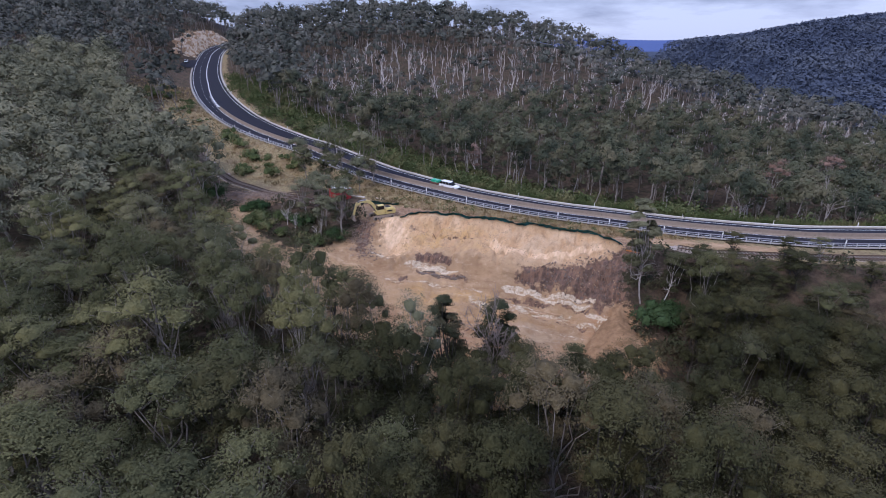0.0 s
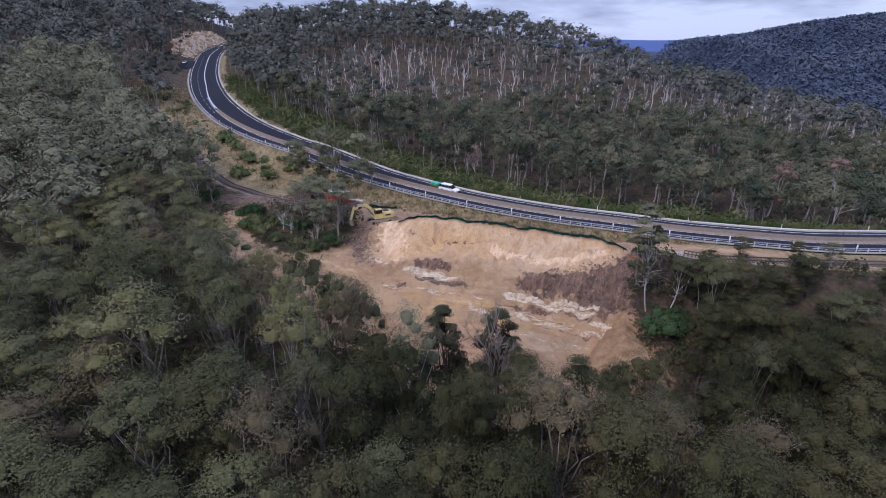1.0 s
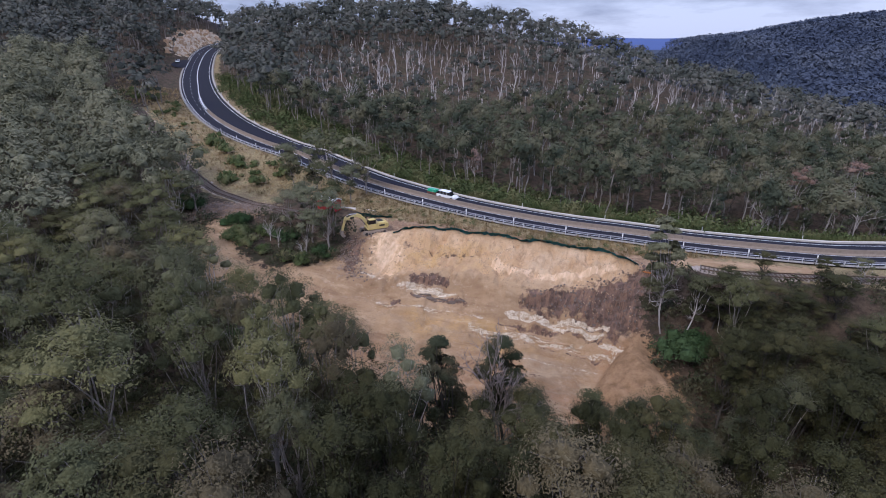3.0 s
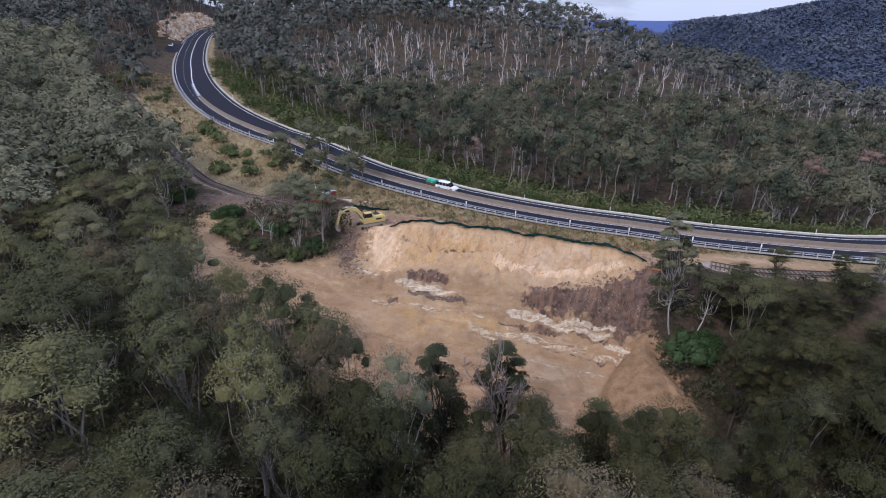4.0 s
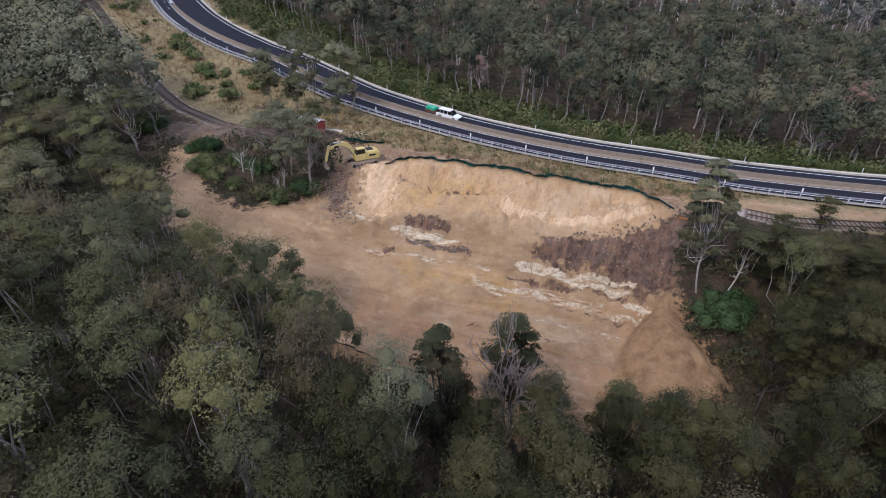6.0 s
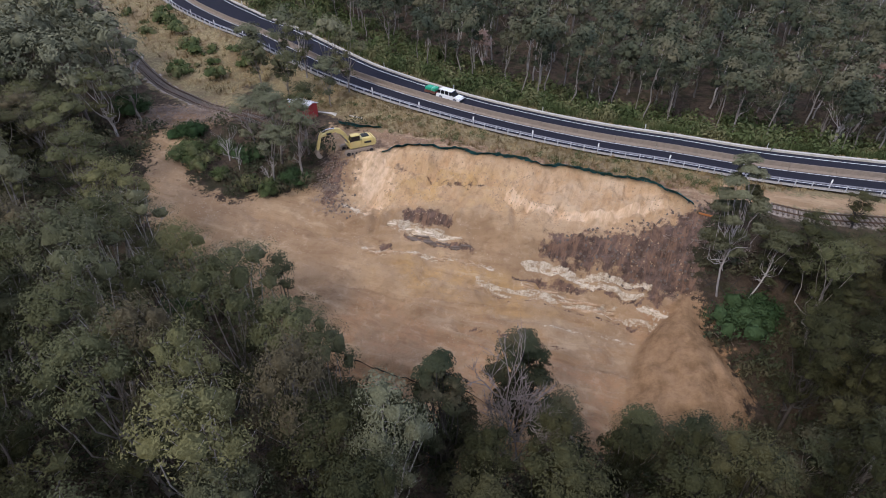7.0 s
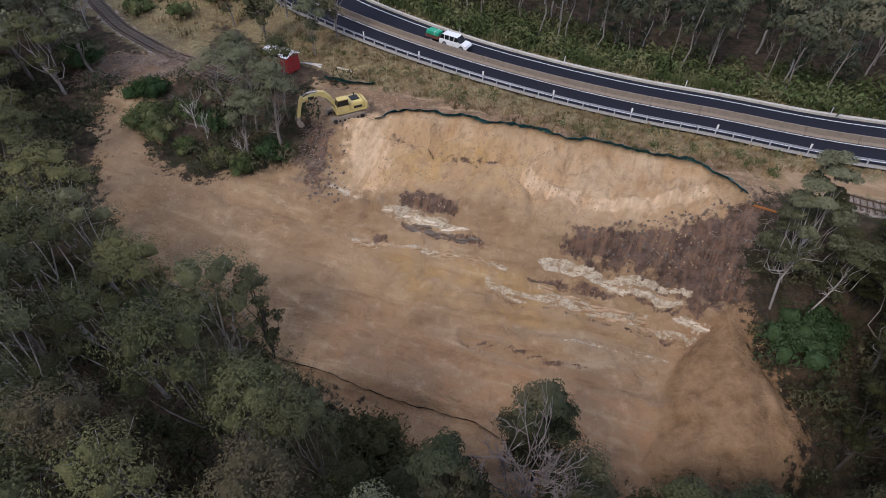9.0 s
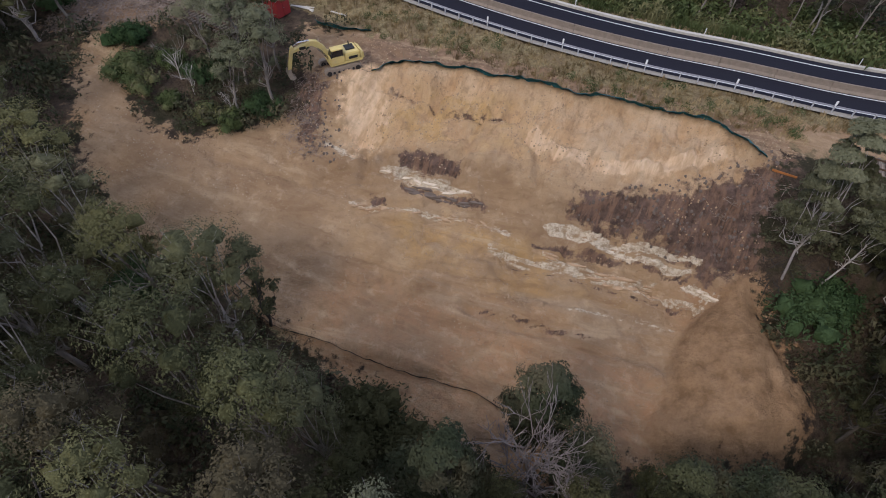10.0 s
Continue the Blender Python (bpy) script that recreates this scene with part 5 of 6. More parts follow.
# undergrowth on the forest floor close to the cut
r5 = np.random.default_rng(36)
x, y = r5.uniform(-66, 66, 2100), r5.uniform(8, 100, 2100)
ok = ~inside(x, y, SOIL) & in_view(x, y, 4) & off_road(x, y, 9, 300) & (dist_path(x, y, [tuple(p[:2]) for p in RAIL[::6]]) > 4) & (dist_path(x, y, [tuple(p[:2]) for p in RAIL_EAST[::6]]) > 3.5) & ~((x > -50) & (x < -38) & (y > 99) & (y < 108)) & ~((x > 28) & (x < 60) & (y > 73) & (y < 82))
strew("undergrowth", "dark scrub and saplings under the trees", rough_leafy, x[ok], y[ok], [LEAF["scrub"]], (0.5, 1.6), "undergrowth", 0.2, (0.7, 1.6))

# ---- hero trees and bushes beside the cut ----
def single(name, label, wood, leaves, bark, leaf, x, y, size=1.0, turn=0.0, category="tree", tip=(0, 0), group="bush around the cut"):
    ob = tree_proto(label, wood, leaves, bark, leaf, group, category, name)
    z = float(ground_full(np.array([x]), np.array([y]))[0])
    ob.matrix_basis = pose(x, y, z, tip[0], tip[1], turn) @ Matrix.Diagonal((size, size, size, 1))
    return ob


def hero(seed, label, leaf, bark, x, y, h, sp, limbs=8, tip=(0, 0), fork=0.42, bare=0.05, count=76, thick=0.009, low=0, leaf_size=0.108, bits=6, drop=0.4):
    w, l = gum_tree(seed, h, sp, limbs, count, leaf_size, fork=fork, bare=bare, thick=thick, bits=bits, low=low, drop=drop)
    return single("gum_tree", label, w, l, bark, LEAF[leaf], x, y, tip=tip)


hero(301, "tall grey-green eucalypt with a thin white trunk beside the cut", "silver", M_BARK_WHITE, 31.2, 63.9, 17.0, 3.0, 20, (-8, -7), 0.5, 0.0, count=150, thick=0.004, low=12, leaf_size=0.125, drop=0.85)
hero(302, "slender grey-green eucalypt on a thin pale trunk", "grey", M_BARK_WHITE, 34.6, 63.0, 9.5, 1.8, 7, (-2, 6), 0.6, thick=0.005, low=8)
hero(303, "slim dark sapling standing at the edge of the cleared earth", "grey", M_BARK_DARK, -17.2, 61.2, 12.0, 1.9, 7, (-3, 2), 0.35, low=6, bits=6, bare=0.12)
hero(304, "dense dark-green tree below the cut", "scrub", M_BARK_DARK, 0.9, 44.6, 20.9, 3.0, 18, (0, 0), 0.5, 0.0, count=110, low=22, drop=0.75)
hero(306, "green-crowned eucalypt behind the dead tree", "scrub", M_BARK_DARK, 7.6, 50.4, 15.4, 3.3, 18, (0, 0), 0.45, 0.0, count=110, low=18, drop=0.7)
for i, (hx, hy, hh, hs, leaf) in enumerate([(-20.4, 85.0, 11.6, 3.0, "silver"), (-23.6, 88.4, 10.8, 3.1, "silver"), (-20.0, 89.4, 10.4, 2.6, "olive"), (-24.2, 83.6, 8.8, 2.2, "silver"), (-28.4, 90.8, 8.6, 2.3, "silver"), (-26.0, 95.6, 7.6, 2.6, "silver")]):
    hero(320 + i, "grey-green eucalypt with several pale trunks beside the excavator", leaf, M_BARK, hx, hy, hh, hs, 8, rng.normal(0, 3, 2), 0.5, low=3, bare=0.15, thick=0.011)
for i, (hx, hy, hh, hs) in enumerate([(12.2, 46.6, 13.0, 2.6), (15.6, 45.3, 14.2, 2.4), (17.6, 45.0, 11.4, 2.2), (20.0, 45.2, 12.8, 2.8), (24.6, 44.4, 10.4, 2.7), (28.8, 44.0, 9.6, 2.6), (33.0, 46.2, 9.6, 2.7), (3.6, 45.4, 10.0, 2.4), (-3.8, 46.6, 12.6, 2.6), (10.0, 47.2, 12.4, 2.8)]):
    hero(450 + i, "small green tree at the foot of the spoil", "olive" if i % 3 == 1 else "scrub", M_BARK, hx, hy, hh, hs, 8, (0, 0), 0.4, low=9)
for i, (hx, hy, hh, hs) in enumerate([(-16.8, 109.6, 11.0, 3.2), (-20.5, 112.0, 13.0, 3.6), (-25.5, 115.5, 12.0, 3.8), (-30.0, 119.5, 11.5, 3.6), (-34.0, 116.0, 9.0, 3.4), (-19.5, 106.0, 8.5, 2.6), (-27.5, 109.5, 9.0, 3.2), (-37.5, 124.0, 8.0, 3.2)]):
    hero(340 + i, "grey-green eucalypt between the railway and the road", "silver" if i % 2 else "grey", M_BARK, hx, hy, hh, hs, 7, (0, 0), 0.4, low=5, leaf_size=0.18, count=26, bits=6)
for i, (hx, hy, hh, hs) in enumerate([(8.4, 131.0, 9.6, 2.4), (77.5, 112.5, 15.0, 3.6), (104.0, 128.0, 14.0, 3.4)]):
    hero(480 + i, "eucalypt with a white trunk and pinkish-brown dying leaves behind the road", "dying", M_BARK_WHITE, hx, hy, hh, hs, 7, (0, 0), 0.5, low=2, bare=0.35, leaf_size=0.2, count=24)
for i, (bx, by, bs, leaf) in enumerate([(33.4, 61.0, 2.0, "bright"), (35.2, 61.4, 1.5, "bright"), (-37.5, 89.5, 1.7, "shrub"), (-36.0, 87.0, 1.2, "shrub"), (-29.0, 89.5, 1.4, "bright"), (-33.0, 92.0, 1.1, "shrub"), (-24.5, 82.6, 1.1, "shrub"),
                                        (-27.5, 83.5, 1.0, "shrub"), (-21.5, 85.0, 1.2, "bright"), (-31.5, 85.0, 0.9, "shrub"), (-53.0, 104.5, 2.0, "bright"), (-7.5, 52.5, 2.2, "dark"), (-4.5, 51.0, 1.7, "dark"), (-29.5, 64.0, 1.9, "bright"), (-40, 96, 1.6, "bright")]):
    w, l = shrub(360 + i, 1.7, 2.1, 2600, 0.10, 5, 2, 22)
    single("bush", {"bright": "bright green leafy bush beside bare earth", "dark": "dark green leafy bush beside bare earth", "shrub": "olive-green scrubby bush beside bare earth"}[leaf], w, l, M_BARK_DARK, LEAF[leaf], bx, by, bs, i * 40, "bush", group="bushes beside the cut")
# dead and bare trees
M_DEADWOOD = bark_material("pinkish_grey_twigs", (0.17, 0.14, 0.13), (0.31, 0.26, 0.245), (0.46, 0.4, 0.385))
for i, (dx, dy, dh, ds, bark) in enumerate([(5.9, 46.6, 13.6, 6.2, M_DEADWOOD), (-31.8, 89.0, 6.0, 3.0, M_BARK_WHITE), (-29.5, 86.6, 4.5, 2.6, M_BARK_WHITE), (-57.0, 115.0, 7.0, 4.0, M_BARK_WHITE), (-27.0, 119.0, 9.0, 3.5, M_BARK_WHITE),
                                            (36.5, 52.5, 7.0, 2.4, M_BARK), (-64.0, 119.0, 8.0, 3.0, M_BARK_WHITE), (-24.5, 84.0, 4.0, 2.4, M_BARK_WHITE), (-62, 124, 8.0, 3.0, M_BARK_WHITE), (66, 101.5, 10.0, 5.0, M_BARK_WHITE), (-38, 176, 16.0, 8.0, M_BARK_WHITE),
                                            (-31, 180, 17.0, 8.0, M_BARK_WHITE), (-47, 186, 16.0, 7.0, M_BARK_WHITE), (-24, 172, 14.0, 6.0, M_BARK_WHITE), (88, 104, 12.0, 6.0, M_BARK_WHITE)]):
    w = bare_tree(380 + i, dh, ds, 8, 5, 2) if i else twiggy_tree(383, 1.42 * dh, 0.78, 6)
    single("dead_tree", "leafless grey tree with fine bare twigs" if i == 0 else "bare white dead tree with forked limbs", w, None, bark, None, dx, dy, 1.0, i * 50, group="dead trees")


# ---- guard rail, kerb, railway ----
def put_mesh(name, v, f, mat, parent=None, label="", smooth=False):
    ob = new(name, quick_mesh(name, v, f, [mat], smooth=smooth))
    if parent is not None:
        ob.parent = parent
    if label:
        ob["label"] = label
    return ob


def box_arrays(sx, sy, sz, at=(0, 0, 0), taper=1.0):
    """A box standing on z = at[2], its top scaled by taper."""
    b = np.array([[-1, -1], [1, -1], [1, 1], [-1, 1]], float) * [sx / 2, sy / 2]
    v = np.vstack([np.column_stack([b, np.zeros(4)]), np.column_stack([b * taper, np.full(4, sz)])]) + at
    return v, np.array([[3, 2, 1, 0], [4, 5, 6, 7], [0, 1, 5, 4], [1, 2, 6, 5], [2, 3, 7, 6], [3, 0, 4, 7]])


M_KERB = plain("pale_kerb_concrete", (0.5, 0.47, 0.42), 0.85, var=0.3, scale=2, dirt=(0.3, 0.26, 0.2), world=True)
M_POST = plain("post_galvanised", (0.5, 0.5, 0.52), 0.6, 0.2, var=0.2)
K0, K1 = road_at(100), road_at(-112)
fence = tagged(new("guard_rail"), "galvanised steel guard rail along the outer edge of the road", "guard rail", kind="structure")
wave = [(-0.06, 0.44), (-0.10, 0.50), (-0.06, 0.57), (-0.10, 0.65), (-0.06, 0.72), (-0.03, 0.72), (-0.07, 0.65), (-0.03, 0.57), (-0.07, 0.50), (-0.03, 0.44)]
v, f = box_profile((ROAD[K0:K1], ROAD_N[K0:K1]), [(o * 1.2 + 0.2, (h - 0.58) * 0.72 + 0.62) for o, h in wave])
put_mesh("rail_beam", v, f, M_GALV, fence, smooth=False)
post_me = quick_mesh("post", *box_arrays(0.11, 0.15, 0.95, (0, 0, -0.25)), [M_POST])
mark_v, mark_f = join([box_arrays(0.09, 0.09, 1.1, (0, 0, -0.1)), box_arrays(0.05, 0.2, 0.5, (0, 0, 0.85))])
mark_me = quick_mesh("marker_post", mark_v, mark_f, [M_WHITE])
km = int(np.abs(ROAD[:, 0] - 5.5).argmin())
for k in range(K0, K1):
    o = new("post", post_me)
    o.parent = fence
    o.matrix_basis = pose(ROAD[k, 0], ROAD[k, 1], ROAD[k, 2], 0, 0, math.degrees(math.atan2(road_dir[k, 1], road_dir[k, 0])))
    if (k - km) % 5 == 0:
        o = new("marker_post", mark_me)
        o.parent = fence
        o.matrix_basis = pose(ROAD[k, 0] - ROAD_N[k, 0] * 0.02, ROAD[k, 1] - ROAD_N[k, 1] * 0.02, ROAD[k, 2], 0, 0, math.degrees(math.atan2(road_dir[k, 1], road_dir[k, 0])) + 90)
W = ROAD_W[:, None]
edge_pts = ROAD.copy()
edge_pts[:, :2] += ROAD_N * W
v, f = box_profile((edge_pts[:KM], ROAD_N[:KM]), [(0.05, -0.1), (0.05, 0.26), (0.16, 0.32), (0.42, 0.32), (0.5, 0.22), (0.5, -0.1)])
tagged(put_mesh("kerb", v, f, M_KERB), "pale concrete edge kerb on the far side of the road", "kerb", kind="structure")
for k in range(road_at(80), road_at(-110), 9):
    o = tagged(new("guide_post", quick_mesh("guide_post", *box_arrays(0.1, 0.05, 1.05, (0, 0, -0.1)), [M_WHITE])), "slim white guide post on the road's far edge", "guide post", "guide posts")
    o.matrix_basis = pose(edge_pts[k, 0] + ROAD_N[k, 0] * 0.8, edge_pts[k, 1] + ROAD_N[k, 1] * 0.8, ROAD[k, 2])

ka, kb = int(np.abs(ROAD[:, 1] - 282).argmin()), int(np.abs(ROAD[:, 1] - 316).argmin())
bulge = np.sin(np.linspace(0, np.pi, kb - ka)) ** 0.5 * 7.2
v, f = ribbon(ka, kb, -bulge, 0.3, 0.012)
tagged(new("lay_by", quick_mesh("lay_by", v, f, [M_ASPHALT])), "small asphalt lay-by on the outside of the bend", "lay-by", kind="structure")
M_RAIL = plain("rusty_rail", (0.13, 0.085, 0.06), 0.6, 0.6, var=0.3, world=True)
M_SLEEPER = plain("old_timber_sleeper", (0.17, 0.135, 0.11), 0.9, var=0.4, scale=4, dirt=(0.2, 0.17, 0.14))


def side_normals(line):
    d = np.gradient(line[:, :2], axis=0)
    d /= np.linalg.norm(d, axis=1)[:, None]
    return d, np.stack([d[:, 1], -d[:, 0]], axis=1)


sleeper_me = quick_mesh("sleeper", *box_arrays(0.24, 2.4, 0.16), [M_SLEEPER])


def railway(line, label, sag=None, every=1):
    """Two rails on sleepers, laid on the ground; sag bends the free end down where the ground is gone."""
    ob = tagged(new("railway_track"), label, "railway track", kind="structure")
    d, nn = side_normals(line)
    pts = line.copy()
    pts[:, 2] = ground_full(pts[:, 0], pts[:, 1]) + 0.05
    ker = np.ones(9) / 9
    pts[:, 2] = np.convolve(np.pad(pts[:, 2], 4, mode="edge"), ker, "valid") + 0.06
    if sag is not None:
        pts[:, 2] += sag
    for o in (-0.72, 0.72):
        v, f = box_profile((pts, nn), [(o - 0.07, 0.14), (o + 0.07, 0.14), (o + 0.035, 0.3), (o - 0.035, 0.3)])
        put_mesh("rail", v, f, M_RAIL, ob)
    for k in range(0, len(pts), every):
        s = new("sleeper", sleeper_me)
        s.parent = ob
        s.matrix_basis = pose(pts[k, 0], pts[k, 1], pts[k, 2] - 0.02, 0, 0, math.degrees(math.atan2(d[k, 1], d[k, 0])) + rng.normal(0, 1.5))
    return ob


railway(RAIL, "disused railway track on dark timber sleepers and pale ballast")
railway(RAIL_EAST[:160], "railway track with dark timber sleepers ending at the cut")
loose = dense([(-34.0, 101.2, 9.6), (-31, 98.8, 9.5), (-28.6, 97.2, 9.3), (-26.6, 95.6, 9.2)], 0.6)
railway(loose, "undermined length of railway track lying loose in the scrub")


# ---- fences of cloth ----
def cloth_fence(name, label, pts, height, mat, post_mat, lean, wob, seed, gap=2.2):
    """A low cloth fence that sags between stakes along a line on the ground."""
    r = np.random.default_rng(seed)
    line = dense([(*p, 0) for p in pts], 0.25)
    n = len(line)
    d, nn = side_normals(line)
    z = ground_full(line[:, 0], line[:, 1])
    t = np.arange(n) * 0.25
    fold = hill_noise(t, t * 0, 0.7, seed) * wob
    h = height * (0.8 + 0.25 * hill_noise(t, t * 0, 1.9, seed + 1))
    rows = []
    for off, up in ((-0.012, 0.0), (0.012, 0.0)):
        for k in (0, 0.35, 0.7, 1.0):
            o = off + lean * k * k + fold * k
            rows.append(np.column_stack([line[:, :2] + nn * o[:, None] if isinstance(o, np.ndarray) else line[:, :2] + nn * o, z - 0.08 + h * k]))
    v = np.concatenate(rows)
    i = np.arange(n - 1)
    quads = []
    for a, b in ((0, 1), (1, 2), (2, 3), (3, 7), (7, 6), (6, 5), (5, 4), (4, 0)):
        quads.append(np.stack([i + a * n, i + 1 + a * n, i + 1 + b * n, i + b * n], axis=1))
    ob = tagged(new(name), label, "fence")
    put_mesh("cloth", v, np.concatenate(quads), mat, ob)
    stake = quick_mesh("stake", *box_arrays(0.045, 0.045, height + 0.45, (0, 0, -0.3)), [post_mat])
    for k in range(0, n, int(gap / 0.25)):
        s = new("stake", stake)
        s.parent = ob
        s.matrix_basis = pose(line[k, 0] - nn[k, 0] * 0.05, line[k, 1] - nn[k, 1] * 0.05, z[k], r.normal(0, 4), r.normal(0, 4), 0)
    return ob


M_NET = plain("green_shade_cloth", (0.02, 0.11, 0.12), 0.7, var=0.45, scale=2.5, dirt=(0.05, 0.19, 0.2), world=True)
M_BLACK = plain("black_geotextile", (0.022, 0.02, 0.018), 0.85, var=0.4, scale=3, world=True)
M_STAKE = plain("timber_stake", (0.3, 0.23, 0.15), 0.9, var=0.3)
lip = [from_cut(s, float(lip_line(s)) - 0.2) for s in (11.2, 13, 16, 20, 24, 28, 32, 36, 40, 44, 47.5, 49.5, 51.5, 53.6)]
cloth_fence("silt_fence", "sagging blue-green cloth fence along the edge of the cut", lip, 0.95, M_NET, M_STAKE, 0.75, 0.3, 11)
cloth_fence("silt_fence", "short blue-green cloth fence behind the excavator", [(-17.0, 99.3), (-14.2, 98.3), (-12, 97.9), (-9.8, 97.6)], 0.9, M_NET, M_STAKE, 0.6, 0.3, 14)
cloth_fence("silt_fence", "low black cloth fence along the foot of the cleared slope", [(-21.5, 64.0), (-18.0, 61.6), (-14.5, 60.2), (-9.5, 58.6), (-4.0, 57.0), (0.5, 55.6), (5.0, 53.6)], 0.45, M_BLACK, M_STAKE, 0.12, 0.12, 17, 3.0)
stripe = tagged(new("barrier_board", quick_mesh("barrier_board", *box_arrays(2.2, 0.05, 0.22, (0, 0, 0.35)), [plain("orange_board", (0.42, 0.16, 0.05), 0.6)])), "short orange warning board at the end of the cloth fence", "barrier board")
bx, by = from_cut(55.2, 14.6)
stripe.matrix_basis = pose(bx, by, float(ground_full(np.array([bx]), np.array([by]))[0]) - 0.1, 0, 0, -30)


# ---- excavator ----
def bevel_box(sx, sy, sz, at=(0, 0, 0), r=0.06, taper=(1, 1), shift=(0, 0)):
    bm = bmesh.new()
    bmesh.ops.create_cube(bm, size=1.0)
    for vert in bm.verts:
        top = vert.co.z > 0
        kx, ky = (taper[0], taper[1]) if top else (1, 1)
        vert.co = Vector((vert.co.x * sx * kx + (shift[0] if top else 0) + at[0], vert.co.y * sy * ky + (shift[1] if top else 0) + at[1], (vert.co.z + 0.5) * sz + at[2]))
    bmesh.ops.bevel(bm, geom=list(bm.edges), offset=r, segments=2, affect="EDGES")
    return bm


def add_box(bm, sx, sy, sz, at=(0, 0, 0), turn=0.0):
    """A plain box added to a bmesh, standing on at, turned about y."""
    made = bmesh.ops.create_cube(bm, size=1.0)["verts"]
    m = Matrix.Translation(at) @ Matrix.Rotation(radians(turn), 4, "Y") @ Matrix.Diagonal((sx, sy, sz, 1)) @ Matrix.Translation((0, 0, 0.5))
    bmesh.ops.transform(bm, matrix=m, verts=made)
    return bm


def add_rod(bm, a, b, r, sides=10, r2=None):
    a, b = Vector(a), Vector(b)
    d = b - a
    made = bmesh.ops.create_cone(bm, cap_ends=True, segments=sides, radius1=r, radius2=r if r2 is None else r2, depth=d.length)["verts"]
    bmesh.ops.transform(bm, matrix=Matrix.Translation((a + b) / 2) @ d.to_track_quat("Z", "Y").to_matrix().to_4x4(), verts=made)
    return bm


def outline_plate(points, width, y=0.0):
    """A solid plate from a side outline (x, z), as wide as given across y."""
    bm = bmesh.new()
    lo = [bm.verts.new((px, y - width / 2, pz)) for px, pz in points]
    hi = [bm.verts.new((px, y + width / 2, pz)) for px, pz in points]
    bm.faces.new(lo)
    bm.faces.new(hi[::-1])
    n = len(points)
    for i in range(n):
        bm.faces.new((lo[i], hi[i], hi[(i + 1) % n], lo[(i + 1) % n]))
    bmesh.ops.recalc_face_normals(bm, faces=list(bm.faces))
    bmesh.ops.bevel(bm, geom=list(bm.edges), offset=0.025, segments=1, affect="EDGES")
    return bm


M_YELLOW = plain("machine_yellow", (0.66, 0.52, 0.2), 0.45, var=0.15, scale=1.5, dirt=(0.5, 0.4, 0.22), spec=0.4)
M_STEEL = plain("worn_dusty_steel", (0.38, 0.31, 0.245), 0.7, 0.3, var=0.4, dirt=(0.34, 0.26, 0.19))
M_DARK = plain("black_machine_paint", (0.025, 0.025, 0.025), 0.5, var=0.3)
M_GLASS = plain("dark_glass", (0.012, 0.014, 0.017), 0.08, var=0.2, spec=0.6)
M_ROD = plain("cylinder_steel", (0.5, 0.48, 0.45), 0.25, 0.9, var=0.1)


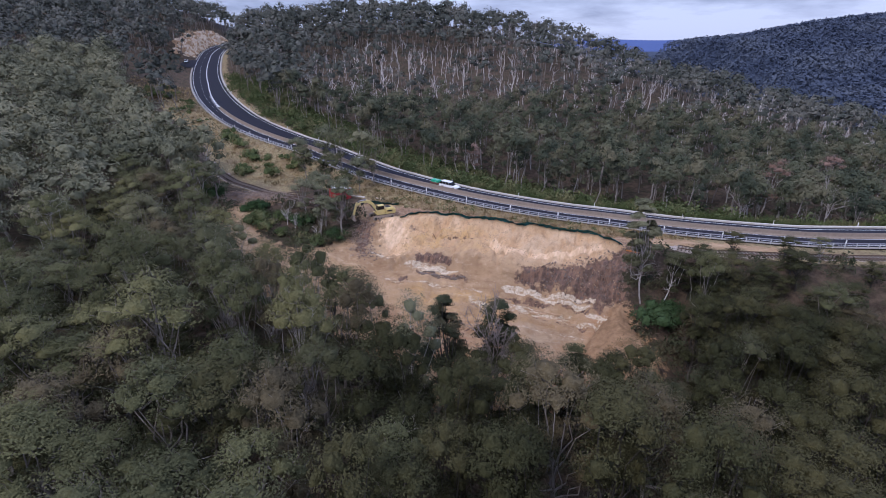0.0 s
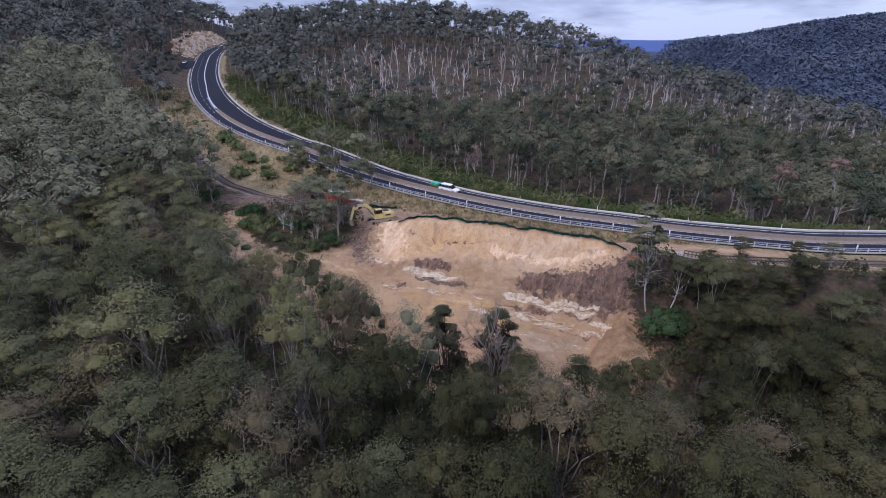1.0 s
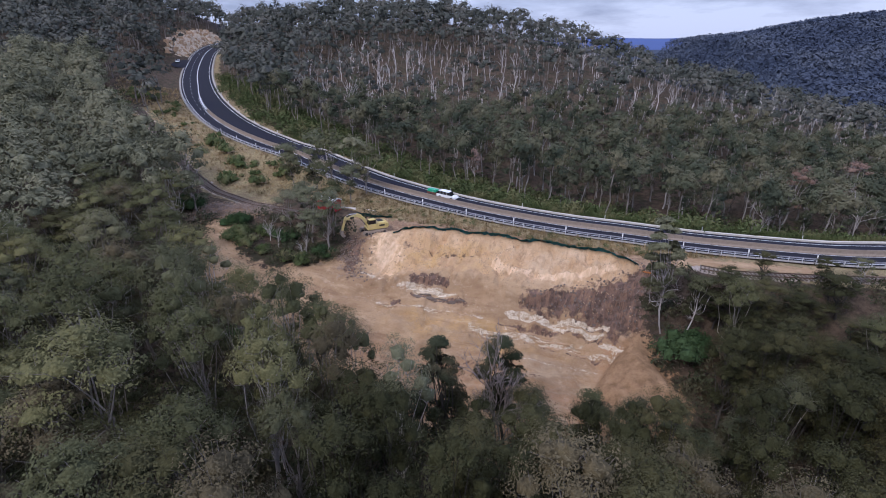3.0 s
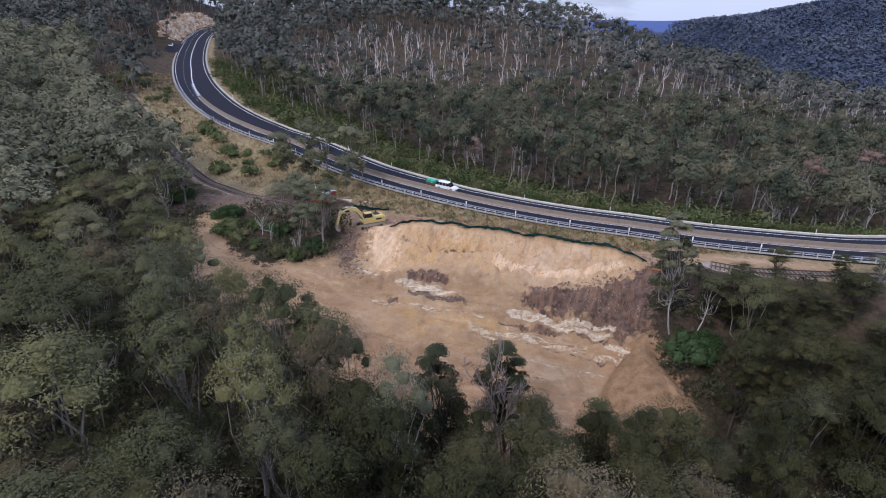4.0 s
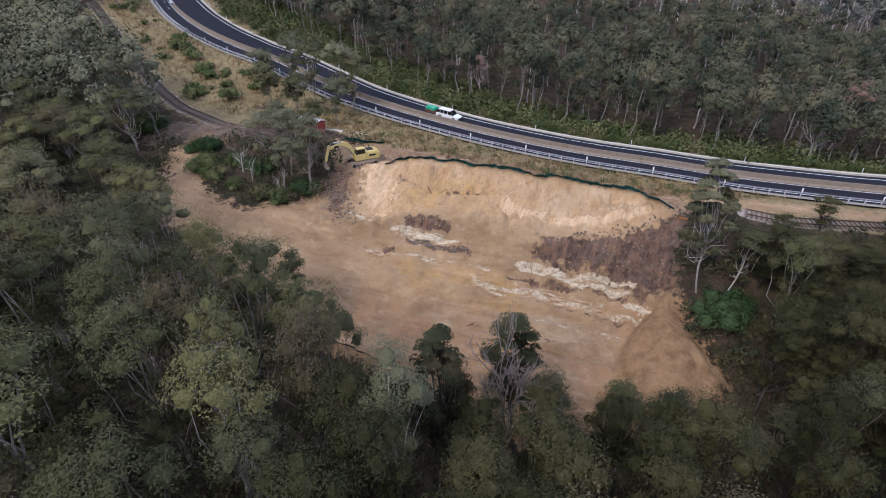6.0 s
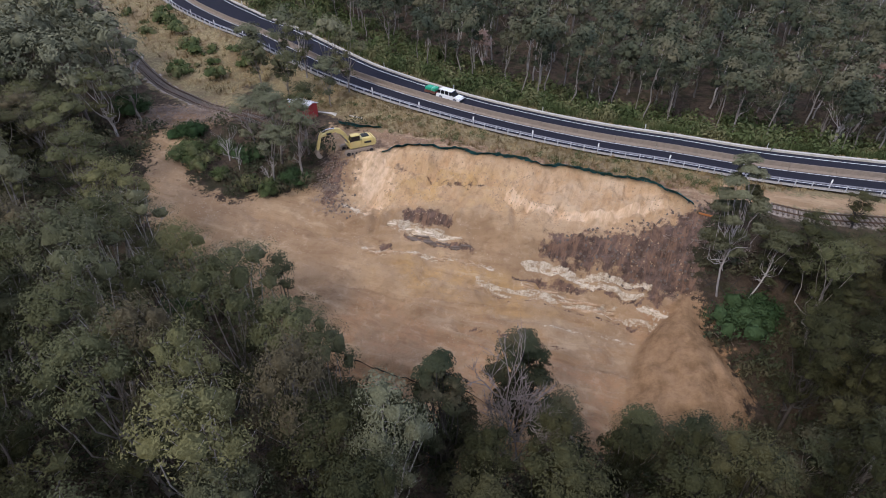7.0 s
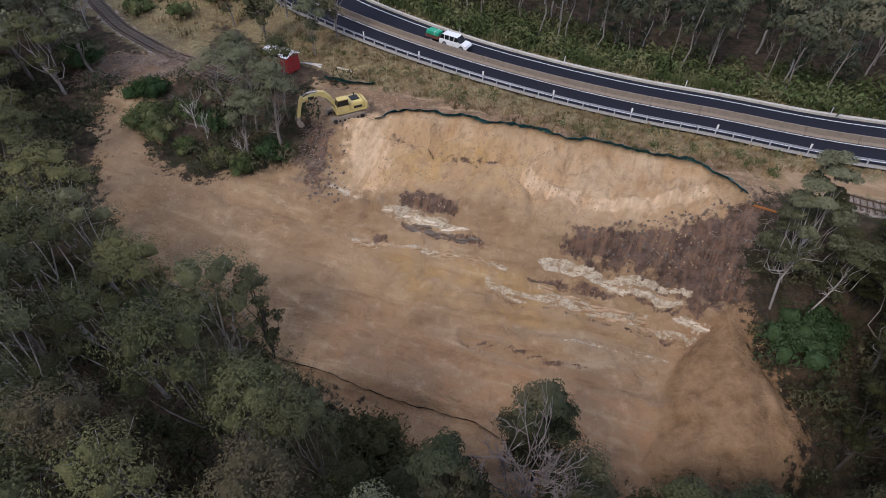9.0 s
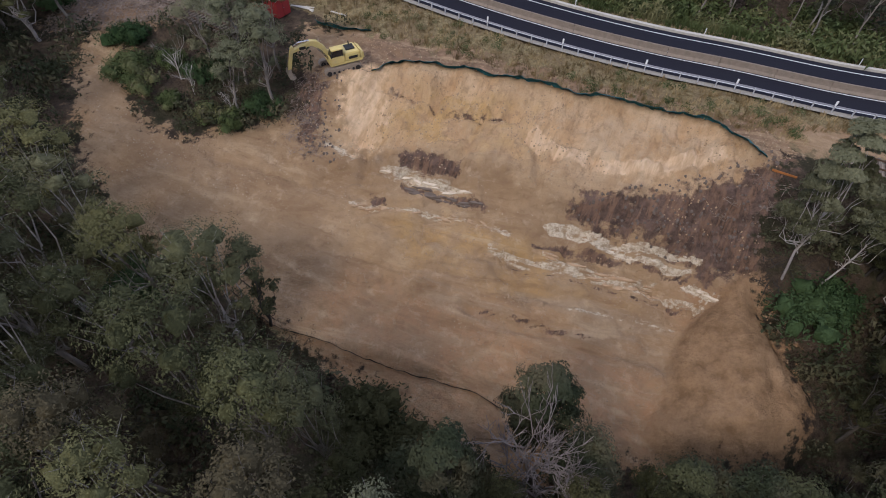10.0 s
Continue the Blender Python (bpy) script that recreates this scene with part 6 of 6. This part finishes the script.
def excavator():
    """A twenty-tonne tracked excavator; it faces +x."""
    ob = tagged(new("excavator"), "yellow tracked excavator with its boom reaching out, standing on the bench", "excavator")
    part("undercarriage", bevel_box(2.2, 1.5, 0.45, (0, 0, 0.45), 0.05), M_DARK, ob)
    for side in (-1.15, 1.15):
        prof = []
        L, h, r = 1.75, 0.86, 0.42
        for a in range(-90, 91, 30):
            prof.append((L + r * math.cos(radians(a)), 0.02 + r + r * math.sin(radians(a))))
        for a in range(90, 271, 30):
            prof.append((-L + r * math.cos(radians(a)), 0.02 + r + r * math.sin(radians(a))))
        track = part("track", outline_plate(prof, 0.6, side), M_STEEL, ob, "dusty steel crawler track")
        bm = bmesh.new()
        for i in range(14):
            xx = -L + i * 2 * L / 13
            add_box(bm, 0.06, 0.62, 0.05, (xx, side, 0.86))
            add_box(bm, 0.06, 0.62, 0.05, (xx, side, -0.01))
        for s in (-1, 1):
            for a in (-60, -30, 0, 30, 60):
                c, q = math.cos(radians(a)), math.sin(radians(a))
                add_box(bm, 0.07, 0.62, 0.07, (s * (L + 0.44 * c), side, 0.42 + 0.44 * q))
        part("track_shoe_bars", bm, M_STEEL, track)
        bm = bmesh.new()
        for i in range(7):
            xx = -L + i * 2 * L / 6
            add_rod(bm, (xx, side - 0.34, 0.36), (xx, side + 0.34, 0.36), 0.3 if i in (0, 6) else 0.15, 12)
        part("roller_wheels", bm, M_DARK, track)
    bm = bmesh.new()
    add_rod(bm, (0, 0, 0.85), (0, 0, 1.05), 0.62, 20)
    part("slew_ring", bm, M_DARK, ob)
    part("deck", bevel_box(3.9, 2.5, 0.22, (-0.55, 0, 1.03), 0.04), M_YELLOW, ob)
    part("engine_housing", bevel_box(1.9, 2.4, 0.95, (-1.35, 0, 1.24), 0.1, (0.94, 0.95)), M_YELLOW, ob)
    cw = part("counterweight", bevel_box(0.7, 2.5, 1.15, (-2.5, 0, 0.98), 0.22, (0.8, 0.96), (0.07, 0)), M_YELLOW, ob, "rounded yellow counterweight")
    part("side_panel", bevel_box(1.2, 0.75, 0.75, (0.4, -0.83, 1.24), 0.06), M_YELLOW, ob)
    part("exhaust", add_rod(bmesh.new(), (-1.5, -0.5, 2.1), (-1.5, -0.5, 2.75), 0.07), M_DARK, ob)
    part("engine_cover", bevel_box(1.1, 1.2, 0.12, (-1.4, -0.1, 2.17), 0.04), M_DARK, ob)
    for sy in (-1.22, 1.22):
        part("stripe", bevel_box(1.1, 0.03, 0.3, (-1.4, sy, 1.5), 0.01), M_DARK, ob, "black stripe on the flank")
    cab = part("cab", bevel_box(1.7, 1.0, 0.85, (0.5, 0.75, 1.24), 0.07), M_YELLOW, ob)
    part("cab_roof", bevel_box(1.35, 0.98, 0.14, (0.4, 0.75, 2.82), 0.05), M_YELLOW, cab)
    part("cab_glass", bevel_box(1.5, 0.94, 0.8, (0.48, 0.75, 2.05), 0.05, (0.84, 0.96), (-0.1, 0)), M_GLASS, cab, "dark cab windows")
    for px in (-0.2, 1.18):
        for py in (0.29, 1.21):
            bm = bmesh.new()
            add_rod(bm, (px if px < 0 else px + 0.04, py, 2.0), (px + 0.02 if px < 0 else px - 0.16, py, 2.88), 0.045, 6)
            part("cab_post", bm, M_DARK, cab)
    boom = part("boom", outline_plate([(0.55, 1.25), (0.9, 1.15), (2.3, 3.0), (3.4, 3.62), (6.0, 3.16), (6.06, 3.36), (5.85, 3.5), (3.3, 4.16), (2.5, 3.95), (1.6, 3.1)], 0.5), M_YELLOW, ob, "cranked yellow boom")
    for sy in (-0.262, 0.262):
        part("boom_decal", bevel_box(0.85, 0.02, 0.3, (4.5, sy, 3.42), 0.005), M_DARK, boom, "black plate on the boom")
    stick = part("stick", outline_plate([(5.55, 3.75), (5.75, 3.98), (6.2, 3.6), (6.9, 1.35), (6.72, 1.2), (6.45, 1.32), (5.85, 3.1)], 0.36), M_YELLOW, ob, "yellow dipper arm")
    part("stick_cylinder", add_rod(add_rod(bmesh.new(), (3.5, 0, 4.12), (5.0, 0, 4.16), 0.12), (5.0, 0, 4.16), (5.7, 0, 3.9), 0.06), M_ROD, boom)
    part("bucket_cylinder", add_rod(add_rod(bmesh.new(), (6.1, 0, 3.75), (6.7, 0, 2.4), 0.1), (6.7, 0, 2.4), (6.98, 0, 1.7), 0.055), M_ROD, stick)
    for sy in (-0.36, 0.36):
        part("boom_cylinder", add_rod(add_rod(bmesh.new(), (1.0, sy, 1.2), (1.9, sy, 2.25), 0.11), (1.9, sy, 2.25), (2.7, sy, 3.2), 0.06), M_ROD, boom)
    bucket = part("bucket", outline_plate([(6.55, 1.4), (6.95, 1.35), (7.15, 0.9), (6.95, 0.3), (6.5, 0.12), (6.25, 0.4), (6.55, 0.62)], 1.05), M_STEEL, ob, "worn yellow-brown digging bucket")
    bm = bmesh.new()
    for i in range(5):
        add_box(bm, 0.26, 0.1, 0.07, (6.22, -0.44 + i * 0.22, 0.28), 35)
    part("bucket_teeth", bm, M_STEEL, bucket)
    part("bucket_link", add_rod(bmesh.new(), (6.98, 0, 1.7), (6.9, 0, 1.3), 0.07), M_STEEL, bucket)
    shorter = Matrix.Translation((0.55, 0, 0)) @ Matrix.Diagonal((0.87, 1, 1, 1)) @ Matrix.Translation((-0.55, 0, 0))
    for piece in [boom, stick, bucket, *boom.children, *stick.children, *bucket.children]:
        piece.data.transform(shorter)
    return ob


ex = excavator()
ez = float(np.mean(ground_full(np.array([-13.5, -12, -10.5, -12]), np.array([88.5, 89.5, 90.3, 91]))))
ex.matrix_basis = pose(-12.8, 89.5, ez - 0.02, 0, 0, 207) @ Matrix.Diagonal((0.98, 0.98, 0.98, 1))

# ---- site hut, timber, vehicles ----
M_RED = plain("faded_red_panel", (0.34, 0.035, 0.035), 0.6, var=0.2, dirt=(0.22, 0.05, 0.04))
M_ROOF = plain("grey_white_sheet_roof", (0.62, 0.62, 0.63), 0.55, var=0.15, dirt=(0.42, 0.4, 0.37))


def site_hut():
    ob = tagged(new("site_hut"), "small red site hut with a pale sheet roof among trees", "site hut")
    part("walls", bevel_box(4.6, 2.2, 2.2, (0, 0, 0), 0.03), M_RED, ob)
    bm = bmesh.new()
    for s in (-1, 1):
        made = bmesh.ops.create_cube(bm, size=1.0)["verts"]
        bmesh.ops.transform(bm, matrix=Matrix.Translation((0, s * 0.62, 2.42)) @ Matrix.Rotation(radians(-s * 17), 4, "X") @ Matrix.Diagonal((5.0, 1.36, 0.06, 1)), verts=made)
    for i in range(17):
        for s in (-1, 1):
            made = bmesh.ops.create_cube(bm, size=1.0)["verts"]
            bmesh.ops.transform(bm, matrix=Matrix.Translation((-2.4 + i * 0.3, s * 0.62, 2.46)) @ Matrix.Rotation(radians(-s * 17), 4, "X") @ Matrix.Diagonal((0.05, 1.36, 0.05, 1)), verts=made)
    part("roof", bm, M_ROOF, ob)
    part("gable", outline_plate([(-1.05, 0), (1.05, 0), (0, 0.34)], 0.06), M_RED, ob).matrix_basis = pose(2.26, 0, 2.18, 0, 0, 90)
    door = part("door", bevel_box(0.05, 0.8, 1.9, (2.32, 0.3, 0.05), 0.01), M_RED, ob)
    part("handle", bevel_box(0.06, 0.05, 0.16, (2.36, 0.02, 0.95), 0.01), M_GALV, door)
    return ob


hut = site_hut()
hut.matrix_basis = pose(-23.3, 102.0, float(ground_full(np.array([-23.3]), np.array([102.0]))[0]) + 0.05, 0, 0, -33)
for i, (px, py, L, a) in enumerate([(-19.6, 103.2, 3.2, -8), (-19.2, 102.8, 2.6, -20), (-18.6, 102.6, 1.8, -50), (-14.6, 101.6, 2.4, -25)]):
    o = tagged(part("plank", bevel_box(L, 0.24, 0.09, (0, 0, 0), 0.01), plain("pale_plank", (0.6, 0.55, 0.48), 0.8)), "pale weathered plank lying on the bench", "plank", "loose planks")
    o.matrix_basis = pose(px, py, float(ground_full(np.array([px]), np.array([py]))[0]) + 0.1, 3, 2, a)

M_CARWHITE = plain("white_car_paint", (0.8, 0.8, 0.8), 0.25, var=0.03, spec=0.5)
M_TYRE = plain("tyre_rubber", (0.018, 0.018, 0.018), 0.85, var=0.3)
M_TAIL = plain("red_lamp", (0.4, 0.02, 0.02), 0.3)
M_LAMP = plain("clear_lamp", (0.7, 0.72, 0.75), 0.15)


def wheel(ob, x, y, r=0.36, w=0.24):
    t = part("wheel", add_rod(bmesh.new(), (x, y - w / 2, r), (x, y + w / 2, r), r, 20), M_TYRE, ob)
    s = 1 if y > 0 else -1
    part("rim", add_rod(bmesh.new(), (x, y + s * (w / 2 - 0.02), r), (x, y + s * (w / 2 + 0.015), r), r * 0.64, 14), M_GALV, t)


def car(label, length=4.7, tray=False, high=1.68):
    """A car or utility; it faces +x."""
    ob = tagged(new("car"), label, "car")
    L = length / 2
    part("body", outline_plate([(-L, 0.42), (-L + 0.05, 0.95), (-L + 0.3, 1.02), (L - 1.3, 1.02), (L - 0.25, 0.86), (L, 0.62), (L - 0.05, 0.32), (-L + 0.1, 0.3)], 1.8), M_CARWHITE, ob)
    back = 0.25 if tray else -L + 0.12
    cabin = part("cabin", outline_plate([(back, 1.0), (back + 0.22, high - 0.08), (back + 0.45, high), (L - 2.1, high), (L - 1.75, high - 0.06), (L - 1.05, 1.0)], 1.6), M_GLASS, ob, "dark windows")
    part("roof", outline_plate([(back + 0.2, high - 0.06), (back + 0.42, high + 0.03), (L - 2.1, high + 0.03), (L - 1.78, high - 0.05)], 1.5), M_CARWHITE, cabin)
    for f in (0.2, 0.5, 0.8):
        xx = back + 0.2 + f * (L - 1.9 - back)
        for sy in (-0.8, 0.8):
            part("pillar", add_rod(bmesh.new(), (xx, sy, 1.0), (xx, sy * 0.97, high), 0.05, 6), M_CARWHITE, cabin)
    for wx in (-L + 0.95, L - 0.95):
        for wy in (-0.82, 0.82):
            wheel(ob, wx, wy)
    for sy in (-0.7, 0.7):
        part("headlight", bevel_box(0.12, 0.34, 0.16, (L - 0.12, sy, 0.66), 0.03), M_LAMP, ob)
        part("tail_light", bevel_box(0.08, 0.18, 0.34, (-L + 0.04, sy * 1.12, 0.72), 0.02), M_TAIL, ob)
        part("mirror", bevel_box(0.14, 0.2, 0.14, (L - 1.5, sy * 1.42, 1.05), 0.03), M_CARWHITE, ob)
    part("bumper", bevel_box(0.16, 1.7, 0.26, (L - 0.05, 0, 0.34), 0.04), M_DARK, ob)
    if tray:
        part("tray", bevel_box(2.1, 1.75, 0.4, (-L + 1.1, 0, 0.98), 0.03), M_CARWHITE, ob, "white utility tray")
    return ob


def trailer():
    ob = tagged(new("trailer"), "small box trailer stacked with bright green crates", "trailer")
    part("tub", bevel_box(2.3, 1.5, 0.45, (0, 0, 0.5), 0.03), plain("trailer_rust", (0.14, 0.06, 0.045), 0.7), ob)
    load = part("load", bevel_box(2.1, 1.4, 0.5, (0, 0, 0.97), 0.05), plain("green_crates", (0.03, 0.38, 0.22), 0.5, var=0.5, scale=4), ob, "stack of bright green crates")
    part("strap", bevel_box(0.06, 1.46, 0.56, (0.4, 0, 0.95), 0.02), M_WHITE, load)
    part("drawbar", add_rod(bmesh.new(), (1.1, 0, 0.5), (2.2, 0, 0.5), 0.05), M_DARK, ob)
    for wy in (-0.86, 0.86):
        wheel(ob, 0, wy, 0.32, 0.2)
    return ob


def on_road(ob, x, off, back=False):
    k = road_at(x)
    a = math.degrees(math.atan2(-road_dir[k, 1], -road_dir[k, 0])) + (0 if back else 180)
    rise = math.degrees(math.atan2(ROAD[k + 1, 2] - ROAD[k - 1, 2], 4.0))
    o = off
    here = Matrix.Translation((ROAD[k, 0] + ROAD_N[k, 0] * o, ROAD[k, 1] + ROAD_N[k, 1] * o, ROAD[k, 2] + 0.03))
    ob.matrix_basis = here @ Matrix.Rotation(radians(a), 4, "Z") @ Matrix.Rotation(radians(rise if back else -rise), 4, "Y")
    return ob


on_road(car("white family wagon driving down the far lane", 4.7), -1.6, 7.0, True)
on_road(trailer(), -6.4, 7.0, True)
on_road(car("white utility parked beside the upper bend", 5.0, True), -139.5, -4.5, True)
on_road(car("white van driving over the crest of the road", 5.2, False, 2.1), -160.5, 9.0, True)


# ---- loose stones, rock ledges, brush ----
def stone(seed):
    r = np.random.default_rng(seed)
    v, f = box_arrays(1, 1, 0.8, (0, 0, -0.3), 0.7)
    return v * r.uniform(0.7, 1.3, v.shape) + r.normal(scale=0.08, size=v.shape), f


STONES = [stone(400 + i) for i in range(8)]


def slope_places(count, seed, keep):
    r = np.random.default_rng(seed)
    x, y = r.uniform(-46, 35, count), r.uniform(47, 100, count)
    ok = inside(x, y, SOIL) & keep(x, y)
    return x[ok], y[ok]


M_STONE = plain("broken_sandstone", (0.46, 0.31, 0.19), 0.95, var=0.4, scale=2, dirt=(0.3, 0.2, 0.12), world=True)
M_STONE_TAN = plain("tan_sandstone", (0.56, 0.42, 0.28), 0.95, var=0.35, scale=2, dirt=(0.42, 0.29, 0.18), world=True)
M_STONE_DARK = plain("dark_shale", (0.17, 0.13, 0.105), 0.95, var=0.4, scale=2, world=True)
M_STONE_PALE = plain("pale_sandstone", (0.66, 0.55, 0.42), 0.95, var=0.3, scale=1.5, dirt=(0.44, 0.31, 0.2), world=True)
x, y = slope_places(15000, 41, lambda x, y: (hill_noise(x, y, 5, 31) > -0.1) & (pile_z(x, y) < ground_z(x, y) - 0.2))
strew("rubble", "loose tan stones and clods over the cut slope", STONES, x, y, [M_STONE], (0.04, 0.17), "rubble", 0.0)
x, y = slope_places(5000, 43, lambda x, y: (hill_noise(x, y, 4, 35) > 0.05) & (y > 71) & ~((x > 11) & (y < 74)))
strew("rubble", "small pale stones scattered down the cut face", STONES, x, y, [M_STONE_TAN], (0.05, 0.15), "rubble", 0.0)
x, y = slope_places(9000, 42, lambda x, y: inside(x, y, [(12, 71.4), (17, 73), (26, 73.8), (32, 75), (33, 66), (27, 64.4), (20, 68)]) | inside(x, y, [(-18.5, 88), (-12, 88), (-12.3, 78), (-15.5, 78)]))
strew("rubble", "dark broken shale on the clay band", STONES, x, y, [M_STONE_DARK], (0.08, 0.3), "rubble", 0.0)


r7 = np.random.default_rng(47)
for label, mat, count in (("broken pale rock in the road cutting at the crest", M_STONE_PALE, 260), ("reddish-brown broken rock in the road cutting at the crest", M_STONE, 160)):
    k = r7.integers(int(np.abs(ROAD[:, 1] - 325).argmin()), int(np.abs(ROAD[:, 1] - 425).argmin()), count)
    o = -r7.uniform(2.0, 13.0, count)
    strew("cutting_rock", label, STONES, ROAD[k, 0] + ROAD_N[k, 0] * o, ROAD[k, 1] + ROAD_N[k, 1] * o, [mat], (0.8, 2.3), "rock face", 0.2)


def slab(seed, sx, sy, sz):
    """A broken bed of rock: a long plate with a ragged outline and sloping, chipped edges."""
    r = np.random.default_rng(seed)
    m = 9
    a = np.linspace(0, 2 * np.pi, m, endpoint=False) + r.uniform(-0.2, 0.2, m)
    o = np.column_stack([np.cos(a) * sx / 2, np.sin(a) * sy / 2]) * r.uniform(0.75, 1.15, (m, 1))
    rings = [(1.12, -0.25), (1.0, 0.55 * sz), (0.86, sz)]
    v = np.concatenate([np.column_stack([o * k + r.normal(scale=0.02, size=(m, 2)), np.full(m, z) + r.normal(scale=sz * 0.12, size=m)]) for k, z in rings] + [[[0, 0, sz * 1.02]]])
    i = np.arange(m)
    f = [split(np.stack([k * m + i, k * m + (i + 1) % m, (k + 1) * m + (i + 1) % m, (k + 1) * m + i], axis=1)) for k in (0, 1)]
    f.append(np.stack([2 * m + i, 2 * m + (i + 1) % m, np.full(m, 3 * m)], axis=1))
    return v, np.concatenate(f)


def ledge(label, pts, count, size, seed, mat):
    """A broken seam of rock slabs that stand out of the slope."""
    r = np.random.default_rng(seed)
    ob = tagged(new("rock_ledge"), label, "rock ledge", "rock ledges")
    line = dense([(*p, 0) for p in pts], 0.2)
    d, nn = side_normals(line)
    for i in range(count):
        k = int(r.uniform(0, len(line)))
        px, py = line[k, :2] + nn[k] * r.normal(0, size * 0.4)
        o = new("slab", quick_mesh("slab", *slab(seed * 100 + i, size * r.uniform(2.0, 7.0), size * r.uniform(0.5, 1.1), size * r.uniform(0.1, 0.4)), [mat]))
        o.parent = ob
        o.matrix_basis = pose(px, py, float(ground_full(np.array([px]), np.array([py]))[0]) - 0.05, r.normal(0, 4) + 8, r.normal(0, 4), math.degrees(math.atan2(d[k, 1], d[k, 0])) + r.normal(0, 6))
    return ob


ledge("broken pale sandstone seam below the dark patch", [(-7.2, 76.8), (-4.6, 76.4), (-2.1, 75.0), (0.3, 74.6), (2.5, 73.6)], 20, 0.36, 51, M_STONE_PALE)
ledge("long pale sandstone seam across the slope", [(9.9, 70.5), (12.5, 70.3), (15.2, 69.3), (18.0, 68.3), (20.2, 67.8), (22.7, 67.3), (24.6, 66.3)], 20, 0.2, 52, M_STONE_PALE)
ledge("pale sandstone bed under the long seam", [(10.4, 70.1), (13.1, 69.5), (16.1, 68.3), (18.5, 67.2), (21.2, 66.5), (23.6, 65.6)], 20, 0.2, 56, M_STONE_PALE)
ledge("short pale sandstone seam beside the spoil fan", [(23.2, 64.4), (24.7, 63.6), (25.9, 62.8)], 14, 0.24, 53, M_STONE_PALE)
ledge("dark shale ledge under the pale seam", [(-5, 75.3), (-1.5, 74.0), (3.4, 72.7)], 22, 0.36, 54, M_STONE_DARK)
ledge("tan sandstone ledge low on the slope", [(-10.5, 73.5), (-5.7, 72.7), (-2.1, 72.2), (2.1, 71.4), (6.1, 69.8)], 30, 0.3, 55, M_STONE)
ledge("ragged tan sandstone bed below the grey band", [(9.4, 67.9), (11.7, 66.9), (14.5, 66.2), (18.0, 65.7), (20.8, 65.4)], 30, 0.3, 57, M_STONE)
ledge("tan sandstone bed above the spoil fan", [(13, 65.9), (16.3, 65.3), (19.7, 64.6), (22.6, 63.2), (24.6, 62.4)], 30, 0.28, 58, M_STONE)


def brush(seed, count, length):
    """A heap of dead sticks and branches."""
    r = np.random.default_rng(seed)
    bits = []
    for _ in range(count):
        a = r.uniform(0, 6.28)
        c = np.array([r.normal(scale=0.8), r.normal(scale=0.8), abs(r.normal(scale=0.25))])
        d = np.array([math.cos(a), math.sin(a), r.normal(scale=0.35)]) * length * r.uniform(0.3, 1.0)
        bits.append(tube(bend(r, c - d / 2, c + d / 2, 3, 0.06), [0.035, 0.03, 0.012], 3))
    return join(bits)


HEAPS = [brush(430 + i, 16, 1.5) for i in range(4)]
M_STICK = bark_material("dead_sticks", (0.2, 0.15, 0.12), (0.36, 0.285, 0.235), (0.56, 0.47, 0.4))
r6 = np.random.default_rng(44)
x, y = r6.uniform(-53, -35, 150), r6.uniform(98.6, 105.5, 150)
strew("brush_heap", "heaped dead branches beside the railway", HEAPS, x, y, [M_STICK], (0.7, 1.2), "brush", 0.0)
x, y = r6.uniform(-18.5, -13.6, 44), r6.uniform(79, 88.5, 44)
strew("brush_heap", "torn roots and branches at the end of the cut face", HEAPS, x, y, [M_STICK], (0.4, 0.8), "brush", 0.0)
x, y = r6.uniform(26, 36, 40), r6.uniform(60, 72, 40)
ok = (x > 30.5) | (y > 69)
strew("brush_heap", "dry sticks and roots beside the spoil fan", HEAPS, x[ok], y[ok], [M_STICK], (0.5, 1.0), "brush", 0.0)
x, y = r6.uniform(-34, 45, 160), r6.uniform(44, 66, 160)
ok = ~inside(x, y, SOIL)
strew("fallen_branches", "fallen grey branches on the forest floor", HEAPS, x[ok], y[ok], [M_BARK_DARK], (0.5, 1.4), "brush", 0.0)
